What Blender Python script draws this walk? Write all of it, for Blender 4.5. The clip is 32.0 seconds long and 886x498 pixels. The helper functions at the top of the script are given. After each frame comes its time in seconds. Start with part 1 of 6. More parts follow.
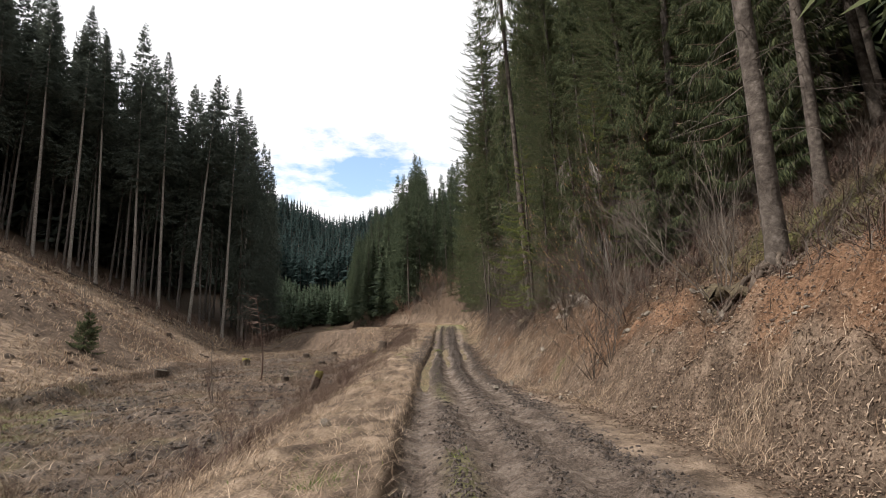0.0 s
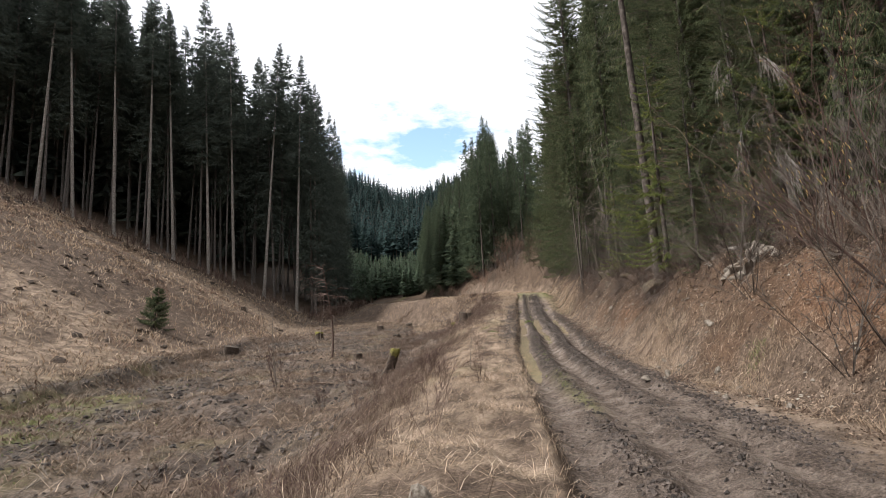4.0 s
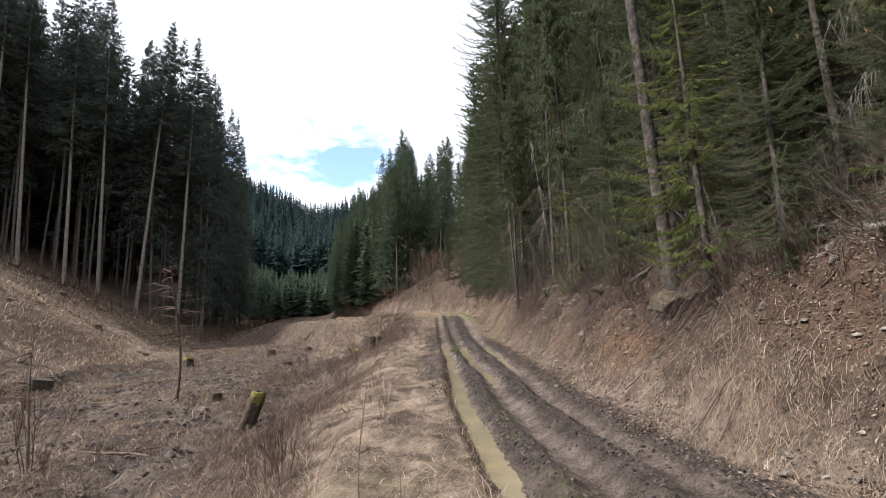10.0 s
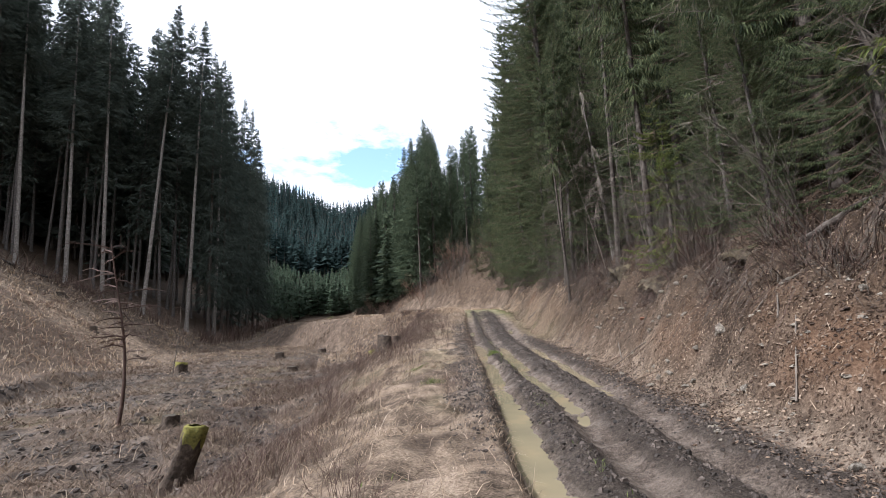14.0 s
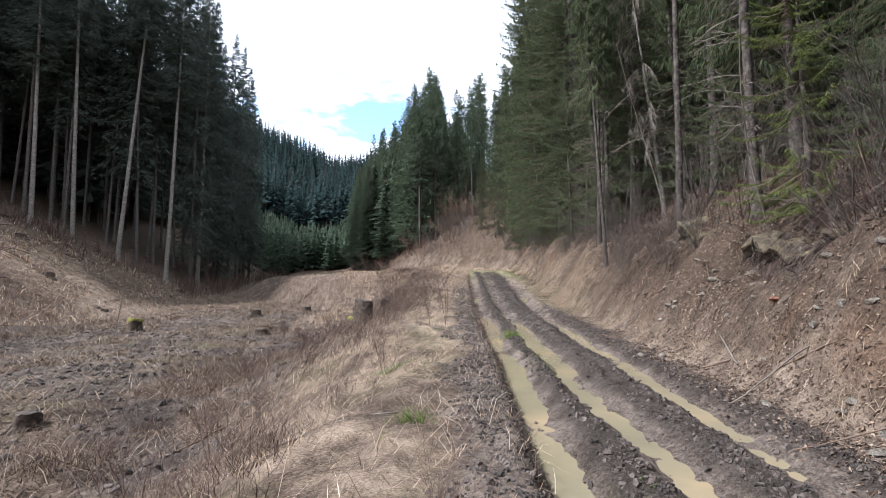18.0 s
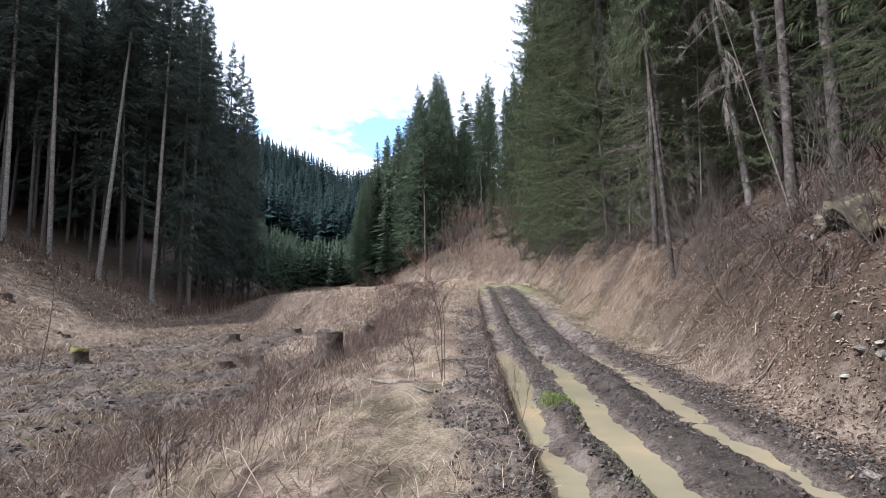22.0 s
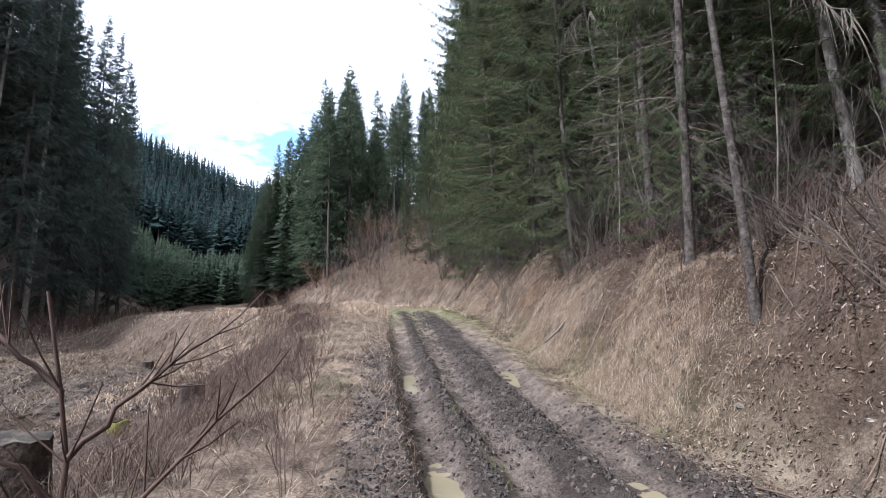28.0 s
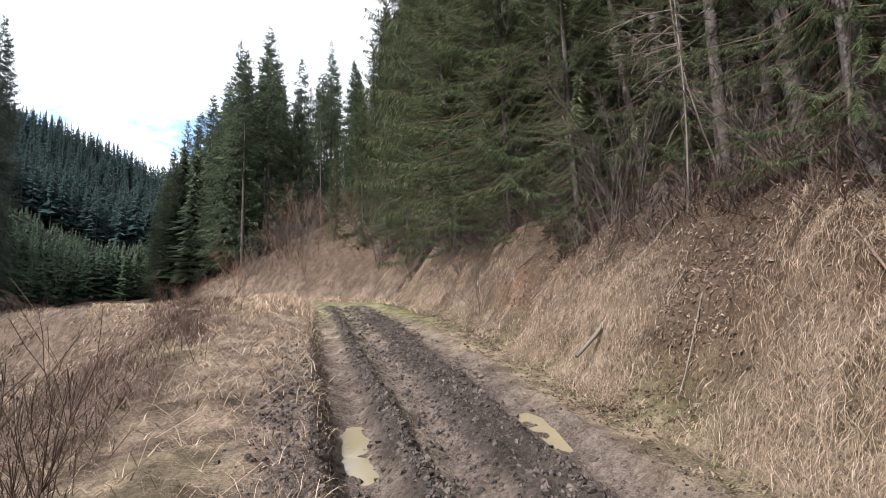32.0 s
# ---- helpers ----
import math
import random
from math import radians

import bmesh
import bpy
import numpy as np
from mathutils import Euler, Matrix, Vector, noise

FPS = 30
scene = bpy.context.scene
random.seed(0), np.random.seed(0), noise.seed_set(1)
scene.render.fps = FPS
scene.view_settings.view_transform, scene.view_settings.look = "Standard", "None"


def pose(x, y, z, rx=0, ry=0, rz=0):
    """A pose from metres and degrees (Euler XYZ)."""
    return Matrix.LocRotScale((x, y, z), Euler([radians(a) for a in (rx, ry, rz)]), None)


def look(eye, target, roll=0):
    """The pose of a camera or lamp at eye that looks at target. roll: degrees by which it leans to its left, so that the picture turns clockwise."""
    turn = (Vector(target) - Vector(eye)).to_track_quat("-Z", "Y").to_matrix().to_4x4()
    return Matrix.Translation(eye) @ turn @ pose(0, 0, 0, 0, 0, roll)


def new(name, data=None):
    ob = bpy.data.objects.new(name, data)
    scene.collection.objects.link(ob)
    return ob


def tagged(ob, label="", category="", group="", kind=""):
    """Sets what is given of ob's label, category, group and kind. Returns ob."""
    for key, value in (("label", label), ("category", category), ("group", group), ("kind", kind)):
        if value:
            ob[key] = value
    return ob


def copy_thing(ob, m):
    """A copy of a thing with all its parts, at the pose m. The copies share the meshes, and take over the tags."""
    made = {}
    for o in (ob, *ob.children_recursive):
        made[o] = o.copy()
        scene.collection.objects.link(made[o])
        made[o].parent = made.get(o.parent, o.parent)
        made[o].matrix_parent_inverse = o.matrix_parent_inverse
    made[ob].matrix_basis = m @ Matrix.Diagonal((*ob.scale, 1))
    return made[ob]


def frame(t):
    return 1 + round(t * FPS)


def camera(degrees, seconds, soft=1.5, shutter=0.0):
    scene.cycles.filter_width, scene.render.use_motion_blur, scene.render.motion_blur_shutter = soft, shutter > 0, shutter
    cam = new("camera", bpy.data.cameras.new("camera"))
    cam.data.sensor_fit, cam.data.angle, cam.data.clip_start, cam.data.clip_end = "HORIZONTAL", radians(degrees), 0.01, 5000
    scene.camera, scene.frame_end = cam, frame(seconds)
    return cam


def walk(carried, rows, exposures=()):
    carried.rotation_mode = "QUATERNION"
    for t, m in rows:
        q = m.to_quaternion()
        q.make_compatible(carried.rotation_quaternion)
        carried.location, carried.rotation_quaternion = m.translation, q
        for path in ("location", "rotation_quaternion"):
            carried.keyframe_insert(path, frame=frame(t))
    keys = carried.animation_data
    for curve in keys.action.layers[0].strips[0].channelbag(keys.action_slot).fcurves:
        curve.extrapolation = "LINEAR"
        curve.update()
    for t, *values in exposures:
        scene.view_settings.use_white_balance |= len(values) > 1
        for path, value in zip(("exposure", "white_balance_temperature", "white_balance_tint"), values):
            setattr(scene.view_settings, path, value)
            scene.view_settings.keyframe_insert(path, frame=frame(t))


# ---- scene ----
cam = camera(78.3, 32.0, 0.85)
METRES, EYE, TILT, LEAN, TURN = 40.0, 1.55, 0.0, 0.0, -1.7
ROWS = [
    (0.0, 0.0, 0.0, 0.0, 0.09, 11.56, 1.95),
    (0.5, -0.0012, 0.0157, 0.0, 0.98, 11.07, 1.28),
    (1.0, -0.0013, 0.0343, 0.0005, 3.21, 10.62, 1.09),
    (1.5, -0.0032, 0.0513, 0.0013, 9.03, 10.15, -0.66),
    (2.0, -0.0099, 0.0673, 0.0028, 20.33, 7.33, -3.78),
    (2.5, -0.017, 0.0802, 0.0042, 32.58, 2.18, -0.46),
    (3.0, -0.0202, 0.0894, 0.0078, 26.71, 4.92, 1.6),
    (3.5, -0.0253, 0.0985, 0.0082, 17.44, 7.52, 0.66),
    (4.0, -0.0267, 0.1122, 0.0078, 7.48, 8.64, 2.71),
    (4.5, -0.0274, 0.1265, 0.0085, 4.45, 9.35, 2.47),
    (6.5, -0.0348, 0.1859, 0.0113, 4.4, 10.9, 1.2),
    (7.0, -0.0354, 0.2013, 0.0114, 1.4, 12.32, 0.8),
    (7.5, -0.0369, 0.2156, 0.012, -0.53, 12.12, 1.27),
    (8.0, -0.0357, 0.2319, 0.0133, -0.0, 10.04, 2.02),
    (8.5, -0.0367, 0.2474, 0.0136, -0.1, 10.02, 1.06),
    (9.0, -0.037, 0.2634, 0.0135, -0.66, 10.35, 0.8),
    (9.5, -0.0364, 0.279, 0.0146, -1.21, 10.82, 0.78),
    (10.0, -0.037, 0.2968, 0.0157, -1.66, 10.56, 2.15),
    (10.5, -0.0364, 0.3133, 0.0158, -0.58, 9.97, 3.39),
    (11.0, -0.0367, 0.3339, 0.0156, -0.7, 9.28, 2.66),
    (11.5, -0.0356, 0.3536, 0.0149, -1.93, 9.33, 2.37),
    (12.0, -0.0358, 0.3749, 0.0155, -0.74, 9.01, 1.5),
    (12.5, -0.0364, 0.392, 0.0167, 2.3, 9.03, 2.32),
    (13.0, -0.0378, 0.4096, 0.0179, 4.29, 9.94, 2.3),
    (13.5, -0.0397, 0.4257, 0.0192, 3.27, 10.66, 2.39),
    (14.0, -0.0401, 0.4433, 0.0197, 1.01, 10.54, 2.69),
    (14.5, -0.0411, 0.4593, 0.0205, -1.71, 10.5, 1.39),
    (16.5, -0.0385, 0.5227, 0.0241, -2.07, 9.21, 1.52),
    (17.0, -0.0392, 0.5397, 0.0269, -0.97, 8.27, 1.44),
    (17.5, -0.0391, 0.5567, 0.0281, 0.44, 6.94, 1.3),
    (18.0, -0.0404, 0.5758, 0.0307, 0.9, 6.17, 0.52),
    (18.5, -0.0397, 0.593, 0.0308, -0.09, 6.75, 0.66),
    (19.0, -0.039, 0.6122, 0.0321, -1.97, 7.68, 0.92),
    (19.5, -0.0374, 0.628, 0.0335, -3.52, 8.37, 2.08),
    (20.0, -0.0369, 0.6456, 0.0343, -2.78, 8.15, 1.8),
    (20.5, -0.0376, 0.6595, 0.0372, -1.27, 8.7, 1.23),
    (21.0, -0.0363, 0.6747, 0.038, 0.1, 8.67, 1.13),
    (21.5, -0.0358, 0.6886, 0.0391, 0.53, 7.67, 1.0),
    (22.0, -0.0362, 0.7012, 0.0402, 2.07, 7.68, 1.22),
    (22.5, -0.0366, 0.7166, 0.0414, 4.2, 8.06, 0.99),
    (23.0, -0.0406, 0.7362, 0.0404, 5.45, 9.45, 0.15),
    (23.5, -0.0432, 0.754, 0.0409, 5.89, 7.52, 1.85),
    (24.0, -0.045, 0.7715, 0.0426, 3.55, 6.94, 0.91),
    (24.5, -0.0454, 0.785, 0.0453, -0.71, 6.12, 1.38),
    (25.0, -0.0431, 0.8016, 0.0462, -6.09, 6.91, 5.18),
    (25.5, -0.0422, 0.8169, 0.0467, -11.17, 7.84, 2.24),
    (27.5, -0.0356, 0.8541, 0.0531, -9.95, 8.25, 0.28),
    (28.0, -0.0329, 0.8659, 0.0553, -7.53, 9.61, 0.96),
    (28.5, -0.0342, 0.8785, 0.0554, -3.86, 11.71, 0.57),
    (29.0, -0.0337, 0.8907, 0.0557, 2.42, 11.26, 2.05),
    (29.5, -0.0327, 0.9027, 0.0564, 3.03, 10.66, 2.29),
    (30.0, -0.034, 0.9194, 0.0578, 2.38, 9.95, 2.71),
    (30.5, -0.0341, 0.9352, 0.0577, 0.95, 9.06, 3.6),
    (31.0, -0.0339, 0.9555, 0.0575, -6.35, 7.84, 1.46),
    (31.5, -0.0323, 0.972, 0.0595, -11.0, 8.31, 1.85),
    (32.0, -0.0287, 0.9868, 0.0622, -15.14, 8.82, 1.79),
]
walk(cam, [(t, pose(0, 0, EYE, TILT, LEAN, TURN) @ pose(METRES * x, METRES * y, METRES * z, 90 + pitch, roll, yaw)) for t, x, y, z, yaw, pitch, roll in ROWS],
     [(0.0, 0.60, 6500, 11), (2.4, 0.82, 6250, 11), (4.0, 0.76, 6200, 11), (9.0, 0.83, 6000, 12), (14.0, 0.94, 5700, 11), (19.0, 1.17, 5500, 11), (25.0, 1.16, 5350, 12), (28.5, 1.15, 5350, 12), (32.0, 1.15, 5950, 12)])

# ---- world, sun, exposure ----
world = bpy.data.worlds.new("world")
scene.world = world
world.use_nodes = True
SUN_EL, SUN_AZ = 48.0, -107.0         # degrees above the horizon; degrees from +y towards +x


def build_sky():
    nt = world.node_tree
    n, l = nt.nodes, nt.links
    n.clear()
    out = n.new("ShaderNodeOutputWorld")
    sky = n.new("ShaderNodeTexSky")
    sky.sky_type, sky.sun_disc = "NISHITA", False
    sky.sun_elevation, sky.sun_rotation = radians(SUN_EL), radians(SUN_AZ)
    sky.air_density, sky.dust_density, sky.ozone_density = 1.3, 0.0, 0.0
    bg_sky = n.new("ShaderNodeBackground")
    bg_sky.inputs["Strength"].default_value = 0.15
    l.new(sky.outputs["Color"], bg_sky.inputs["Color"])
    tc = n.new("ShaderNodeTexCoord")
    mp = n.new("ShaderNodeMapping")
    mp.inputs["Scale"].default_value = (1.0, 1.0, 2.4)
    mp.inputs["Location"].default_value = (0.35, 0.1, 0.62)
    l.new(tc.outputs["Generated"], mp.inputs["Vector"])
    nz = n.new("ShaderNodeTexNoise")
    nz.inputs["Scale"].default_value, nz.inputs["Detail"].default_value = 1.9, 7
    nz.inputs["Roughness"].default_value, nz.inputs["Distortion"].default_value = 0.52, 0.25
    l.new(mp.outputs["Vector"], nz.inputs["Vector"])
    # a gap in the cloud low over the valley's end, with a ragged rim
    off = n.new("ShaderNodeVectorMath")
    off.operation = "SUBTRACT"
    off.inputs[1].default_value = GAP
    l.new(tc.outputs["Generated"], off.inputs[0])
    scl = n.new("ShaderNodeVectorMath")
    scl.operation = "MULTIPLY"
    scl.inputs[1].default_value = (4.2, 0.8, 17.0)
    l.new(off.outputs[0], scl.inputs[0])
    dist = n.new("ShaderNodeVectorMath")
    dist.operation = "LENGTH"
    l.new(scl.outputs[0], dist.inputs[0])
    torn = n.new("ShaderNodeTexNoise")
    torn.inputs["Scale"].default_value, torn.inputs["Detail"].default_value, torn.inputs["Roughness"].default_value = 9.0, 6, 0.6
    l.new(mp.outputs["Vector"], torn.inputs["Vector"])
    add = n.new("ShaderNodeMath")
    add.operation = "MULTIPLY_ADD"
    add.inputs[1].default_value = 3.4
    l.new(torn.outputs["Fac"], add.inputs[0])
    l.new(dist.outputs["Value"], add.inputs[2])
    near = n.new("ShaderNodeMapRange")
    near.inputs[1].default_value, near.inputs[2].default_value = 2.0, 2.55
    l.new(add.outputs[0], near.inputs[0])
    ramp = n.new("ShaderNodeValToRGB")
    ramp.color_ramp.elements[0].position, ramp.color_ramp.elements[1].position = 0.25, 0.36
    l.new(nz.outputs["Fac"], ramp.inputs["Fac"])
    low = n.new("ShaderNodeMath")
    low.operation = "MINIMUM"
    l.new(near.outputs[0], low.inputs[0])
    l.new(ramp.outputs["Color"], low.inputs[1])
    nz2 = n.new("ShaderNodeTexNoise")
    nz2.inputs["Scale"].default_value, nz2.inputs["Detail"].default_value = 3.0, 5
    l.new(mp.outputs["Vector"], nz2.inputs["Vector"])
    tone = n.new("ShaderNodeValToRGB")
    tone.color_ramp.elements[0].position, tone.color_ramp.elements[1].position = 0.35, 0.6
    tone.color_ramp.elements[0].color = (0.93, 0.945, 0.97, 1)
    tone.color_ramp.elements[1].color = (1.0, 1.0, 1.0, 1)
    l.new(nz2.outputs["Fac"], tone.inputs["Fac"])
    bg_cloud = n.new("ShaderNodeBackground")
    bg_cloud.inputs["Strength"].default_value = CLOUD
    l.new(tone.outputs["Color"], bg_cloud.inputs["Color"])
    mix = n.new("ShaderNodeMixShader")
    l.new(low.outputs[0], mix.inputs["Fac"])
    l.new(bg_sky.outputs[0], mix.inputs[1])
    l.new(bg_cloud.outputs[0], mix.inputs[2])
    l.new(mix.outputs[0], out.inputs["Surface"])


CLOUD = 0.80
GAP = (-0.13, 0.925, 0.345)
build_sky()
sun = new("sun", bpy.data.lights.new("sun", "SUN"))
sun.data.energy, sun.data.angle, sun.data.color = 4.3, radians(2.5), (1.0, 0.955, 0.885)
_sd = Vector((math.sin(radians(SUN_AZ)) * math.cos(radians(SUN_EL)), math.cos(radians(SUN_AZ)) * math.cos(radians(SUN_EL)), math.sin(radians(SUN_EL))))
sun.matrix_world = look(_sd * 200, (0, 0, 0))

# ---- terrain ----


def tab(pairs):
    xs, ys = [p[0] for p in pairs], [p[1] for p in pairs]
    return lambda v: np.interp(v, xs, ys)


def smooth(a, b, v):
    s = np.clip((v - a) / (b - a), 0, 1)
    return s * s * (3 - 2 * s)


def hash2(ix, iy, seed):
    h = (ix * 374761393 + iy * 668265263 + seed * 1274126177) & 0xFFFFFFFF
    h = ((h ^ (h >> 13)) * 1103515245) & 0xFFFFFFFF
    return ((h ^ (h >> 16)) & 0xFFFF) / 65535.0


def vnoise(x, y, seed=0):
    """Smooth lattice noise in 0..1."""
    x, y = np.asarray(x, float), np.asarray(y, float)
    ix, iy = np.floor(x).astype(np.int64), np.floor(y).astype(np.int64)
    fx, fy = x - ix, y - iy
    fx, fy = fx * fx * (3 - 2 * fx), fy * fy * (3 - 2 * fy)
    a, b = hash2(ix, iy, seed), hash2(ix + 1, iy, seed)
    c, d = hash2(ix, iy + 1, seed), hash2(ix + 1, iy + 1, seed)
    return (a * (1 - fx) + b * fx) * (1 - fy) + (c * (1 - fx) + d * fx) * fy


def fbm(x, y, seed=0, octaves=3):
    total, amp, norm = 0, 1.0, 0
    for i in range(octaves):
        total, norm = total + amp * vnoise(np.asarray(x) * 2 ** i, np.asarray(y) * 2 ** i, seed + 17 * i), norm + amp
        amp *= 0.5
    return total / norm - 0.5


LEFT_EDGE = tab([(-40, -0.4), (6, -0.42), (20, -0.42), (24, -0.38), (32, 0.02), (44, 0.4), (51, 0.7), (58, 1.0), (62, 0.7), (66, -1.5), (71, -7), (78, -13), (90, -19), (120, -26), (400, -40)])
ROAD_Z = tab([(-60, -3.4), (-20, -1.2), (0, 0), (5, .30), (8, .44), (13.3, .62), (18.4, .84), (21, .99), (24.5, 1.27), (28, 1.58), (32, 1.88), (35.6, 2.2), (39.5, 2.5), (44, 3.06), (51.5, 4.3), (60, 5.25), (66, 5.7), (80, 6.2), (100, 6.8), (130, 10), (200, 22), (400, 40)])
MEADOW_Z = tab([(-60, -5), (-20, -2.3), (0, -1.45), (12, -.95), (24, -.10), (28, .16), (33, .68), (37, .92), (42, 1.14), (52, 1.72), (70, 2.9), (90, 4.8), (130, 9), (200, 21), (400, 40)])
BANK_TOE = tab([(-40, 3.6), (8, 3.45), (12, 3.15), (16, 2.65), (20, 2.45), (30, 2.92), (45, 3.48), (55, 4.2), (61, 4.4), (66, 3.0), (72, -.5), (89, -8), (110, -15), (160, -22), (300, -40)])
HILL_TOE = tab([(-60, -15), (0, -17), (40, -20), (60, -23), (82, -26.5), (100, -29), (150, -36), (300, -60)])
ROAD_W = 2.95
RUTS = ((0.29, 0.22, 0.15), (1.22, 0.21, 0.12), (2.12, 0.20, 0.11))


def rut_shift(c, y):
    """The middle rut swings towards the first one for a stretch."""
    return -0.17 * (c == RUTS[1][0]) * smooth(27, 31, y)


def height(x, y, detail=True):
    x, y = np.asarray(x, float), np.asarray(y, float)
    e = x - LEFT_EDGE(y) + 0.10 * fbm(y * 0.5, y * 0 + 3.3, 5, 2)
    zr, zm = ROAD_Z(y), MEADOW_Z(y)
    # verge and drop to the meadow
    late = smooth(31, 37, y)
    s = smooth(-1.0 - 0.7 * late, -5.6 - 0.8 * late, e)
    z = zr + (zm - zr) * s
    verge = smooth(0.10, -0.10, e) * (1 - s)
    z = z + 0.17 * verge * smooth(66, 60, y)
    # cleared hill on one side
    d = np.maximum(HILL_TOE(y) - x + 2.5 * fbm(x * 0.06, y * 0.06, 9), 0)
    d2 = np.minimum(d, 110)
    steepness = 0.62 + 0.38 * smooth(12, 53, y)
    z = z + steepness * (0.60 * d2 - (0.0015 + 0.0009 * smooth(50, 20, y)) * d2 * d2 - 0.60 * 1.5 * (1 - np.exp(-d / 1.5)))
    step = smooth(0.0, 0.7, HILL_TOE(y) + 1.2 - x + 1.6 * fbm(x * 0.2, y * 0.2, 12))
    z = z + 0.55 * step * smooth(62, 46, y)
    # steep bank and wooded slope on the other side
    b = np.maximum(x - BANK_TOE(y) + 0.5 * fbm(y * 0.35, y * 0 + 1.7, 21, 2), 0)
    bb = np.minimum(b, 140 - 106 * smooth(95, 165, y))
    steep = 1.30 * np.minimum(bb, 1.6) + 0.60 * np.maximum(bb - 1.6, 0) - 0.0008 * np.maximum(bb - 1.6, 0) ** 2
    soft = smooth(0, 0.8, bb)
    z = z + steep * (0.35 + 0.65 * soft)
    # hill that closes the valley
    z = z + 41 * smooth(185, 345, y + 0.35 * x) * (0.2 + 0.8 * smooth(25, -45, x))
    # relief
    far = smooth(60, 140, np.hypot(x, y - 25))
    z = z + far * 5.0 * fbm(x * 0.03, y * 0.03, 31)
    rough = smooth(-0.1, -1.2, e)
    z = z + rough * (0.5 * fbm(x * 0.22, y * 0.22, 41) + 0.22 * fbm(x * 0.9, y * 0.9, 43)) * smooth(-1, -5, e)
    z = z + smooth(0.2, 1.5, b) * (0.55 * fbm(x * 0.55, y * 0.55, 51) + 0.48 * fbm(x * 1.7, y * 1.7, 53)) 
    hole = np.exp(-((b - 1.6) / 0.40) ** 2) * (smooth(30.2, 30.8, y) * smooth(33.8, 33.2, y) + 0.7 * smooth(26.9, 27.3, y) * smooth(28.4, 28.0, y) + 0.8 * smooth(8.0, 8.6, y) * smooth(10.4, 9.8, y) + 0.8 * smooth(20.5, 21.2, y) * smooth(24.3, 23.6, y) + 0.6 * smooth(34.6, 35.0, y) * smooth(36.8, 36.4, y))
    z = z - 0.62 * hole
    if detail:
        onroad = smooth(-0.05, 0.12, e) * smooth(ROAD_W + 0.3, ROAD_W - 0.5, e) * smooth(66, 56, y)
        wob = 0.14 * fbm(y * 0.35, y * 0 + 8.8, 61, 2)
        deep = 0.55 + 0.45 * smooth(12, 20, y) * smooth(50, 42, y)
        wide = 1 + 0.34 * smooth(30.5, 34.5, y) * smooth(43, 40, y)
        for c, w, depth in RUTS:
            c, w = c + rut_shift(c, y), w * wide
            k = np.exp(-((e - c - wob) / w) ** 2)
            z = z - onroad * k * depth * deep * (1.1 + 0.9 * fbm(y * 0.45, y * 0 + c, 63, 2))
            k2 = np.exp(-((np.abs(e - c - wob) - 1.75 * w) / (0.5 * w)) ** 2)
            z = z + onroad * k2 * 0.04 * deep * (1 + 1.6 * fbm(x * 2.2, y * 2.2, 65))
        z = z + onroad * (0.07 * fbm(x * 2.6, y * 1.9, 67) + 0.10 * fbm(x * 8, y * 7, 69, 2))
        z = z + (1 - onroad) * smooth(-1.5, 0.0, e) * 0.05 * fbm(x * 7, y * 7, 71, 2)
        z = z + smooth(0.1, 0.6, b) * smooth(7, 4, b) * (0.34 * fbm(x * 4.5, y * 4.5, 73) - 0.30 * smooth(0.06, 0.2, fbm(x * 1.1, y * 0.8, 85)) * smooth(0.5, 1.1, b))
        z = z + smooth(-0.6, -1.5, e) * smooth(-12, -8, x) * 0.10 * fbm(x * 5, y * 5, 75)
        z = z + smooth(-0.15, -0.5, e) * smooth(-9, -5, x) * 0.30 * fbm(x * 1.6, y * 1.6, 77)
        z = z + smooth(-3.0, -4.8, e) * smooth(-18, -14, x) * (0.30 * fbm(x * 3.2, y * 3.2, 79) + 0.26 * fbm(x * 1.5, y * 0.45, 83)) * smooth(-0.12, 0.06, fbm(x * 0.45, y * 0.7, 113))
        flat = np.maximum(np.exp(-((x - stream_x(y)) / 0.85) ** 4), 0.9 * np.exp(-((x - stream_x(y) + 2.6) / 0.65) ** 4) * smooth(10, 8, y)) * smooth(-6, 0, y) * smooth(18, 15, y)
        z = z * (1 - flat) + (zm - 0.42) * flat
        z = z - 0.22 * np.exp(-((x + 3.1) / 0.7) ** 2 - ((y - 44.4) / 1.3) ** 2)
        pool = np.exp(-(((x + 9.1) / 0.8) ** 2 + ((y - 52.0) / 1.3) ** 2) ** 2)
        z = z * (1 - pool) + 1.30 * pool
    return z


def stream_x(y):
    return STREAM(y) + 2.4 * fbm(y * 0.32, np.asarray(y) * 0 + 2.2, 120, 2)


STREAM = tab([(-20, -7.2), (4, -8.6), (8, -10.2), (13, -12.6), (20, -15.5), (40, -20)])
# ---- end of terrain ----

# ---- materials ----


def material(name, rough=0.8, spec=0.3):
    m = bpy.data.materials.new(name)
    m.use_nodes = True
    bsdf = m.node_tree.nodes["Principled BSDF"]
    bsdf.inputs["Roughness"].default_value = rough
    bsdf.inputs["Specular IOR Level"].default_value = spec
    return m, m.node_tree.nodes, m.node_tree.links, bsdf


def noise_node(n, l, scale, detail=4, vector=None, rough=0.55):
    t = n.new("ShaderNodeTexNoise")
    t.inputs["Scale"].default_value, t.inputs["Detail"].default_value, t.inputs["Roughness"].default_value = scale, detail, rough
    if vector is not None:
        l.new(vector, t.inputs["Vector"])
    return t.outputs["Fac"]


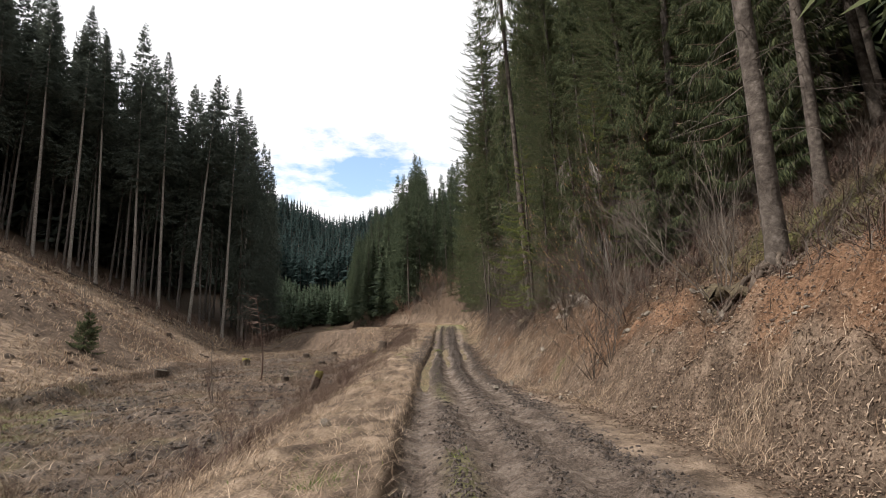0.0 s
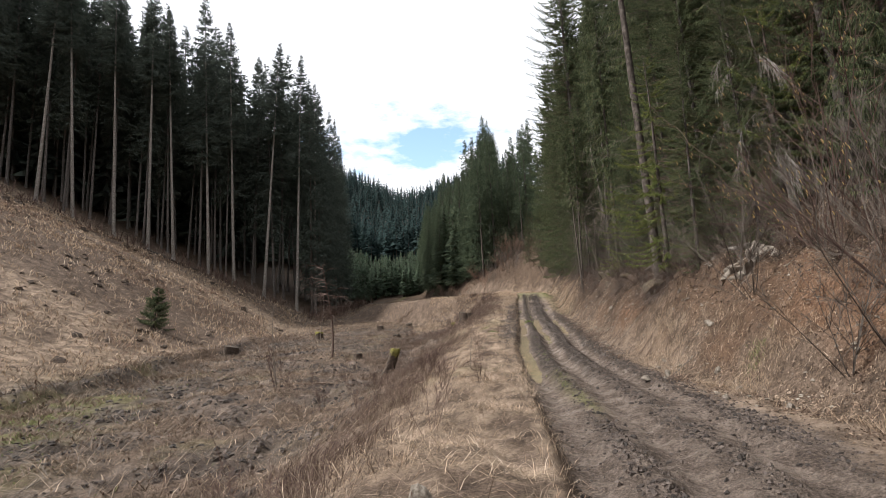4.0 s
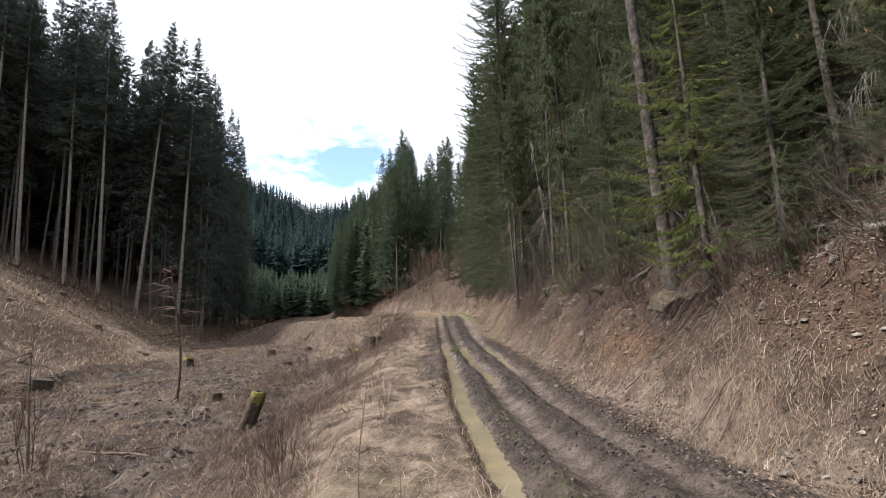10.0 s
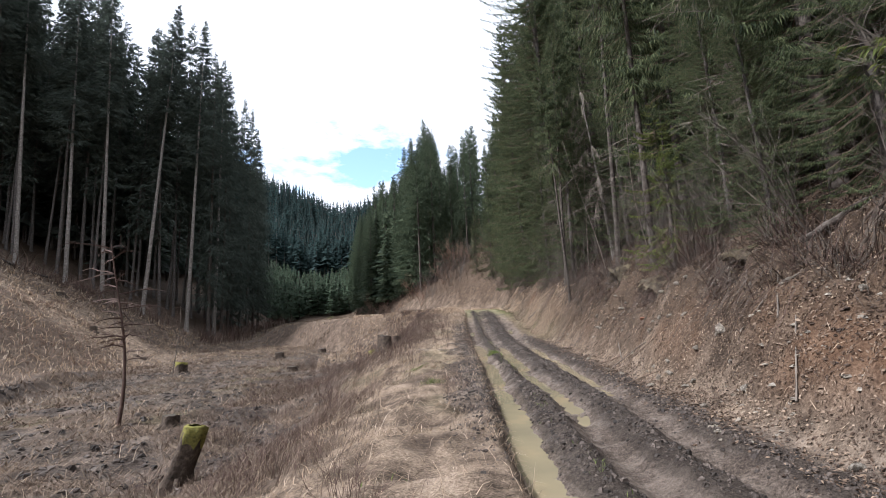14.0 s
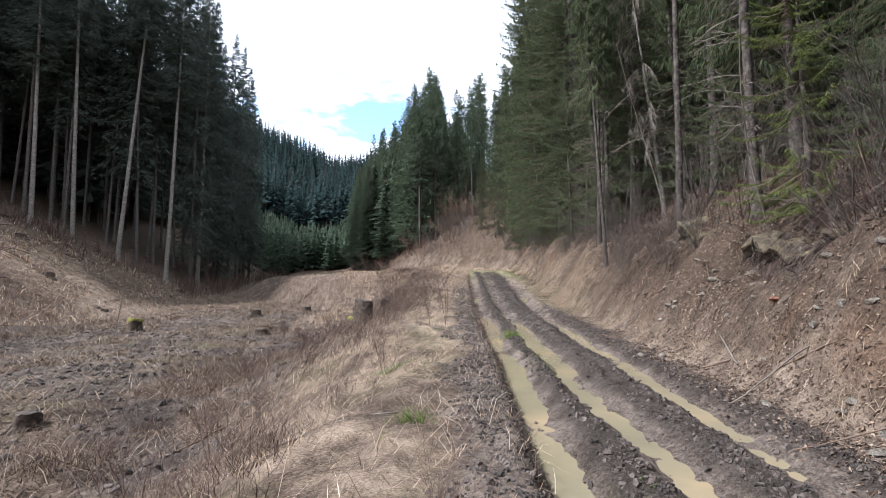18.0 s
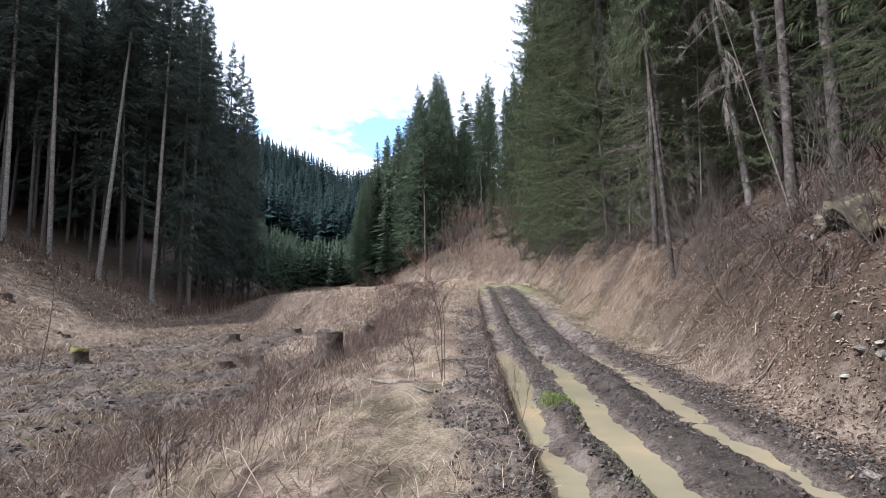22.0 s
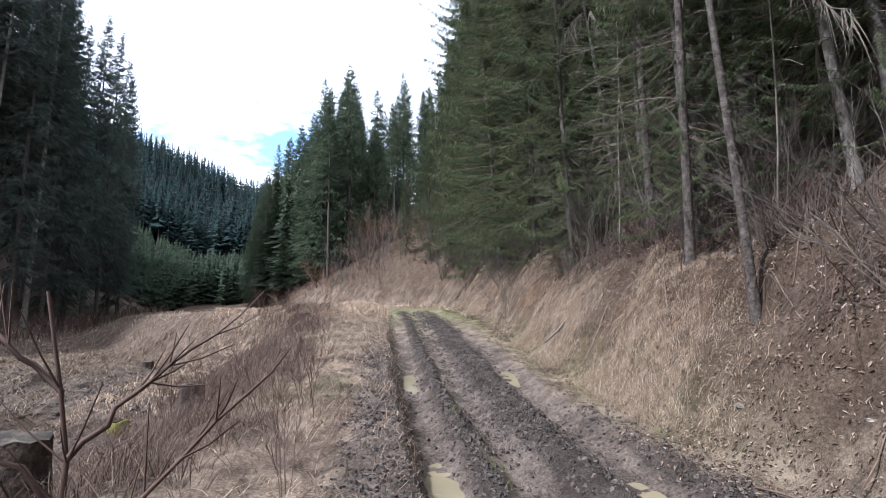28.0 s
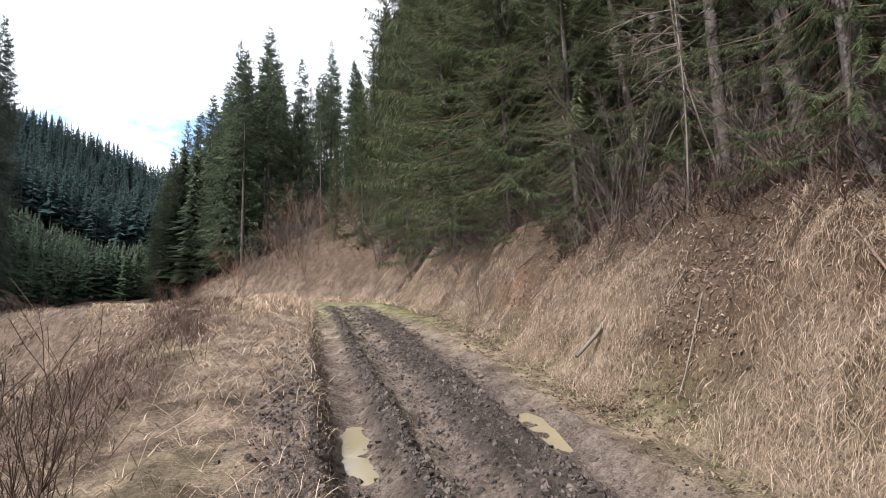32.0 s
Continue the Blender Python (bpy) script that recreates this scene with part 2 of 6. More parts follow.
def ramp_node(n, l, fac, stops):
    r = n.new("ShaderNodeValToRGB")
    e = r.color_ramp.elements
    while len(e) < len(stops):
        e.new(0.5)
    for el, (p, c) in zip(e, stops):
        el.position, el.color = p, (*c, 1)
    l.new(fac, r.inputs["Fac"])
    return r.outputs["Color"]


def mix_node(n, l, fac, a, b):
    m = n.new("ShaderNodeMix")
    m.data_type = "RGBA"
    l.new(fac, m.inputs[0]) if not isinstance(fac, float) else setattr(m.inputs[0], "default_value", fac)
    l.new(a, m.inputs[6])
    l.new(b, m.inputs[7])
    return m.outputs[2]


def math_node(n, l, op, a, b):
    m = n.new("ShaderNodeMath")
    m.operation, m.use_clamp = op, op in ("MULTIPLY", "ADD")
    for i, v in enumerate((a, b)):
        l.new(v, m.inputs[i]) if not isinstance(v, (int, float)) else setattr(m.inputs[i], "default_value", v)
    return m.outputs[0]


def bump_node(n, l, bsdf, h, strength, dist):
    b = n.new("ShaderNodeBump")
    b.inputs["Strength"].default_value, b.inputs["Distance"].default_value = strength, dist
    l.new(h, b.inputs["Height"])
    l.new(b.outputs[0], bsdf.inputs["Normal"])


def varied(name, stops, scale=3.0, rough=0.8, bump=0.5, dist=0.01, spec=0.25, island=False, fine=40.0, thin=0.0):
    """A surface whose colour runs through stops by noise (or by piece), with fine relief."""
    m, n, l, bsdf = material(name, rough, spec)
    pos = n.new("ShaderNodeNewGeometry")
    tc = n.new("ShaderNodeTexCoord").outputs["Object"]
    if island:
        f = pos.outputs["Random Per Island"]
        f2 = noise_node(n, l, scale, 3, tc)
        f = math_node(n, l, "ADD", math_node(n, l, "MULTIPLY", f, 0.6), math_node(n, l, "MULTIPLY", f2, 0.45))
    else:
        f = noise_node(n, l, scale, 6, tc, 0.65)
    col = ramp_node(n, l, f, stops)
    l.new(col, bsdf.inputs["Base Color"])
    if bump:
        bump_node(n, l, bsdf, noise_node(n, l, fine, 4, tc), bump, dist)
    if thin:
        tr, mx = n.new("ShaderNodeBsdfTranslucent"), n.new("ShaderNodeMixShader")
        l.new(col, tr.inputs["Color"])
        mx.inputs["Fac"].default_value = thin
        l.new(bsdf.outputs[0], mx.inputs[1])
        l.new(tr.outputs[0], mx.inputs[2])
        l.new(mx.outputs[0], n["Material Output"].inputs["Surface"])
    return m


def ground_material():
    m, n, l, bsdf = material("ground_cover", 0.92, 0.12)
    tc = n.new("ShaderNodeTexCoord").outputs["Object"]

    def mask(name):
        a = n.new("ShaderNodeAttribute")
        a.attribute_name = name
        return a.outputs["Fac"]
    mid, fine, crumb = noise_node(n, l, 2.2, 5, tc, 0.65), noise_node(n, l, 22, 5, tc, 0.7), noise_node(n, l, 60, 4, tc, 0.75)
    mp = n.new("ShaderNodeMapping")
    mp.inputs["Scale"].default_value = (34, 60, 46)
    mp.inputs["Rotation"].default_value = (0, 0, 0.6)
    l.new(tc, mp.inputs["Vector"])
    straw = noise_node(n, l, 1.0, 5, mp.outputs[0], 0.7)
    grit = math_node(n, l, "ADD", math_node(n, l, "MULTIPLY", fine, 0.6), math_node(n, l, "MULTIPLY", mid, 0.4))
    straw2 = math_node(n, l, "ADD", math_node(n, l, "MULTIPLY", straw, 0.5), math_node(n, l, "MULTIPLY", mid, 0.5))
    dry = ramp_node(n, l, straw2, [(0.38, (0.045, 0.033, 0.023)), (0.48, (0.165, 0.120, 0.086)), (0.58, (0.34, 0.255, 0.185)), (0.72, (0.50, 0.405, 0.31))])
    brown = ramp_node(n, l, grit, [(0.37, (0.028, 0.020, 0.015)), (0.48, (0.078, 0.055, 0.040)), (0.58, (0.165, 0.120, 0.089)), (0.72, (0.31, 0.242, 0.186))])
    dirt = ramp_node(n, l, grit, [(0.34, (0.07, 0.038, 0.022)), (0.48, (0.17, 0.094, 0.055)), (0.62, (0.28, 0.172, 0.108)), (0.78, (0.38, 0.28, 0.20))])
    clot = math_node(n, l, "ADD", math_node(n, l, "MULTIPLY", crumb, 0.4), math_node(n, l, "MULTIPLY", grit, 0.6))
    mud = ramp_node(n, l, clot, [(0.38, (0.022, 0.016, 0.013)), (0.48, (0.095, 0.072, 0.057)), (0.56, (0.20, 0.157, 0.127)), (0.68, (0.33, 0.265, 0.215))])
    green = ramp_node(n, l, straw2, [(0.35, (0.055, 0.065, 0.02)), (0.6, (0.15, 0.16, 0.05)), (0.75, (0.32, 0.27, 0.13))])
    # dark litter floor, also the tone for shade painted on bank, edge and hollows
    floor_shade = ramp_node(n, l, grit, [(0.34, (0.030, 0.021, 0.014)), (0.55, (0.088, 0.060, 0.041)), (0.72, (0.17, 0.122, 0.086))])
    c = mix_node(n, l, mask("m_brown"), dry, brown)
    c = mix_node(n, l, mask("m_dirt"), c, dirt)
    c = mix_node(n, l, mask("m_wood_shade"), c, floor_shade)
    c = mix_node(n, l, mask("m_green"), c, green)
    c = mix_node(n, l, mask("m_mud"), c, mud)
    wetmud = ramp_node(n, l, clot, [(0.36, (0.012, 0.009, 0.008)), (0.48, (0.046, 0.035, 0.028)), (0.58, (0.100, 0.079, 0.064)), (0.70, (0.20, 0.163, 0.135))])
    c = mix_node(n, l, mask("m_churn"), c, wetmud)
    l.new(c, bsdf.inputs["Base Color"])
    wet = math_node(n, l, "MULTIPLY", mask("m_mud"), ramp_node(n, l, mid, [(0.42, (0, 0, 0)), (0.6, (1, 1, 1))]))
    r = n.new("ShaderNodeMapRange")
    r.inputs[3].default_value, r.inputs[4].default_value = 0.92, 0.42
    l.new(wet, r.inputs[0])
    l.new(r.outputs[0], bsdf.inputs["Roughness"])
    h = math_node(n, l, "ADD", math_node(n, l, "MULTIPLY", fine, 0.6), math_node(n, l, "MULTIPLY", straw, 0.3))
    h = math_node(n, l, "ADD", h, math_node(n, l, "MULTIPLY", crumb, 0.3))
    bump_node(n, l, bsdf, h, 1.0, 0.07)
    return m


M_GROUND = ground_material()
M_STRAW = varied("dry_grass", [(0.1, (0.15, 0.098, 0.063)), (0.4, (0.36, 0.26, 0.178)), (0.7, (0.54, 0.415, 0.30)), (0.95, (0.66, 0.55, 0.44))], 0.7, 0.75, 0, spec=0.12, island=True, thin=0.25)
M_STRAW_GREY = varied("withered_stalks", [(0.1, (0.058, 0.041, 0.030)), (0.5, (0.168, 0.122, 0.088)), (0.9, (0.34, 0.27, 0.205))], 0.7, 0.8, 0, spec=0.12, island=True, thin=0.25)
M_GREEN = varied("green_grass", [(0.1, (0.05, 0.075, 0.02)), (0.6, (0.13, 0.17, 0.045)), (0.95, (0.26, 0.27, 0.09))], 0.9, 0.7, 0, spec=0.12, island=True, thin=0.25)
M_LEAF = varied("fallen_leaves", [(0.2, (0.034, 0.021, 0.014)), (0.5, (0.085, 0.054, 0.036)), (0.78, (0.24, 0.172, 0.122)), (0.96, (0.46, 0.365, 0.275))], 1.0, 0.7, 0, island=True)
M_NEEDLE = varied("spruce_needles", [(0.2, (0.018, 0.027, 0.014)), (0.5, (0.072, 0.090, 0.044)), (0.75, (0.140, 0.156, 0.076)), (0.98, (0.235, 0.230, 0.115))], 0.35, 0.62, 0, spec=0.12, island=True, thin=0.4)
M_NEEDLE_MID = varied("spur_spruce_needles", [(0.15, (0.030, 0.044, 0.028)), (0.5, (0.066, 0.088, 0.052)), (0.9, (0.125, 0.145, 0.082))], 0.2, 0.65, 0, spec=0.12, island=True, thin=0.4)
# dark needles, lifted and blued so the colour carries some veiling haze
M_NEEDLE_VEILED = varied("veiled_dark_needles", [(0.1, (0.044, 0.054, 0.044)), (0.5, (0.070, 0.084, 0.068)), (0.9, (0.108, 0.122, 0.096))], 0.2, 0.65, 0, spec=0.12, island=True, thin=0.4)
M_NEEDLE_YOUNG = varied("young_conifer_needles", [(0.1, (0.045, 0.062, 0.02)), (0.5, (0.11, 0.13, 0.037)), (0.9, (0.21, 0.215, 0.07))], 0.5, 0.6, 0, spec=0.12, island=True, thin=0.4)
M_NEEDLE_PLANT = varied("plantation_needles", [(0.1, (0.055, 0.080, 0.055)), (0.5, (0.085, 0.118, 0.075)), (0.9, (0.13, 0.16, 0.10))], 0.05, 0.7, 0, spec=0.12, island=True, thin=0.4)
# blue-teal needle tone: the air's haze is mixed into the base colour
M_NEEDLE_HAZE = varied("hazed_far_needles", [(0.1, (0.038, 0.058, 0.056)), (0.5, (0.046, 0.070, 0.066)), (0.9, (0.056, 0.082, 0.076))], 0.05, 0.9, 0, spec=0.0, island=True, thin=0.3)
M_BARK = varied("spruce_bark", [(0.3, (0.028, 0.022, 0.018)), (0.5, (0.066, 0.053, 0.044)), (0.7, (0.135, 0.114, 0.098))], 6.0, 0.92, 0.9, 0.03, fine=18.0)
# bark copy for trunks in the wood's shade, with that shade in its colour
M_BARK_SHADED = varied("shaded_bark", [(0.3, (0.04, 0.033, 0.029)), (0.5, (0.085, 0.072, 0.064)), (0.7, (0.15, 0.13, 0.115))], 6.0, 0.92, 0.9, 0.03, fine=18.0)
M_BARK_PALE = varied("pale_trunk_bark", [(0.3, (0.085, 0.072, 0.062)), (0.5, (0.17, 0.148, 0.128)), (0.7, (0.28, 0.25, 0.22))], 5.0, 0.9, 0.8, 0.03, fine=16.0)
M_TWIG = varied("bare_twigs", [(0.25, (0.060, 0.040, 0.028)), (0.55, (0.135, 0.092, 0.066)), (0.8, (0.22, 0.165, 0.125))], 5.0, 0.85, 0, island=False)
M_STEM = varied("reddish_brown_stems", [(0.25, (0.040, 0.024, 0.019)), (0.55, (0.085, 0.052, 0.040)), (0.8, (0.16, 0.105, 0.082))], 5.0, 0.8, 0)
M_TWIG_RED = varied("reddish_brush_twigs", [(0.25, (0.10, 0.06, 0.042)), (0.55, (0.19, 0.118, 0.082)), (0.8, (0.28, 0.19, 0.135))], 5.0, 0.85, 0)
M_TWIG_GREY = varied("dead_grey_twigs", [(0.25, (0.075, 0.06, 0.048)), (0.55, (0.16, 0.132, 0.108)), (0.8, (0.29, 0.25, 0.21))], 5.0, 0.88, 0)
M_TWIG_DEAD = varied("dead_spruce_twigs", [(0.25, (0.042, 0.033, 0.027)), (0.55, (0.092, 0.075, 0.062)), (0.8, (0.17, 0.145, 0.122))], 5.0, 0.88, 0)
M_DEAD = varied("silver_grey_dead_twigs", [(0.25, (0.10, 0.087, 0.075)), (0.55, (0.19, 0.168, 0.148)), (0.8, (0.32, 0.29, 0.26))], 5.0, 0.88, 0)
M_STUMP = varied("weathered_stump_bark", [(0.3, (0.02, 0.015, 0.011)), (0.5, (0.058, 0.042, 0.031)), (0.72, (0.14, 0.105, 0.08))], 9.0, 0.95, 1.0, 0.03, fine=25.0)
M_CUT = varied("cut_wood_face", [(0.3, (0.022, 0.017, 0.013)), (0.5, (0.056, 0.044, 0.034)), (0.7, (0.12, 0.098, 0.077))], 9.0, 0.9, 0.5, 0.01)
M_MOSS = varied("yellow_green_moss", [(0.3, (0.056, 0.052, 0.016)), (0.5, (0.155, 0.138, 0.036)), (0.75, (0.27, 0.24, 0.066))], 14.0, 0.95, 0.9, 0.02, fine=60.0)
M_ROCK = varied("pale_limestone", [(0.28, (0.075, 0.06, 0.047)), (0.48, (0.18, 0.152, 0.122)), (0.68, (0.33, 0.29, 0.24))], 4.0, 0.85, 0.9, 0.03, fine=14.0)
M_REDROCK = varied("reddish_clay_stone", [(0.3, (0.16, 0.07, 0.045)), (0.6, (0.30, 0.14, 0.09)), (0.8, (0.38, 0.21, 0.14))], 4.0, 0.85, 0.9, 0.03, fine=14.0)
M_CLOD = varied("mud_clods", [(0.2, (0.020, 0.016, 0.013)), (0.55, (0.054, 0.041, 0.034)), (0.9, (0.125, 0.098, 0.081))], 3.0, 0.7, 0.8, 0.01, island=True)
M_ROOT = varied("tree_root", [(0.3, (0.03, 0.022, 0.017)), (0.55, (0.085, 0.065, 0.05)), (0.8, (0.18, 0.145, 0.118))], 7.0, 0.9, 0.8, 0.02, fine=30.0)


def water_material():
    m, n, l, bsdf = material("muddy_water", 0.06, 0.35)
    tc = n.new("ShaderNodeTexCoord").outputs["Object"]
    l.new(ramp_node(n, l, noise_node(n, l, 0.9, 4, tc), [(0.3, (0.165, 0.140, 0.092)), (0.55, (0.21, 0.172, 0.108)), (0.75, (0.29, 0.212, 0.125))]), bsdf.inputs["Base Color"])
    bsdf.inputs["IOR"].default_value = 1.33
    bump_node(n, l, bsdf, noise_node(n, l, 5, 2, tc), 0.06, 0.01)
    return m


def stream_material():
    m, n, l, bsdf = material("stream_water", 0.1, 0.6)
    tc = n.new("ShaderNodeTexCoord").outputs["Object"]
    l.new(ramp_node(n, l, noise_node(n, l, 5, 5, tc), [(0.35, (0.14, 0.13, 0.12)), (0.55, (0.26, 0.255, 0.25)), (0.72, (0.52, 0.52, 0.53))]), bsdf.inputs["Base Color"])
    bump_node(n, l, bsdf, noise_node(n, l, 9, 4, tc), 0.6, 0.04)
    return m


M_WATER, M_STREAM = water_material(), stream_material()

# ---- mesh helpers ----


class Soup:
    """Gathers vertices and faces and turns them into one mesh."""

    def __init__(self):
        self.v, self.f, self.n = [], [], 0

    def add(self, verts, faces, mat=0):
        verts = np.asarray(verts, float).reshape(-1, 3)
        self.f.append((np.asarray(faces, int) + self.n, mat))
        self.v.append(verts)
        self.n += len(verts)

    def quads(self, q, mat=0):
        q = np.asarray(q, float)
        k = q.shape[1]
        self.add(q.reshape(-1, 3), np.arange(len(q) * k).reshape(-1, k), mat)

    def tube(self, pts, radii, sides=5, mat=0, cap=False):
        pts, radii = np.asarray(pts, float), np.asarray(radii, float)
        d = np.gradient(pts, axis=0)
        d /= np.linalg.norm(d, axis=1)[:, None] + 1e-9
        ref = np.array([0.31, 0.17, 0.93]) if abs(d[0][2]) < 0.8 else np.array([0.93, 0.3, 0.1])
        a = np.cross(d, ref)
        a /= np.linalg.norm(a, axis=1)[:, None] + 1e-9
        b = np.cross(d, a)
        th = np.arange(sides) * 2 * np.pi / sides
        ring = pts[:, None] + radii[:, None, None] * (a[:, None] * np.cos(th)[None, :, None] + b[:, None] * np.sin(th)[None, :, None])
        i, j = np.meshgrid(np.arange(len(pts) - 1), np.arange(sides), indexing="ij")
        j2 = (j + 1) % sides
        f = np.stack([i * sides + j, i * sides + j2, (i + 1) * sides + j2, (i + 1) * sides + j], -1).reshape(-1, 4)
        self.add(ring.reshape(-1, 3), f, mat)
        if cap:
            self.f.append((np.array([[self.n - sides + k for k in range(sides)]]), mat))

    def mesh(self, name, mats, smooth_shade=False):
        me = bpy.data.meshes.new(name)
        v = np.concatenate(self.v)
        me.vertices.add(len(v))
        me.vertices.foreach_set("co", v.ravel())
        loops = np.concatenate([f.ravel() for f, _ in self.f])
        totals = np.concatenate([np.full(len(f), f.shape[1]) for f, _ in self.f])
        mi = np.concatenate([np.full(len(f), k) for f, k in self.f])
        me.loops.add(len(loops))
        me.loops.foreach_set("vertex_index", loops.astype(np.int32))
        me.polygons.add(len(totals))
        me.polygons.foreach_set("loop_start", (np.cumsum(totals) - totals).astype(np.int32))
        me.polygons.foreach_set("material_index", mi.astype(np.int32))
        me.polygons.foreach_set("use_smooth", np.full(len(totals), smooth_shade))
        for m in mats:
            me.materials.append(m)
        me.update(calc_edges=True)
        me.validate()
        return me


def unit(v):
    return v / (np.linalg.norm(v, axis=-1, keepdims=True) + 1e-9)


def part(name, mesh, parent, label=""):
    ob = new(name, mesh)
    ob.parent = parent
    return tagged(ob, label)


def spin(m, ob):
    ob.matrix_basis = m
    return ob


def gz(x, y):
    return float(height(x, y))


# ---- ground, road ----


def axis(spans):
    out = []
    for a, b, s in spans:
        out.append(np.arange(a, b, s))
    return np.concatenate(out)


def build_ground():
    grow = 18 * 1.075 ** np.arange(58) - 18
    xs = np.concatenate([-(30 + grow[::-1] * 1.6), axis([(-29.6, -14, 0.4), (-14, -6, 0.2), (-6, -1.2, 0.11), (-1.2, 4.4, 0.055), (4.4, 8, 0.09), (8, 14, 0.25), (14, 30, 0.5)]), 30 + grow * 1.6])
    ys = np.concatenate([-(12 + grow[::-1]), axis([(-11.5, 1, 0.4), (1, 50, 0.085), (50, 64, 0.14), (64, 100, 0.45)]), 100 + grow * 1.4])
    nx, ny = len(xs), len(ys)
    X, Y = np.meshgrid(xs, ys)
    Z = height(X, Y)
    e = X - LEFT_EDGE(Y) + 0.10 * fbm(Y * 0.5, Y * 0 + 3.3, 5, 2)
    b = X - BANK_TOE(Y)
    hill = HILL_TOE(Y) - X
    n1, n2, n3 = fbm(X * 0.35, Y * 0.35, 101), fbm(X * 1.3, Y * 1.3, 103), fbm(X * 0.12, Y * 0.12, 105)
    edge = 0.25 * n2
    mud = smooth(-0.02, 0.12, e + 0.1 * n2) * smooth(ROAD_W + 0.5, ROAD_W - 0.5, e + 0.8 * n2) * smooth(64, 54, Y + 6 * n2)
    mud = mud * (1 - 0.35 * smooth(45, 52, Y))
    grassy_bank = smooth(40, 41.5, Y + 2 * n2) * smooth(60, 55, Y) * smooth(1.7, 0.8, b + 1.6 * n1) * np.maximum(np.exp(-((Y - 42.3) / 1.2) ** 4), 0.25 + 0.75 * smooth(-0.08, 0.12, fbm(X * 0.7, Y * 0.7, 287))) * (1 - 0.85 * np.exp(-((Y - 44.5 - 0.5 * (X - 4.5)) / 0.7) ** 2) * smooth(0.3, 0.8, b))
    dirtm = smooth(0.2, 0.8, b) * smooth(5.5, 3.5, b) * smooth(-0.02, 0.18, n1 + 0.5 * n2) * (1 - 0.8 * grassy_bank) * smooth(60, 54, Y)
    dirtm = np.maximum(dirtm, 0.95 * smooth(1, 3, Y) * smooth(22, 17, Y + 3 * n1) * smooth(0.6, 1.3, b + n2) * smooth(3.6, 2.8, b + n2))
    dirtm = np.maximum(dirtm, 0.8 * smooth(44, 47, Y + 2 * n1) * smooth(60, 55, Y) * smooth(1.3, 2.2, b + 2 * n2) * smooth(5.5, 4.2, b))
    near_thicket = 1.1 * smooth(37, 42, Y)
    brown = smooth(-1.7, -3.8, e + 3 * n1 - near_thicket) * smooth(-0.55, 0.0, n1 + 0.4 * n2 + 0.12) * smooth(3, -3, hill)
    brown = np.maximum(brown, smooth(3.0, 3.7, e) * (1 - 0.75 * grassy_bank) * (0.85 + 0.5 * n2 + 0.4 * n1) * smooth(72, 66, Y))
    brown = np.maximum(brown, 0.9 * smooth(-1, 4, hill) * smooth(-0.12, 0.16, n1 + 0.6 * n2))
    patchy = smooth(-0.05, -0.3, e) * smooth(-5.5, -3.5, e) * smooth(0.0, 0.16, fbm(X * 1.6, Y * 1.6, 289)) * smooth(64, 58, Y)
    brown = np.maximum(brown, 0.85 * patchy)
    brown = np.maximum(brown, smooth(36, 40, Y) * smooth(64, 58, Y) * smooth(-1.9, -2.8, e + 1.2 * fbm(X * 0.7, Y * 0.7, 299)))
    clearing = smooth(54, 60, Y) * smooth(75, 68, Y) * smooth(-7, -3, X) * smooth(0.3, -0.4, b)
    brown = np.maximum(brown, smooth(66, 70, Y) * smooth(-0.5, 1.0, b) * (0.8 + n2))
    brown = np.maximum(brown, smooth(69, 75, Y) * (0.85 + 0.8 * n2))
    brown = np.clip(brown, 0, 1) * (1 - clearing)
    green = smooth(0.12, 0.28, n1 + 0.5 * n2) * smooth(-0.3, -0.8, e) * 0.16 * smooth(-20, -14, X) * smooth(70, 60, Y)
    green = np.maximum(green, 0.55 * smooth(2.0, 3.0, b + 2 * n1) * smooth(6.5, 5, b) * smooth(13, 9, Y))
    stream = np.exp(-((X - STREAM(Y)) / 2.2) ** 2) * smooth(-4, 3, Y) * smooth(36, 20, Y)
    green = np.maximum(green, stream * 0.85)
    moss = np.maximum(np.exp(-((X + 10.8) / 1.3) ** 2 - ((Y - 46.0) / 0.9) ** 2), np.exp(-((X + 15.6) / 1.3) ** 2 - ((Y - 60.0) / 1.5) ** 2))
    green = np.maximum(green, 0.8 * smooth(0.25, 0.6, moss + 0.6 * n2))
    centre = np.exp(-((e - 0.76) / 0.20) ** 2) * smooth(0.05, 0.2, fbm(X * 0.8, Y * 0.5, 111) + 0.05) * (0.8 - 0.45 * smooth(36, 43, Y))
    centre = np.maximum(centre, 0.75 * np.exp(-((e - 0.74) / 0.17) ** 2) * smooth(18.5, 20.5, Y + 2 * n2) * smooth(27, 24, Y + 2 * n2))
    shoulder = np.exp(-((e - ROAD_W - 0.1) / 0.5) ** 2) * smooth(36, 44, Y) * 0.5
    mud = mud * (1 - centre) * (1 - 0.6 * shoulder)
    far_track = 0.55 * smooth(48, 55, Y) * (e > 0) * (e < ROAD_W) * smooth(70, 62, Y)
    mud = np.maximum(mud, 0.75 * (e > 0) * (e < ROAD_W) * smooth(50, 54, Y) * smooth(70, 64, Y)) * (1 - far_track)
    wet = smooth(-3.5, -5.5, e + 2 * n1) * smooth(2, -1, hill) * smooth(-0.10, 0.10, fbm(X * 0.45, Y * 0.7, 113) + 0.07 * smooth(42, 48, Y)) * smooth(70, 60, Y) * smooth(2, 8, Y)
    mud = np.maximum(mud, 0.7 * wet)
    green = np.clip(green + far_track + centre + shoulder * (0.6 + n2), 0, 1)
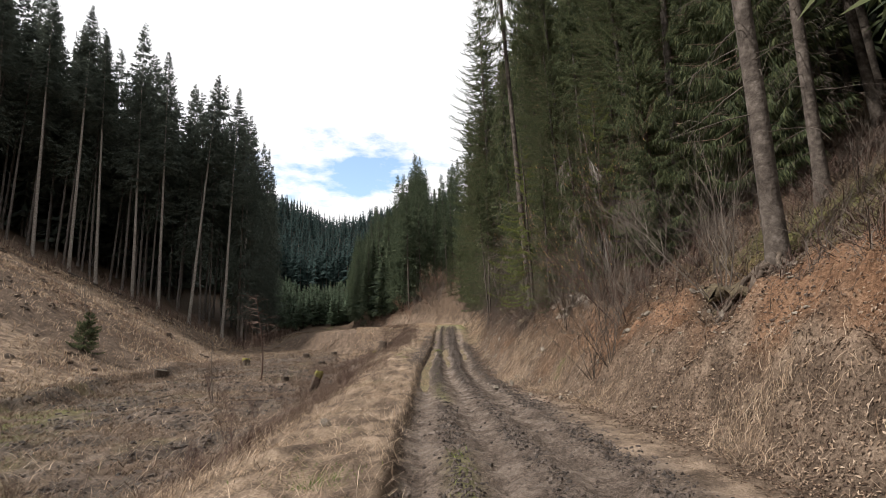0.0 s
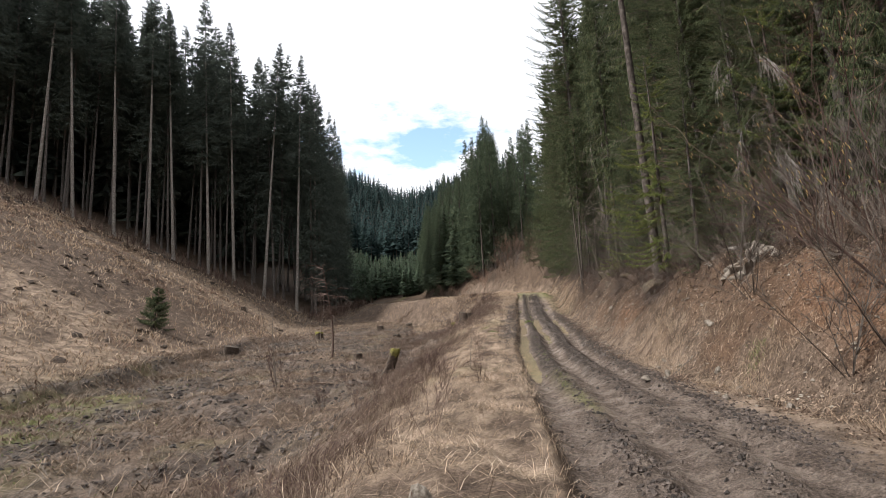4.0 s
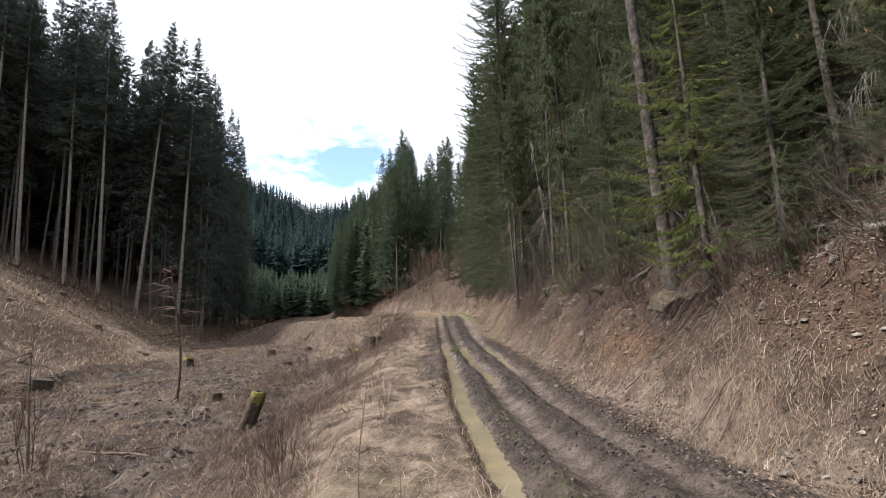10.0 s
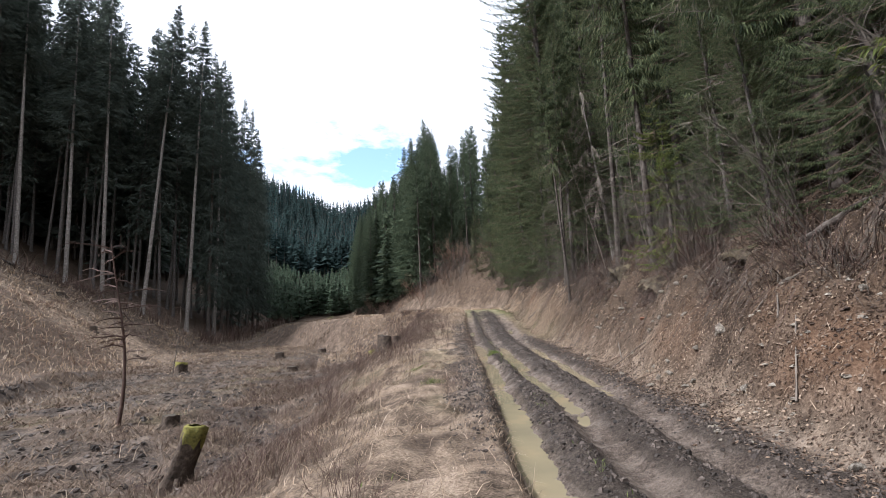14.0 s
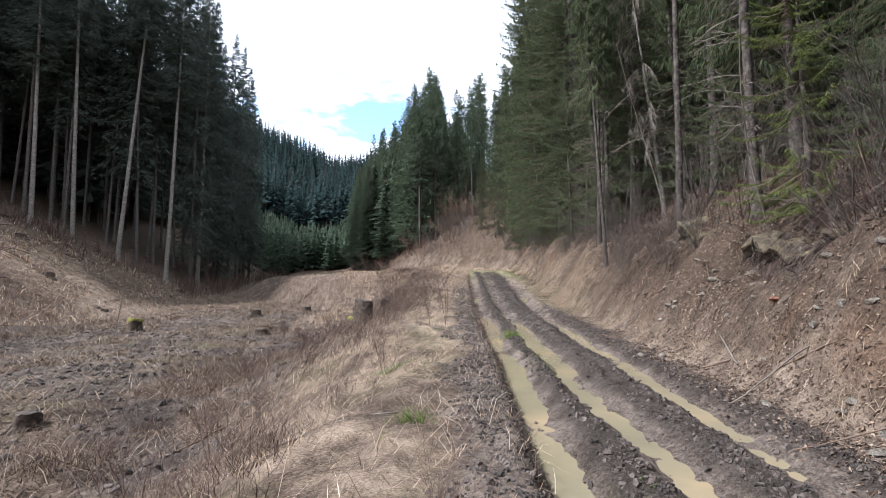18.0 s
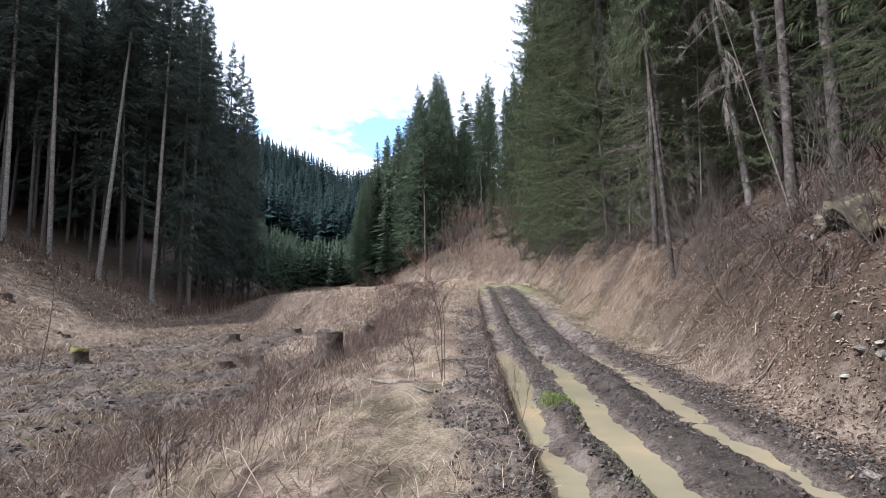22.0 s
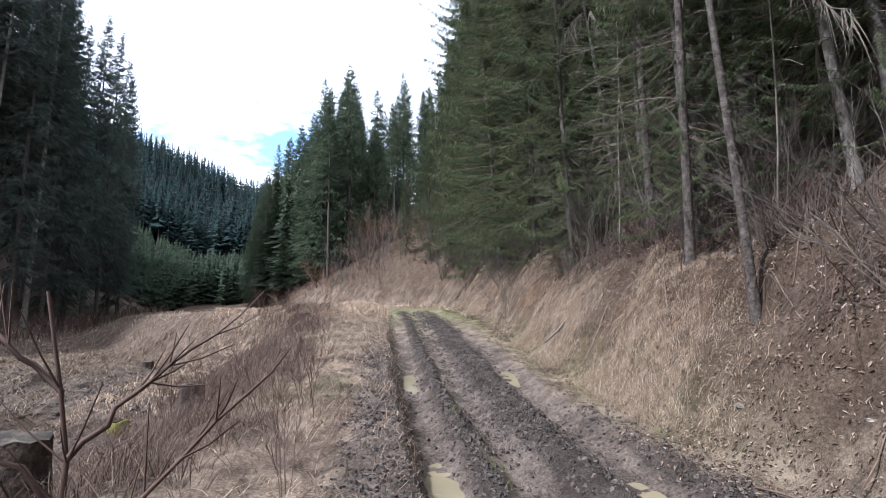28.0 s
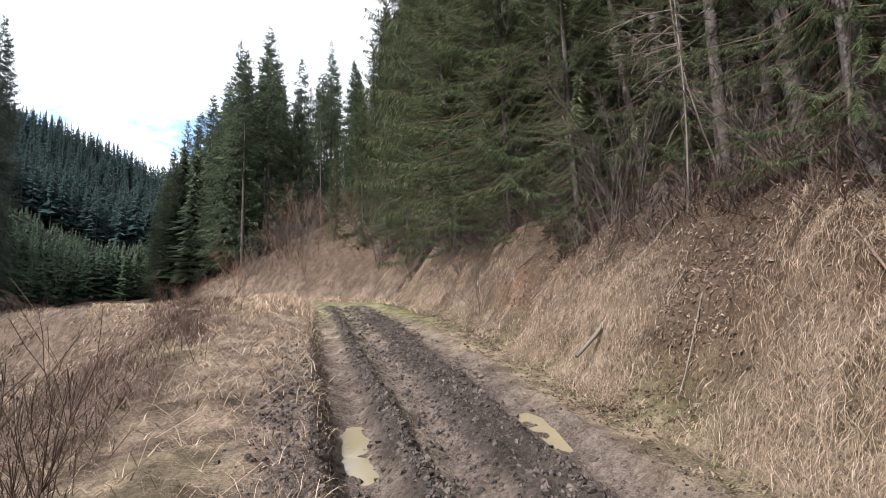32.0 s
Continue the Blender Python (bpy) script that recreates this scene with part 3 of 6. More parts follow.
    forest = smooth(0, 8, (Y - 84) - (X + 31) * 0.667 - 4) * smooth(-24, -34, X + 0.12 * (90 - Y))
    # wood floor and bank: brown litter, darkened further for shade under the trees
    wood = np.maximum(forest, np.maximum(smooth(1.6, 3.4, b + 1.8 * n1 + 0.8 * n2) * 0.95, (0.75 + 0.2 * smooth(31, 34, Y)) * smooth(0.0, 1.2, b + 1.2 * n2) * smooth(11, 16, Y + 4 * n1)) * (1 - 0.7 * grassy_bank) * smooth(74, 70, Y))
    # dark line on the track's cut edge: the lip's shade as colour
    wood = np.maximum(wood, 0.8 * np.exp(-((e - 0.02) / 0.10) ** 2) * smooth(58, 50, Y))
    trod = smooth(-0.75, -0.35, e + 0.9 * n2) * smooth(0.15, 0.0, e) * smooth(22, 28, Y) * smooth(50, 44, Y)
    mud = np.maximum(mud, 0.9 * trod)
    # washed-out hollows toned dark, their shade painted into the ground
    wood = np.maximum(wood, np.exp(-((b - 1.7) / 0.5) ** 2) * (smooth(30.2, 30.8, Y) * smooth(33.8, 33.2, Y) + smooth(26.9, 27.3, Y) * smooth(28.4, 28.0, Y) + smooth(8.0, 8.6, Y) * smooth(10.4, 9.8, Y)))
    face = smooth(0.0, 0.3, hill + 1.2 + 1.6 * fbm(X * 0.2, Y * 0.2, 12)) * smooth(0.9, 0.6, hill + 1.2 + 1.6 * fbm(X * 0.2, Y * 0.2, 12)) * smooth(62, 46, Y)
    wood = np.maximum(wood, 0.8 * face)
    wood = np.maximum(wood, smooth(92, 110, Y))
    wood = np.maximum(wood, 0.92 * smooth(59, 65, Y + 3 * n2) * smooth(0.6, 2.2, b + 2 * n1))
    # upper bank: dark litter whose tone also holds the trees' shade
    litter = smooth(0.9, 1.9, b + 1.6 * n1 + 0.9 * n2) * smooth(6, 12, Y)
    wood = np.maximum(wood, 0.95 * litter * (1 - 0.5 * grassy_bank))
    me_v = np.stack([X, Y, Z], -1).reshape(-1, 3)
    i, j = np.meshgrid(np.arange(ny - 1), np.arange(nx - 1), indexing="ij")
    F = np.stack([i * nx + j, i * nx + j + 1, (i + 1) * nx + j + 1, (i + 1) * nx + j], -1).reshape(-1, 4)
    ec = ((e[:-1, :-1] + e[1:, 1:]) / 2).ravel()
    yc = Y[:-1, :-1].ravel()
    isroad = (ec > 0.0) & (ec < ROAD_W) & (yc > -60) & (yc < 72)
    late = smooth(38, 44, Y)
    masks_edge = smooth(ROAD_W - 0.25, ROAD_W - 0.65, e + 0.4 * n2)
    mud = mud * (1 - late * (1 - masks_edge) * (e > 1.5))
    rutted = 0
    for c, w, _ in RUTS:
        rutted = np.maximum(rutted, np.exp(-((e - c - rut_shift(c, Y)) / (w * 1.25)) ** 2))
    churn = smooth(0.75, 0.25, rutted + 0.5 * n2) * smooth(0.0, 0.2, e) * smooth(ROAD_W + 0.1, ROAD_W - 0.3, e + 0.3 * n2 + 0.75 * smooth(38, 44, Y)) * smooth(60, 50, Y) * (0.25 + 0.75 * smooth(13, 21, Y))
    churn = np.maximum(churn, (0.85 + 0.1 * smooth(40, 46, Y)) * wet * smooth(-0.12, 0.06, fbm(X * 1.3, Y * 0.8, 297)))
    masks = dict(m_churn=np.clip(churn, 0, 1), m_brown=brown, m_dirt=np.clip(dirtm, 0, 1), m_wood_shade=np.clip(wood, 0, 1), m_green=green, m_mud=np.clip(mud, 0, 1))
    for name, sel, label in (("ground", ~isroad, "sloping valley ground with dry winter grass, brown litter and bare earth"), ("road", isroad, "rutted muddy dirt track with tyre marks and wet clay")):
        used, inv = np.unique(F[sel], return_inverse=True)
        s = Soup()
        s.add(me_v[used], inv.reshape(-1, 4))
        me = s.mesh(name, [M_GROUND], True)
        for k, a in masks.items():
            at = me.attributes.new(k, "FLOAT", "POINT")
            at.data.foreach_set("value", a.ravel()[used].astype(np.float32))
        tagged(new(name, me), label, "dirt road" if name == "road" else "ground", kind="structure")


build_ground()


def puddle(rut, y0, y1, drop, width, label):
    """Standing water along one rut, following its wander."""
    c = RUTS[rut][0]
    y = np.arange(y0, y1, 0.2)
    wob = 0.14 * fbm(y * 0.35, y * 0 + 8.8, 61, 2)
    x = LEFT_EDGE(y) - 0.10 * fbm(y * 0.5, y * 0 + 3.3, 5, 2) + c + rut_shift(c, y) + wob
    z = ROAD_Z(y) - drop
    taper = width * np.clip(np.minimum(y - y0, y1 - y) / 2.2, 0.08, 1)
    z = z - 0.10 * np.clip(1 - np.minimum(y - y0, y1 - y) / 1.6, 0, 1) ** 1.5
    s = Soup()
    v = np.stack([np.stack([x - taper, y, z], -1), np.stack([x + taper, y, z], -1)], 1).reshape(-1, 3)
    k = np.arange(len(y) - 1) * 2
    s.add(v, np.stack([k, k + 1, k + 3, k + 2], -1))
    tagged(new("puddle", s.mesh("puddle", [M_WATER], True)), label, "puddle", "puddles in the ruts")


puddle(0, 17.0, 41.0, 0.095, 0.42, "long olive-brown puddle filling a wheel rut of the track")
puddle(1, 25.0, 40.0, 0.095, 0.34, "narrow yellow-brown puddle in the middle wheel rut")
puddle(2, 26.0, 40.4, 0.095, 0.32, "shallow orange-brown puddle in a wheel rut")
puddle(0, 42.9, 46.4, 0.12, 0.28, "small muddy puddle in a wheel rut")
puddle(2, 43.2, 46.5, 0.075, 0.20, "small yellowish puddle in a wheel rut")


def build_stream():
    y = np.arange(-3, 17.0, 0.3)
    x = stream_x(y)
    z = MEADOW_Z(y) - 0.30
    s = Soup()
    w = np.full(len(y), 1.25)
    v = np.stack([np.stack([x - w, y, z], -1), np.stack([x + w, y, z], -1)], 1).reshape(-1, 3)
    k = np.arange(len(y) - 1) * 2
    s.add(v, np.stack([k, k + 1, k + 3, k + 2], -1))
    q = y < 9
    v2 = np.stack([np.stack([x - 3.6, y, z], -1), np.stack([x - 1.6, y, z], -1)], 1)[q].reshape(-1, 3)
    k = np.arange(q.sum() - 1) * 2
    s.add(v2, np.stack([k, k + 1, k + 3, k + 2], -1))
    tagged(new("stream", s.mesh("stream", [M_STREAM], True)), "shallow glittering brook running over pebbles through the meadow", "stream", kind="structure")


build_stream()
_p = Soup()
_p.add([(-10.0, 50.5, 1.41), (-8.2, 50.5, 1.41), (-8.2, 53.5, 1.41), (-10.0, 53.5, 1.41)], [[0, 1, 2, 3]])
tagged(new("puddle", _p.mesh("puddle", [M_WATER])), "small pool of standing water in the wet meadow", "puddle")

# ---- trees ----


def spruce_crown(rng, H, R, base, nb, nt, tl, tw, droop, power=0.8, hang=0.5, thick=0.0):
    """Whorled drooping boughs set with needle sprays. base: height where the boughs begin."""
    s = Soup()
    u = rng.uniform(0, 1, nb) ** 0.85
    hz = base + (H - base) * u
    whorl = 0.018 * H
    hz = np.clip(np.round(hz / whorl) * whorl + rng.normal(0, 0.30 * whorl, nb), base, H)
    u = (hz - base) / (H - base)
    prof = np.clip(((H - hz) / (H - base)), 0.02, 1) ** power
    prof *= np.where(u < 0.12, 0.6 + 3.3 * u, 1)
    L = R * prof * rng.uniform(0.55, 1.15, nb) + 0.06
    az = rng.uniform(0, 2 * np.pi, nb)
    out = np.stack([np.cos(az), np.sin(az), 0 * az], -1)
    side = np.stack([-np.sin(az), np.cos(az), 0 * az], -1)
    rise = 0.35 * u - droop * (1 - u)

    def spine(t):
        drop = rise[:, None] * L[:, None] * t - 0.28 * L[:, None] * t * (1 - t) * 1.6 + 0.10 * L[:, None] * t ** 3
        return out[:, None] * (L[:, None] * t)[..., None] + np.array([0, 0, 1.0]) * (hz[:, None] + drop)[..., None]
    # sprays
    t = np.sort(rng.uniform(0.12, 1.0, (nb, nt)), axis=1)
    p = spine(t)
    sgn = rng.choice([-1.0, 1.0], (nb, nt))
    fwd = rng.uniform(0.25, 1.0, (nb, nt))
    dn = -rng.uniform(0.1, 1.0, (nb, nt)) * hang + 0.1
    d = unit(side[:, None] * (sgn * rng.uniform(0.3, 1.0, (nb, nt)))[..., None] + out[:, None] * fwd[..., None] + np.array([0, 0, 1.0]) * dn[..., None])
    ln = tl * rng.uniform(0.5, 1.25, (nb, nt)) * (0.12 + 0.88 * np.minimum(L[:, None] / R * 1.6, 1)) * (1.15 - 0.5 * t)
    w = unit(np.cross(d, rng.normal(0, 1, (nb, nt, 3)))) * (tw * rng.uniform(0.6, 1.3, (nb, nt)) * (0.4 + 0.6 * np.minimum(L[:, None] / R * 2.2, 1)))[..., None]
    sag = np.array([0, 0, -1.0]) * (0.22 * ln * hang)[..., None]
    a, tip = p, p + d * ln[..., None] + sag
    m1 = p + d * (ln * 0.45)[..., None] + w + sag * 0.1
    m2 = p + d * (ln * 0.45)[..., None] - w + sag * 0.1
    s.quads(np.stack([a, m1, tip, m2], 2).reshape(-1, 4, 3), 0)
    # boughs
    if thick:
        for i in range(nb):
            q = spine(np.array([[0, 0.4, 0.8]]).repeat(nb, 0))[i]
            s.tube(q, np.array([1.0, 0.65, 0.25]) * thick * (0.4 + L[i] / R), 3, 1)
    return s


def trunk_soup(rng, H, r0, lean=0.0, twigs=0, twig_len=1.2, twig_from=0.1, twig_to=0.6, sides=9, flare=0.5):
    s = Soup()
    hs = np.array([-0.9, -0.15, 0.15, 0.5, 1.2, 2.5, 5, 9, 14, 20, 27, 34, 40])
    hs = np.append(hs[hs < H * 0.93], H * 0.99)
    k = np.cumsum(rng.normal(0, 0.02, (len(hs), 2)), 0) * np.linspace(0, 1, len(hs))[:, None]
    pts = np.stack([k[:, 0] + lean * hs, k[:, 1], hs], -1)
    rad = r0 * np.clip(1 - hs / H, 0.03, 1) ** 0.8 * (1 + flare * np.exp(-np.maximum(hs, 0) / 0.3))
    s.tube(pts, rad, sides, 0)
    for _ in range(twigs):
        h = rng.uniform(twig_from, twig_to) * H
        a = rng.uniform(0, 2 * np.pi)
        ln = twig_len * rng.uniform(0.3, 1.1)
        o = np.array([np.cos(a), np.sin(a), 0])
        p0 = np.array([np.interp(h, hs, pts[:, 0]), np.interp(h, hs, pts[:, 1]), h])
        tt = np.linspace(0, 1, 4)[:, None]
        q = p0 + o * ln * tt + np.array([0, 0, -0.3]) * ln * tt ** 1.6 + rng.normal(0, 0.04, (4, 3)) * ln * tt
        s.tube(q, 0.0065 * np.array([1.5, 1, 0.6, 0.25]) * (0.6 + ln * 0.5), 3, 1)
        for k in (1, 2, 2):
            dd = unit(o * 0.5 + rng.normal(0, 0.5, 3) + np.array([0, 0, -0.5])) * ln * rng.uniform(0.2, 0.45)
            s.tube(np.array([q[k], q[k] + dd * 0.5, q[k] + dd + np.array([0, 0, -0.1 * ln])]), np.array([0.005, 0.004, 0.002]), 3, 1)
    return s


def tree_kind(name, crown, trunk, mats, label, bark=None):
    """One tree as a thing: an empty at its foot with a trunk and a crown."""
    e = new(name)
    part("trunk", trunk.mesh("trunk", [bark or M_BARK, M_TWIG_DEAD], True), e)
    part("crown", crown.mesh("crown", mats), e)
    tagged(e, label, "tree")
    return e


rng = np.random.default_rng(7)
TALL_SIZES = ((38, 2.9, 0.45), (41, 2.6, 0.52), (35, 3.1, 0.36), (40, 2.3, 0.60))
TALL = [tree_kind("spruce_tree", spruce_crown(rng, h, r * 1.35, h * bf, 460, 22, 0.80, 0.050, 0.55, 0.80, 0.8), trunk_soup(rng, h, 0.25, 0, 26, 1.6, 0.12, 0.62, 7), [M_NEEDLE_VEILED], "tall dark spruce with long bare pale trunk and narrow crown", M_BARK_PALE) for h, r, bf in TALL_SIZES]
INNER = [tree_kind("spruce_tree", spruce_crown(rng, h, r * 1.2, h * bf * 0.8, 260, 15, 1.0, 0.09, 0.6, 0.62, 0.8), trunk_soup(rng, h, 0.2, 0, 20, 1.8, 0.05, 0.5, 6), [M_NEEDLE_VEILED], "tall dark spruce inside the shaded wood", M_BARK_SHADED) for h, r, bf in TALL_SIZES[:3]]
SKIRT = [tree_kind("spruce_tree", spruce_crown(rng, h, r * 1.2, h * bf, 520, 24, 0.85, 0.05, 0.55, 0.72, 1.0), trunk_soup(rng, h, 0.24, 0, 0, sides=6), [M_NEEDLE_VEILED], "dark spruce with boughs hanging low at the edge of the wood") for h, r, bf in ((38, 3.0, 0.12), (34, 3.2, 0.06))]
DENSE = [tree_kind("spruce_tree", spruce_crown(rng, h, r, 0.5, 430, 170, 0.36, 0.015, 0.5, 0.55, 2.1, 0.018), trunk_soup(rng, h, 0.2, 0, 30, 1.5, 0.02, 0.5), [M_NEEDLE, M_TWIG], "dense green spruce with drooping boughs down to the bank")
         for h, r in ((21, 3.3), (24, 3.6), (17, 2.9))]
NEAR = [tree_kind("spruce_tree", spruce_crown(rng, 23, 3.5, 0.5, 660, 420, 0.165, 0.0058, 0.45, 0.55, 1.15, 0.010), trunk_soup(rng, 23, 0.18, 0, 40, 1.6, 0.02, 0.5), [M_NEEDLE, M_TWIG], "dense green spruce with fine drooping boughs down to the bank", M_BARK_SHADED)]
POLE = [tree_kind("spruce_tree", spruce_crown(rng, h, r, h * bf, 260, 150, 0.34, 0.013, 0.55, 0.6, 2.0, 0.014), trunk_soup(rng, h, 0.17, 0.01, 70, 1.9, 0.04, 0.6), [M_NEEDLE, M_TWIG], "slender spruce with dead lower branches and a high crown")
        for h, r, bf in ((22, 2.6, 0.14), (25, 2.4, 0.26), (20, 2.3, 0.08))]
YOUNG = [tree_kind("young_spruce", spruce_crown(rng, h, r, 0.6, 85, 170, 0.15, 0.0065, 0.35, 0.7, 0.9, 0.008), trunk_soup(rng, h, 0.07, 0.03, 14, 0.9, 0.05, 0.5, 6), [M_NEEDLE_YOUNG, M_TWIG], "young yellow-green spruce with open boughs leaning from the bank") for h, r in ((6.5, 1.7), (5.0, 1.5))]
BARE = [tree_kind("spruce_tree", spruce_crown(rng, h, r, h * bf, 170, 110, 0.40, 0.015, 0.55, 0.6, 2.0, 0.015), trunk_soup(rng, h, 0.15, 0.012, 85, 1.5, 0.06, 0.62), [M_NEEDLE, M_TWIG], "slender spruce with bare grey-brown trunk and dead side branches") for h, r, bf in ((23, 2.3, 0.42), (26, 2.2, 0.5), (20, 2.0, 0.36))]
BACK = [tree_kind("spruce_tree", spruce_crown(rng, h, r, h * bf, 220, 26, 0.8, 0.055, 0.5, 0.6, 1.1), trunk_soup(rng, h, 0.17, 0.01, 45, 1.9, 0.04, 0.6, 6), [M_NEEDLE], "slender spruce standing deeper in the wood") for h, r, bf in ((22, 2.6, 0.20), (24, 2.5, 0.34), (21, 3.0, 0.06))]
MID = [tree_kind("spruce_tree", spruce_crown(rng, h, r * 1.5, h * bf, int(nb * 1.9), 28, 0.78, 0.05, 0.5, pw * 0.82, 0.9), trunk_soup(rng, h, 0.26, 0, 0, sides=6), [M_NEEDLE_MID], "tall green spruce standing on the wooded slope")
       for h, r, bf, nb, pw in ((30, 3.7, 0.05, 260, 0.95), (33, 3.5, 0.08, 260, 1.0), (26, 3.5, 0.04, 240, 0.95), (31, 2.2, 0.42, 110, 0.75))]


def plant(kinds, x, y, k, size=1.0, turn=0.0, lean=(0, 0), group="", sink=0.12):
    src = kinds[k % len(kinds)]
    m = pose(x, y, gz(x, y) - sink, lean[0], lean[1], turn) @ Matrix.Scale(size, 4)
    ob = src if not src.get("placed") else copy_thing(src, m)
    if not src.get("placed"):
        src["placed"] = 1
    ob.matrix_basis = m
    return tagged(ob, group=group)


def inside_left_wood(x, y):
    line = 84 + (x + 31) * 0.667
    return y > line and x < -29 - 0.11 * (y - 84)


def plant_left_wood():
    r = random.Random(3)
    front = [(-30.8, 83.8), (-34.8, 81.3), (-30.3, 90.7), (-38.5, 79.5), (-41, 77), (-45, 75), (-47.5, 73), (-51, 71), (-54.5, 68), (-58, 66), (-62, 64.5), (-66, 61), (-70, 58.5), (-73, 56.5), (-30.6, 94), (-31.5, 100), (-33, 111), (-34, 120), (-29.7, 87.4), (-31, 97.2), (-32.2, 105.5), (-33.4, 115.5)]
    spots = list(front)
    tries = 0
    while len(spots) < 128 and tries < 9000:
        tries += 1
        x, y = r.uniform(-95, -29), r.uniform(42, 150)
        if inside_left_wood(x, y) and -x - 0.6 < 1.40 * (y - 3) and (y - (84 + (x + 31) * 0.667)) < 26 and all((x - a) ** 2 + (y - b) ** 2 > 8.5 for a, b in spots):
            spots.append((x, y))
    for i, (x, y) in enumerate(spots):
        if i < 3:
            plant(TALL, x, y, (1, 3, 0)[i], (1.0, 1.02, 1.05)[i], 40 * i, (0, (1.5, 3.5, 1.0)[i]), "tall spruces of the dark wood")
        elif i < 22 and x > -35:
            plant(SKIRT, x, y, i, r.uniform(1.0, 1.12), r.uniform(0, 360), (0, 0.5), "tall spruces of the dark wood")
        elif i < 22:
            plant(TALL, x, y, r.randrange(4), r.uniform(0.9, 1.06), r.uniform(0, 360), (r.uniform(-1, 1), r.uniform(1.5, 4.0)), "tall spruces of the dark wood")
        else:
            plant(INNER, x, y, r.randrange(3), r.uniform(0.85, 1.06), r.uniform(0, 360), (r.uniform(-1, 1), r.uniform(0.5, 3.0)), "tall spruces of the dark wood")


plant_left_wood()

# (x, y, kind, size) along the wooded bank
BANK_TREES = [
    (5.8, 8.6, "B", 1.15), (8.0, 16.2, "N", 0.9), (8.6, 11.0, "B", 1.0), (4.5, 23.2, "B", 1.0), (4.2, 21.2, "Y", 1.15), (6.4, 20.4, "B", 0.55), (6.4, 27.2, "P", 0.9), (6.9, 26.6, "N", 0.7),
    (5.6, 33.8, "B", 0.75), (5.3, 31.9, "Y", 1.0), (6.1, 38.4, "B", 0.72), (7.5, 39.0, "B", 0.95), (7.2, 34.8, "P", 0.9), (5.6, 43.2, "N", 0.6), (5.0, 42.5, "B", 0.55), (4.7, 40.8, "B", 0.45), (6.2, 45.6, "B", 0.7), (7.4, 45.3, "B", 0.85), (8.4, 47.2, "B", 1.0), (8.0, 46.2, "B", 0.9),
    (6.5, 50.4, "N", 1.42), (9.2, 50.2, "N", 1.3), (6.9, 54.6, "N", 1.25), (7.2, 58.0, "N", 1.05), (6.2, 61.5, "D", 0.95), (8.4, 65.0, "D", 1.1), (7.5, 69.0, "D", 0.8), (8.6, 22.5, "N", 0.95), (8.2, 30.2, "D", 1.0), (8.8, 37.0, "D", 0.95), (8.5, 42.6, "N", 0.95), (9.4, 53.5, "D", 1.0), (9.2, 14.0, "D", 0.9), (9.6, 19.0, "D", 1.0), (9.8, 26.5, "D", 1.0), (10.2, 33.5, "D", 1.0), (6.2, 18.2, "Y", 1.1), (7.2, 24.2, "Y", 1.3),
    (6.9, 19.0, "N", 0.62), (5.9, 22.0, "N", 0.50), (5.8, 25.4, "N", 0.55), (6.6, 23.6, "N", 0.80), (5.3, 28.9, "N", 0.36), (6.3, 30.4, "N", 0.62), (7.4, 17.4, "N", 0.75), (6.7, 14.6, "D", 0.45), (5.0, 27.1, "N", 0.28), (4.5, 19.6, "N", 0.30), (5.4, 17.9, "N", 0.32),
    (4.6, 69.5, "N", 0.40), (6.0, 72.5, "N", 0.55), (3.4, 73.2, "N", 0.30), (7.6, 74.0, "D", 0.7), (5.4, 66.8, "N", 0.38), (9.2, 71.0, "D", 0.9),
    (5.6, 48.6, "N", 0.42), (5.9, 52.4, "N", 0.55), (5.7, 56.2, "N", 0.60), (5.9, 59.4, "N", 0.55), (5.8, 63.5, "N", 0.60), (6.9, 47.0, "N", 0.55), (6.6, 66.5, "D", 0.6), (7.2, 36.6, "N", 0.55), (7.6, 41.0, "N", 0.7),
]


def plant_bank():
    r = random.Random(11)
    done = [(b[0], b[1]) for b in BANK_TREES]
    for x, y, k, s in BANK_TREES:
        plant({"D": DENSE, "P": POLE, "Y": YOUNG, "B": BARE, "N": NEAR}[k], x, y, r.randrange(3), s, r.uniform(0, 360), (r.uniform(-2, 2), r.uniform(-3, 1)), "spruces along the bank")
    tries = 0
    while len(done) < 150 and tries < 6000:
        tries += 1
        x, y = r.uniform(8.8, 24), r.uniform(-4, 80)
        if all((x - a) ** 2 + (y - b) ** 2 > 5.2 for a, b in done):
            done.append((x, y))
            plant(BACK, x, y, r.randrange(3), r.uniform(0.85, 1.15), r.uniform(0, 360), (r.uniform(-2, 2), r.uniform(-2, 2)), "spruces of the wooded slope")


plant_bank()
SCRUB = [tree_kind("young_spruce", spruce_crown(rng, 2.9, 1.25, 0.05, 90, 190, 0.24, 0.010, 0.30, 0.6, 1.2, 0.008), trunk_soup(rng, 2.9, 0.06, 0.06, 12, 0.8, 0.05, 0.6, 6), [M_NEEDLE, M_TWIG], "small scruffy grey-green spruce on the cleared hill foot")]
plant(SCRUB, -24.7, 40.4, 0, 1.0, 30, (0, 6))


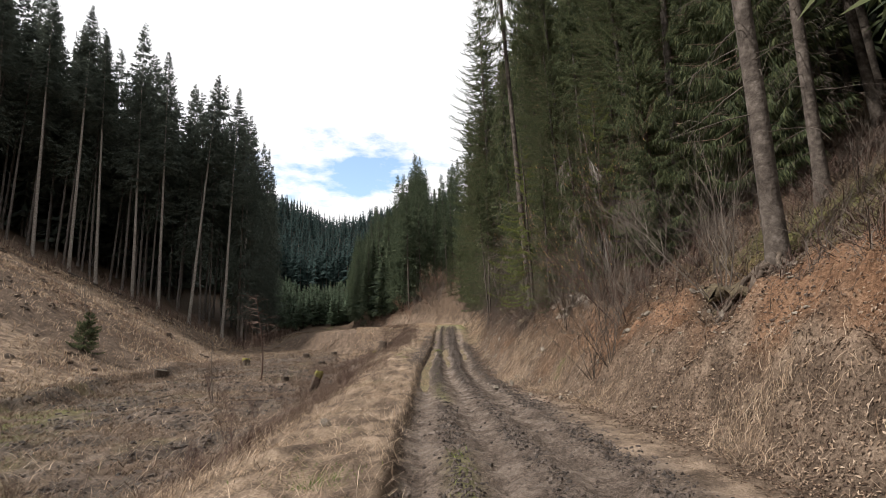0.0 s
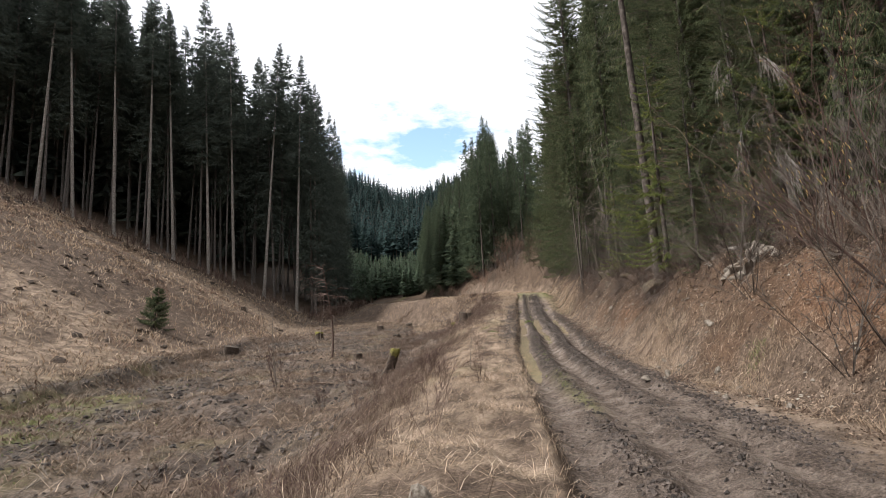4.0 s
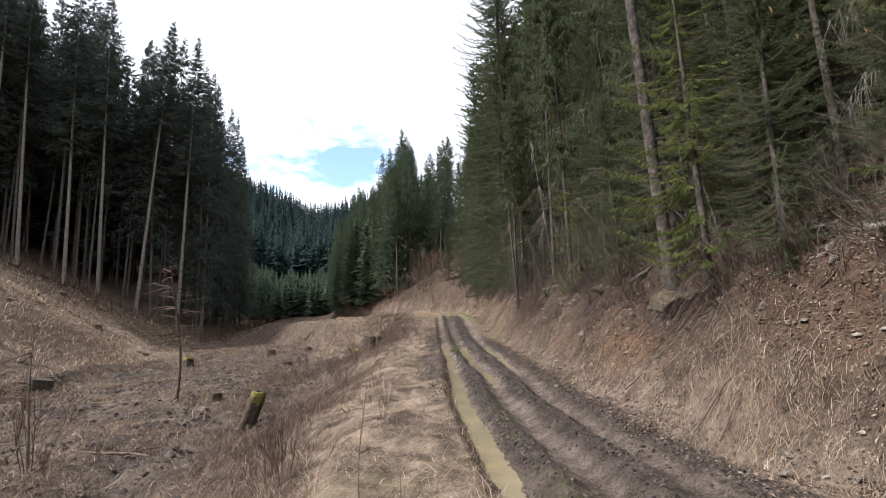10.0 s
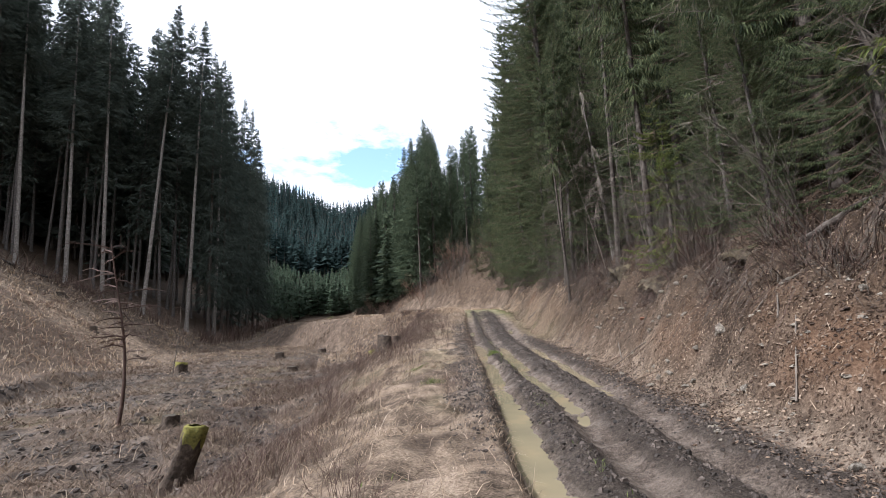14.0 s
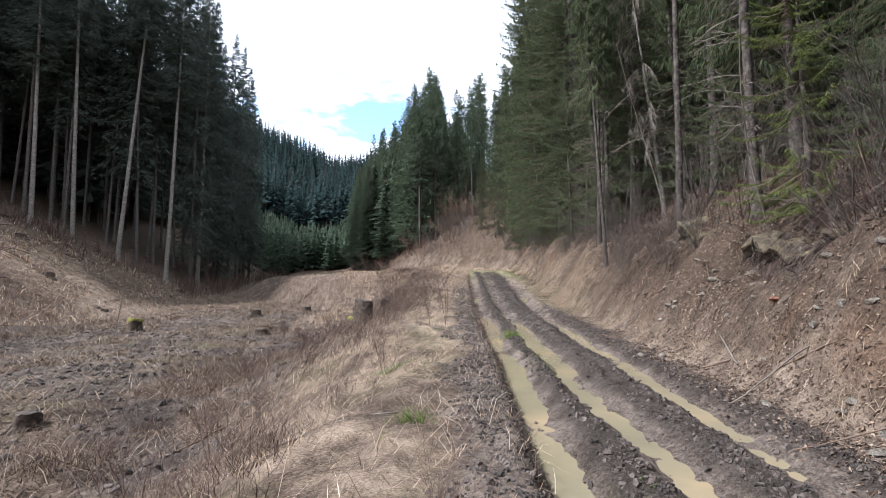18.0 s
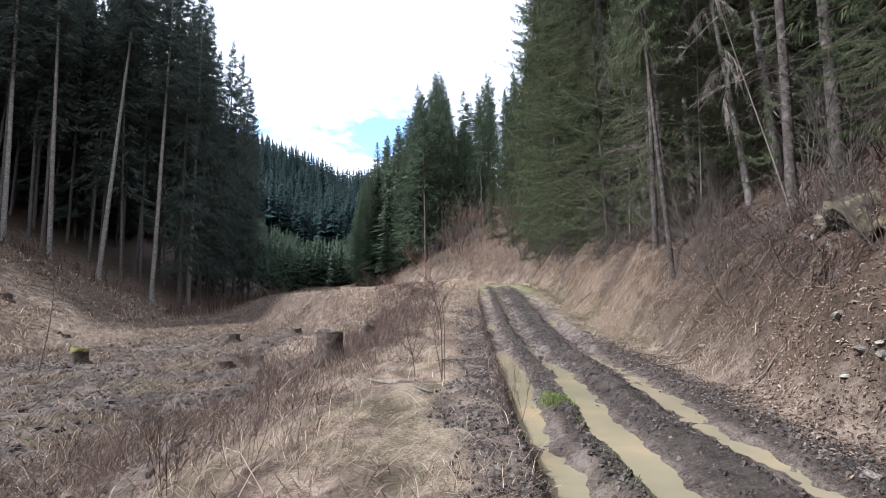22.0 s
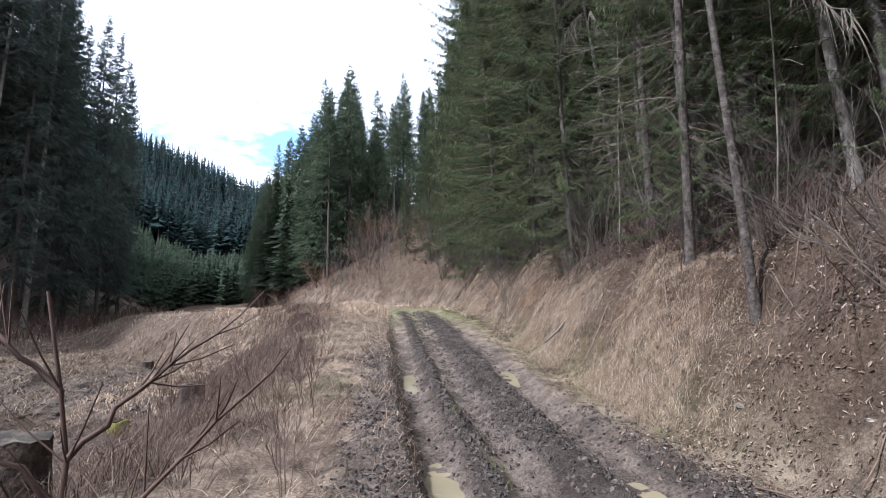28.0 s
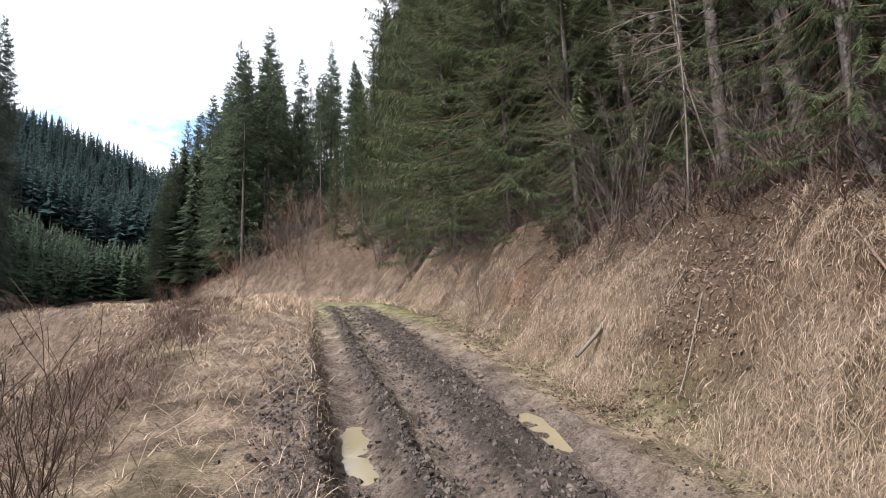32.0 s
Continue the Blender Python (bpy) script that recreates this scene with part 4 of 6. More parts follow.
def plant_mid():
    r = random.Random(5)
    done = [(0.3, 89), (2.0, 90), (-1.6, 148), (-3.0, 86.5), (-0.8, 86), (1.6, 85.5), (3.4, 84.5), (4.6, 88), (6.0, 82.5), (6.6, 87), (8.0, 80), (9.2, 85), (-5.2, 89), (8.8, 75.5), (10.5, 79), (11.5, 84), (6, 96), (-6, 104), (-12, 112), (-14, 118), (-9, 108)]
    tries = 0
    for k in range(26):
        y = 84 + k * 2.6
        done.append((float(BANK_TOE(y)) + r.uniform(1.0, 4.5), y))
    while len(done) < 118 and tries < 8000:
        tries += 1
        y = r.uniform(84, 175)
        x = r.uniform(float(BANK_TOE(y)) + 2, float(BANK_TOE(y)) + 45)
        if all((x - a) ** 2 + (y - b) ** 2 > 11 for a, b in done):
            done.append((x, y))
    tops = tab([(-14, 6), (-10, 10), (-6.5, 18), (-4, 19.5), (-2.5, 23), (-0.7, 25), (1, 22.5), (3, 22), (5.5, 25), (8, 24), (12, 30), (30, 34)])
    hs = (30, 33, 26, 31)
    for i, (x, y) in enumerate(done):
        k = 3 if i < 2 else r.randrange(4)
        d, az = math.hypot(x + 0.8, y - 24.5), math.degrees(math.atan2(x + 0.8, y - 24.5))
        top = 2.8 + d * math.tan(radians(float(tops(az)))) * r.uniform(0.88, 1.05)
        size = (top - gz(x, y)) / hs[k]
        if i == 2:
            k, size = 0, (63 - gz(x, y)) / 30
        if 3.2 < az < 9 and i > 17:
            k, size = 3, (top - gz(x, y)) / 31
            if r.random() < 0.45:
                continue
        if size > 0.2:
            plant(MID, x, y, k, min(size, 1.15), r.uniform(0, 360), (0, 0), "spruces on the far spur")


plant_mid()


def far_wood(name, label, spots, mat, lo, hi, width, seed, tall=None, count=7, slim=0.22, bare=0.10, bark=None):
    """Many simple spruces as one growth: ragged tiers of drooping boughs round a trunk that is bare up to a share of its height."""
    g = np.random.default_rng(seed)
    s = Soup()
    n = len(spots)
    H = g.uniform(lo, hi, n) if tall is None else tall
    z = height(spots[:, 0], spots[:, 1], False)
    for level in range(12):
        f = level / 12
        ringr = width * H * ((1 - f) ** 0.85 + 0.03) * g.uniform(0.75, 1.2, n)
        for j in range(count):
            zz = z + H * (bare + (0.96 - bare) * np.clip(f + g.uniform(-0.04, 0.04, n), 0, 0.97))
            a = g.uniform(0, 2 * np.pi, n)
            o = np.stack([np.cos(a), np.sin(a)], -1)
            q = np.stack([-o[:, 1], o[:, 0]], -1)
            rr = (ringr * g.uniform(0.6, 1.2, n))[:, None]
            w = rr * slim + 0.06
            drop = (H * 0.05 * g.uniform(0.2, 1.3, n) * (1 - 0.6 * f))[:, None]
            hub = np.concatenate([spots, zz[:, None]], 1)
            up = np.array([0, 0, 1.0])
            mid = hub + np.concatenate([o * rr * 0.55, 0 * rr], 1) - up * drop * 0.5
            wide = np.concatenate([q * w, 0 * w], 1)
            tip = hub + np.concatenate([o * rr, 0 * rr], 1) - up * drop
            s.quads(np.stack([hub + up * 0.2, mid + wide - up * drop * 0.5, tip, mid - wide - up * drop * 0.3], 1), 0)
    base = np.concatenate([spots, z[:, None]], 1)
    for o in ((0.2, 0), (0, 0.2)):
        w = np.array([o[0], o[1], 0])
        top = base + np.array([0, 0, 1]) * (H * 0.98)[:, None]
        s.quads(np.stack([base - w, base + w, top + w * 0.2, top - w * 0.2], 1), 1)
    tagged(new(name, s.mesh(name, [mat, bark or M_BARK])), label, "forest", kind="stuff")


def spread(seed, n, box, gap, ok):
    g = np.random.default_rng(seed)
    pts = np.stack([g.uniform(box[0], box[1], n), g.uniform(box[2], box[3], n)], -1)
    keep = np.array([ok(x, y) for x, y in pts])
    pts = pts[keep]
    seen, out = set(), []
    for x, y in pts:
        k = (int(x / gap), int(y / gap))
        if k not in seen:
            seen.add(k)
            out.append((x, y))
    return np.array(out)


far_wood("hill_forest", "distant spruce forest covering the hill that closes the valley", spread(1, 14000, (-260, 25, 216, 390), 4.3, lambda x, y: x < 12 + 0.02 * y), M_NEEDLE_HAZE, 17, 25, 0.16, 1, None, 10, 0.30)
far_wood("hill_edge_forest", "tall spruces with bare lower trunks along the lower edge of the distant forest", spread(7, 1500, (-150, 10, 206, 217), 4.0, lambda x, y: True), M_NEEDLE_HAZE, 21, 27, 0.12, 7, None, 12, 0.26, 0.40, M_BARK_PALE)
SPUR_TOP = tab([(-14, 6), (-10, 10), (-6.5, 17), (-4, 18.5), (-2.5, 22), (-0.7, 23.5), (1, 21), (3, 17), (5, 12)])
_s = spread(6, 2600, (-26, 25, 88, 172), 3.6, lambda x, y: x > float(BANK_TOE(y)) + 1.5 and x + 0.8 < 0.075 * (y - 24.5))
_d = np.hypot(_s[:, 0] + 0.8, _s[:, 1] - 24.5)
_h = 2.8 + _d * np.tan(np.radians(SPUR_TOP(np.degrees(np.arctan2(_s[:, 0] + 0.8, _s[:, 1] - 24.5))))) - height(_s[:, 0], _s[:, 1], False)
_h = np.minimum(_h, 34) * np.random.default_rng(6).uniform(0.7, 1.0, len(_h))
far_wood("spur_forest", "dense dark green spruces filling the spur behind the clearing", _s[_h > 4], M_NEEDLE_MID, 0, 0, 0.15, 6, _h[_h > 4], 26, 0.16)
far_wood("young_plantation", "young bright green spruce plantation on the valley floor", spread(2, 3000, (-75, 10, 140, 206), 2.3, lambda x, y: x < float(BANK_TOE(y)) + 3), M_NEEDLE_PLANT, 6, 10, 0.20, 2, None, 14, 0.26)
far_wood("slope_forest", "dark spruce forest behind the first rows of trunks", spread(3, 3400, (-170, -30, 30, 152), 3.0, lambda x, y: inside_left_wood(x, y) and (y - (84 + (x + 31) * 0.667)) > 18 and x < -42 - 0.2 * (y - 84) and -x - 0.6 < 1.38 * (y - 3)), M_NEEDLE_VEILED, 30, 40, 0.095, 3, None, 14, 0.2)
far_wood("upper_forest", "spruce forest high on the wooded slope", spread(4, 4200, (20, 120, -60, 230), 3.6, lambda x, y: x > 22 or y > 82 and x > 30), M_NEEDLE_VEILED, 20, 30, 0.13, 4, None, 9, 0.26)
far_wood("ridge_forest", "spruce forest with haze-tinted needles along the ridge above the cleared hill", spread(5, 2500, (-260, -128, -80, 70), 4.2, lambda x, y: x < -185 or -x - 0.6 > 2.0 * (y - 3)), M_NEEDLE_HAZE, 18, 26, 0.13, 5, None, 12, 0.2)

for _kind in (*TALL, *INNER, *SKIRT, *DENSE, *NEAR, *POLE, *BARE, *BACK, *MID, *YOUNG):
    if not _kind.get("placed"):
        for _o in (*_kind.children_recursive, _kind):
            bpy.data.objects.remove(_o)

# ---- grass and litter ----


def blades(x, y, length, width, down, lean, g, z=None):
    """Bent grass blades: each a quad and a tip. down: how far they follow the fall of the slope."""
    n = len(x)
    z = height(x, y) if z is None else z
    h = 0.15
    gx, gy = (height(x + h, y, False) - height(x - h, y, False)) / (2 * h), (height(x, y + h, False) - height(x, y - h, False)) / (2 * h)
    a = g.uniform(0, 2 * np.pi, n)
    side = np.stack([np.cos(a), np.sin(a), 0 * a], -1)
    slope = np.stack([-gx, -gy, 0 * gx], -1)
    ln = g.uniform(0.3, 1.0, n)[:, None] * lean
    flow = side * ln + slope * down
    flow[:, 2] = np.sum(flow * np.stack([gx, gy, 0 * gx], -1), 1)
    up = unit(np.stack([-0.3 * gx, -0.3 * gy, np.ones(n)], -1) + flow * 0.7)
    tipd = unit(np.stack([0 * gx, 0 * gy, np.full(n, 0.25)], -1) + flow)
    b = g.uniform(0, 2 * np.pi, n)
    w = np.stack([np.cos(b), np.sin(b), 0 * b], -1) * width[:, None]
    p0 = np.stack([x, y, z - 0.015], -1)
    p1 = p0 + up * (length * 0.5)[:, None]
    p2 = p1 + tipd * (length * 0.6)[:, None]
    V = np.stack([p0 - w * 0.5, p0 + w * 0.5, p1 + w * 0.4, p1 - w * 0.4, p2], 1).reshape(-1, 3)
    k = np.arange(n)[:, None] * 5
    return V, k + np.array([[0, 1, 2, 3]]), k + np.array([[3, 2, 4]])


def grass(name, label, mats, n, box, weight, length, width, down, lean, seed, clump=0.0, share=None, category="grass"):
    """A growth of blades spread over a stretch of the plan by weight(x, y)."""
    g = np.random.default_rng(seed)
    X, Y = g.uniform(box[0], box[1], n), g.uniform(box[2], box[3], n)
    if clump:
        cx, cy = g.uniform(box[0], box[1], n // 24), g.uniform(box[2], box[3], n // 24)
        k = g.integers(0, len(cx), n // 2)
        X[:n // 2], Y[:n // 2] = cx[k] + g.normal(0, clump, n // 2), cy[k] + g.normal(0, clump, n // 2)
    keep = g.uniform(0, 1, n) < np.clip(weight(X, Y), 0, 1)
    X, Y = X[keep], Y[keep]
    d = np.hypot(X + 0.5, np.maximum(Y - 42, 0))
    L = length * g.uniform(0.45, 1.3, len(X)) * (0.7 + 0.8 * vnoise(X * 0.9, Y * 0.9, 201))
    W = width * g.uniform(0.7, 1.3, len(X)) * (1 + d / 9)
    V, q, t = blades(X, Y, L, W, down, lean, g)
    s = Soup()
    s.add(V, q)
    s.f.append((t, 0))
    if len(mats) > 1:
        pick = (g.uniform(0, 1, len(X)) < share).astype(int)
        s.f = [(q[pick == 0], 0), (t[pick == 0], 0), (q[pick == 1], 1), (t[pick == 1], 1)]
    tagged(new(name, s.mesh(name, mats)), label, category, kind="stuff")


def edge_of(x, y):
    return x - LEFT_EDGE(y)


def wet_patch(x, y):
    return smooth(-0.10, 0.10, fbm(x * 0.45, y * 0.7, 113) + 0.07 * smooth(42, 48, y)) * smooth(-3.0, -4.8, edge_of(x, y))


def bank_of(x, y):
    return x - BANK_TOE(y)


def trodden(x, y):
    """A worn strip of mud beside the first rut."""
    e = edge_of(x, y)
    return smooth(-0.75, -0.35, e + 0.9 * fbm(x * 1.3, y * 1.3, 103)) * smooth(0.15, 0.0, e) * smooth(22, 28, y) * smooth(50, 44, y)


def late_thicket(x, y):
    """The strip of bramble stalks below the verge on the last stretch."""
    return smooth(36, 40, y) * smooth(64, 58, y) * smooth(-1.9, -2.8, edge_of(x, y) + 1.2 * fbm(x * 0.7, y * 0.7, 299))


def straw_late(x, y):
    """Long straw over the lower face of the bank on the last stretch, with bare gaps."""
    b = bank_of(x, y) + 1.3 * fbm(x * 0.6, y * 0.6, 213)
    face = np.exp(-((y - 42.3) / 1.2) ** 4)
    gap = np.exp(-((y - 44.5 - 0.5 * (x - 4.5)) / 0.7) ** 2) * smooth(0.3, 0.8, b)
    return smooth(39.8, 41.2, y + 1.5 * fbm(x * 0.5, y * 0.5, 211)) * smooth(62, 57, y) * smooth(1.5, 0.8, b - 0.25 * face) * np.maximum(face, 0.04 + smooth(-0.05, 0.14, fbm(x * 0.7, y * 0.7, 287))) * (1 - 0.85 * gap)


def straw_early(x, y):
    """Straw tufts low on the bank of the first stretches."""
    b = bank_of(x, y) + 1.0 * fbm(x * 0.7, y * 0.7, 217)
    low = smooth(1.3, 0.5, b) * (smooth(8.0, 6.0, y) + smooth(9.5, 12.5, y) * smooth(21.5, 17.5, y))
    spots = smooth(0.16, 0.28, fbm(x * 0.6, y * 0.6, 219)) * 0.3 * smooth(14, 18, y)
    return np.clip(low * (0.1 + smooth(-0.12, 0.05, fbm(x * 1.2, y * 1.2, 295))) + spots, 0, 1)


grass("verge_grass", "matted straw-coloured winter grass along the verge of the track", [M_STRAW, M_STRAW_GREY], 125000, (-5.5, 1.2, 2, 64),
      lambda x, y: (1 - 0.85 * late_thicket(x, y)) * (1 - 0.8 * trodden(x, y)) * smooth(0.12, -0.1, edge_of(x, y)) * smooth(-4.2, -1.9, edge_of(x, y) - 1.1 * smooth(37, 42, y) + 2 * fbm(x * 0.6, y * 0.6, 221)) * (0.15 + 1.1 * vnoise(x * 0.7, y * 0.7, 223)) * (0.2 + 0.8 * smooth(0.14, -0.04, fbm(x * 1.6, y * 1.6, 289))), 0.18, 0.0062, 0.6, 3.2, 31, 0.09, 0.40)
grass("edge_grass", "long dark overhanging grass on the cut edge of the track", [M_STRAW, M_STRAW_GREY], 26000, (-0.9, 1.3, 2, 60),
      lambda x, y: np.exp(-((edge_of(x, y) + 0.05) / 0.14) ** 2), 0.20, 0.005, 1.2, 1.5, 32, 0.06, 0.55)
grass("meadow_grass", "flattened grey-brown grass and stalks over the wet meadow", [M_STRAW_GREY, M_STRAW], 62000, (-22, -3, 3, 75),
      lambda x, y: (1 - 0.85 * wet_patch(x, y)) * (1 - 0.45 * smooth(42, 48, y) * smooth(66, 60, y)) * smooth(-2.5, -4.5, edge_of(x, y)) * (0.25 + 1.2 * vnoise(x * 0.4, y * 0.4, 225) ** 1.5) * (1 - 0.9 * np.exp(-((x - STREAM(y)) / 0.7) ** 2) * smooth(20, 16, y)), 0.26, 0.010, 0.3, 1.9, 33, 0.16, 0.16)
grass("hill_grass", "bleached tawny grass covering the cleared hillside", [M_STRAW, M_STRAW_GREY], 60000, (-85, -17, 2, 84),
      lambda x, y: smooth(-2, 2, HILL_TOE(y) - x) * (0.3 + vnoise(x * 0.25, y * 0.25, 227)) * (y < 82 + (x + 31) * 0.667), 0.42, 0.012, 0.9, 1.3, 34, 0.35, 0.3)
grass("bank_grass", "dense long pale dry grass hanging down the bank", [M_STRAW, M_STRAW_GREY], 480000, (3.0, 6.6, 39, 62),
      lambda x, y: smooth(-0.25, 0.2, bank_of(x, y)) * straw_late(x, y), 0.16, 0.0027, 0.35, 2.1, 35, 0.06, 0.45)
grass("bank_foot_grass", "tufts of bleached grass at the foot of the eroded bank", [M_STRAW, M_STRAW_GREY], 260000, (1.9, 6.0, 2, 38),
      lambda x, y: smooth(-0.3, 0.1, bank_of(x, y)) * straw_early(x, y), 0.19, 0.0032, 0.35, 2.1, 54, 0.06, 0.42)
grass("bank_stalks", "thin withered stalks and debris on the bare bank", [M_TWIG, M_STRAW], 100000, (2.2, 9, 2, 60),
      lambda x, y: smooth(-0.5, 0.3, bank_of(x, y)) * (0.12 + 0.9 * vnoise(x * 0.8, y * 0.8, 229) ** 2) * (0.2 + 0.8 * smooth(10, 16, y)) * (1 - 0.5 * smooth(31, 35, y)), 0.12, 0.006, 0.5, 3.4, 36, 0.12, 0.28)
grass("clearing_grass", "pale yellow grass on the clearing where the track bends", [M_STRAW], 40000, (-9, 6, 52, 84),
      lambda x, y: (0.35 + 0.8 * vnoise(x * 0.5, y * 0.5, 231)) * (bank_of(x, y) < -0.3) * ((edge_of(x, y) < 0) | (edge_of(x, y) > ROAD_W) | (y > 67)), 0.26, 0.012, 0.5, 1.2, 37, 0.2)
grass("green_tufts", "fresh green grass tufts by the brook, on the verge and between the ruts", [M_GREEN], 60000, (-16, 5.5, 3, 58),
      lambda x, y: np.clip(0.9 * np.exp(-((x - stream_x(y)) / 2.4) ** 2) * smooth(36, 20, y) * (1 - np.exp(-((x - stream_x(y)) / 0.9) ** 4)) + np.exp(-((edge_of(x, y) - 0.76) / 0.14) ** 2) * np.maximum(smooth(0.02, 0.2, fbm(x * 0.8, y * 0.5, 111)) * (1 - 0.6 * smooth(36, 43, y)), 0.9 * smooth(18.5, 20.5, y) * smooth(27, 24, y))
                        + 0.6 * np.exp(-((edge_of(x, y) - ROAD_W - 0.15) / 0.35) ** 2) * smooth(36, 43, y) * (0.4 + fbm(x, y, 233)) + 0.45 * smooth(0.27, 0.33, fbm(x * 0.7, y * 0.7, 235)) * (edge_of(x, y) < -0.2) + 0.8 * np.exp(-((x + 10.8) / 1.2) ** 2 - ((y - 46.0) / 0.8) ** 2), 0, 1), 0.09, 0.008, 0.2, 1.2, 38, 0.07)


grass("meadow_debris", "dark rotting stalks and twigs lying over the wet meadow", [M_TWIG, M_STRAW_GREY], 95000, (-20, -2.5, 4, 72),
      lambda x, y: (1 - 0.75 * wet_patch(x, y)) * smooth(-2.2, -4.5, edge_of(x, y)) * smooth(-0.08, 0.10, fbm(x * 0.5, y * 0.35, 237) + 0.04), 0.30, 0.013, 0.1, 3.2, 42, 0.25, 0.4, "undergrowth")
grass("verge_stalks", "brown broken stalks scattered through the verge grass", [M_TWIG, M_STRAW_GREY], 22000, (-5, 0.8, 3, 62),
      lambda x, y: smooth(0.0, -0.3, edge_of(x, y)) * (0.15 + vnoise(x * 0.6, y * 0.6, 239) ** 2), 0.26, 0.006, 0.3, 2.2, 43, 0.15, 0.4)


grass("verge_tussocks", "coarse tussocks of bleached grass standing out of the verge", [M_STRAW, M_STRAW_GREY], 60000, (-6, 0.6, 3, 62),
      lambda x, y: (1 - late_thicket(x, y)) * smooth(0.0, -0.25, edge_of(x, y)) * smooth(-5, -2.5, edge_of(x, y) - 1.2 * smooth(37, 42, y)) * smooth(0.05, 0.2, fbm(x * 1.1, y * 1.1, 253)), 0.28, 0.0042, 0.5, 1.8, 46, 0.07, 0.45)
grass("broken_straw", "long broken pale stalks lying crisscross on the verge and meadow", [M_STRAW, M_STRAW_GREY], 26000, (-12, 0.5, 3, 62),
      lambda x, y: (1 - 0.8 * late_thicket(x, y)) * smooth(-0.1, -0.5, edge_of(x, y)) * (0.2 + 0.9 * vnoise(x * 0.5, y * 0.5, 255) ** 2), 0.55, 0.0042, 0.3, 4.5, 47, 0.3, 0.45)


grass("valley_grass", "dull matted grass on the valley floor below the dark wood", [M_STRAW_GREY, M_STRAW], 60000, (-40, -4, 58, 112),
      lambda x, y: np.maximum(smooth(-2.0, -5.0, edge_of(x, y)), smooth(67, 72, y)) * (0.3 + 0.9 * vnoise(x * 0.4, y * 0.4, 257)) * (x > -30 - 0.1 * (y - 84)), 0.30, 0.006, 0.3, 1.8, 48, 0.3, 0.15)
grass("meadow_sticks", "pale and grey dead sticks lying crisscross over the meadow", [M_TWIG_GREY, M_STRAW_GREY], 16000, (-19, -3, 4, 66),
      lambda x, y: smooth(-2.8, -4.5, edge_of(x, y)) * (0.1 + smooth(-0.05, 0.15, fbm(x * 0.35, y * 0.35, 259))), 0.75, 0.008, 0.1, 5.0, 49, 0.5, 0.4, "undergrowth")


def thicket_weight(x, y):
    patch = smooth(-0.04, 0.10, fbm(x * 0.28, y * 0.28, 241) + 0.03)
    return (1 - 0.85 * wet_patch(x, y)) * smooth(-1.5, -2.6, edge_of(x, y) - 0.8 * smooth(37, 42, y)) * smooth(-9, -6, edge_of(x, y)) * np.maximum(patch, 0.95 * late_thicket(x, y)) * smooth(3, 9, y) * smooth(72, 64, y)


grass("bramble_thicket", "grey-brown thicket of upright bramble and weed stalks", [M_STEM, M_STRAW_GREY], 150000, (-9.5, -1.2, 5, 70), thicket_weight, 0.42, 0.0045, 0.1, 1.3, 39, 0.22, 0.28, "undergrowth")
grass("wood_edge_brush", "dull brown brushwood at the foot of the dark wood", [M_STEM, M_TWIG], 15000, (-90, -24, 46, 128),
      lambda x, y: np.exp(-((y - (82 + (x + 31) * 0.667)) / 3.0) ** 2) * (x < -31) + 0.9 * np.exp(-((x + 27.5 + 0.1 * (y - 84)) / 2.0) ** 2) * (y > 80), 1.9, 0.012, 0.1, 0.6, 40, 0.8, 0.25, "undergrowth")
grass("spur_brush", "rusty brown brushwood on the slope above the clearing", [M_STEM, M_TWIG], 22000, (-18, 16, 62, 112),
      lambda x, y: smooth(-1.5, 1.0, bank_of(x, y)) * smooth(20, 10, bank_of(x, y)) * (0.2 + 1.0 * vnoise(x * 0.3, y * 0.3, 243)) * smooth(68, 72, y), 1.0, 0.004, 0.2, 0.9, 41, 0.5, 0.5, "undergrowth")


grass("hillfoot_brush", "dark purple-brown brush and dead stalks along the foot of the cleared hill", [M_TWIG, M_STRAW_GREY], 60000, (-24, -12, 2, 58),
      lambda x, y: np.exp(-((HILL_TOE(y) + 1.5 - x + 1.6 * fbm(x * 0.2, y * 0.2, 12)) / 0.8) ** 2) * (0.3 + 0.9 * vnoise(x * 0.5, y * 0.5, 265)), 0.42, 0.009, 0.5, 1.6, 50, 0.2, 0.35, "undergrowth")
grass("hill_tussocks", "brown withered tussocks dotted over the cleared hillside", [M_STRAW_GREY, M_TWIG_RED], 50000, (-75, -18, 2, 80),
      lambda x, y: smooth(-1, 2, HILL_TOE(y) - x) * smooth(0.08, 0.2, fbm(x * 0.6, y * 0.6, 269)) * (y < 80 + (x + 31) * 0.667), 0.34, 0.006, 0.6, 1.6, 52, 0.18, 0.5)
grass("hill_brush", "low reddish-brown bramble patches on the cleared hillside", [M_TWIG_RED, M_STRAW_GREY], 110000, (-75, -18, 2, 80),
      lambda x, y: smooth(-1, 2, HILL_TOE(y) - x) * smooth(0.05, 0.15, fbm(x * 0.16, y * 0.16, 245)) * (y < 80 + (x + 31) * 0.667), 0.36, 0.008, 0.5, 2.0, 44, 0.4, 0.4, "undergrowth")
grass("bank_underbrush", "dark tangle of bare stems and dead twigs under the spruces", [M_STEM, M_TWIG_DEAD], 140000, (3.4, 13, 3, 66),
      lambda x, y: smooth(1.1, 2.4, bank_of(x, y) + 1.2 * fbm(x * 0.6, y * 0.6, 249)) * (0.15 + 1.3 * vnoise(x * 0.5, y * 0.5, 247) ** 2), 0.65, 0.007, 0.5, 1.8, 45, 0.3, 0.4, "undergrowth")


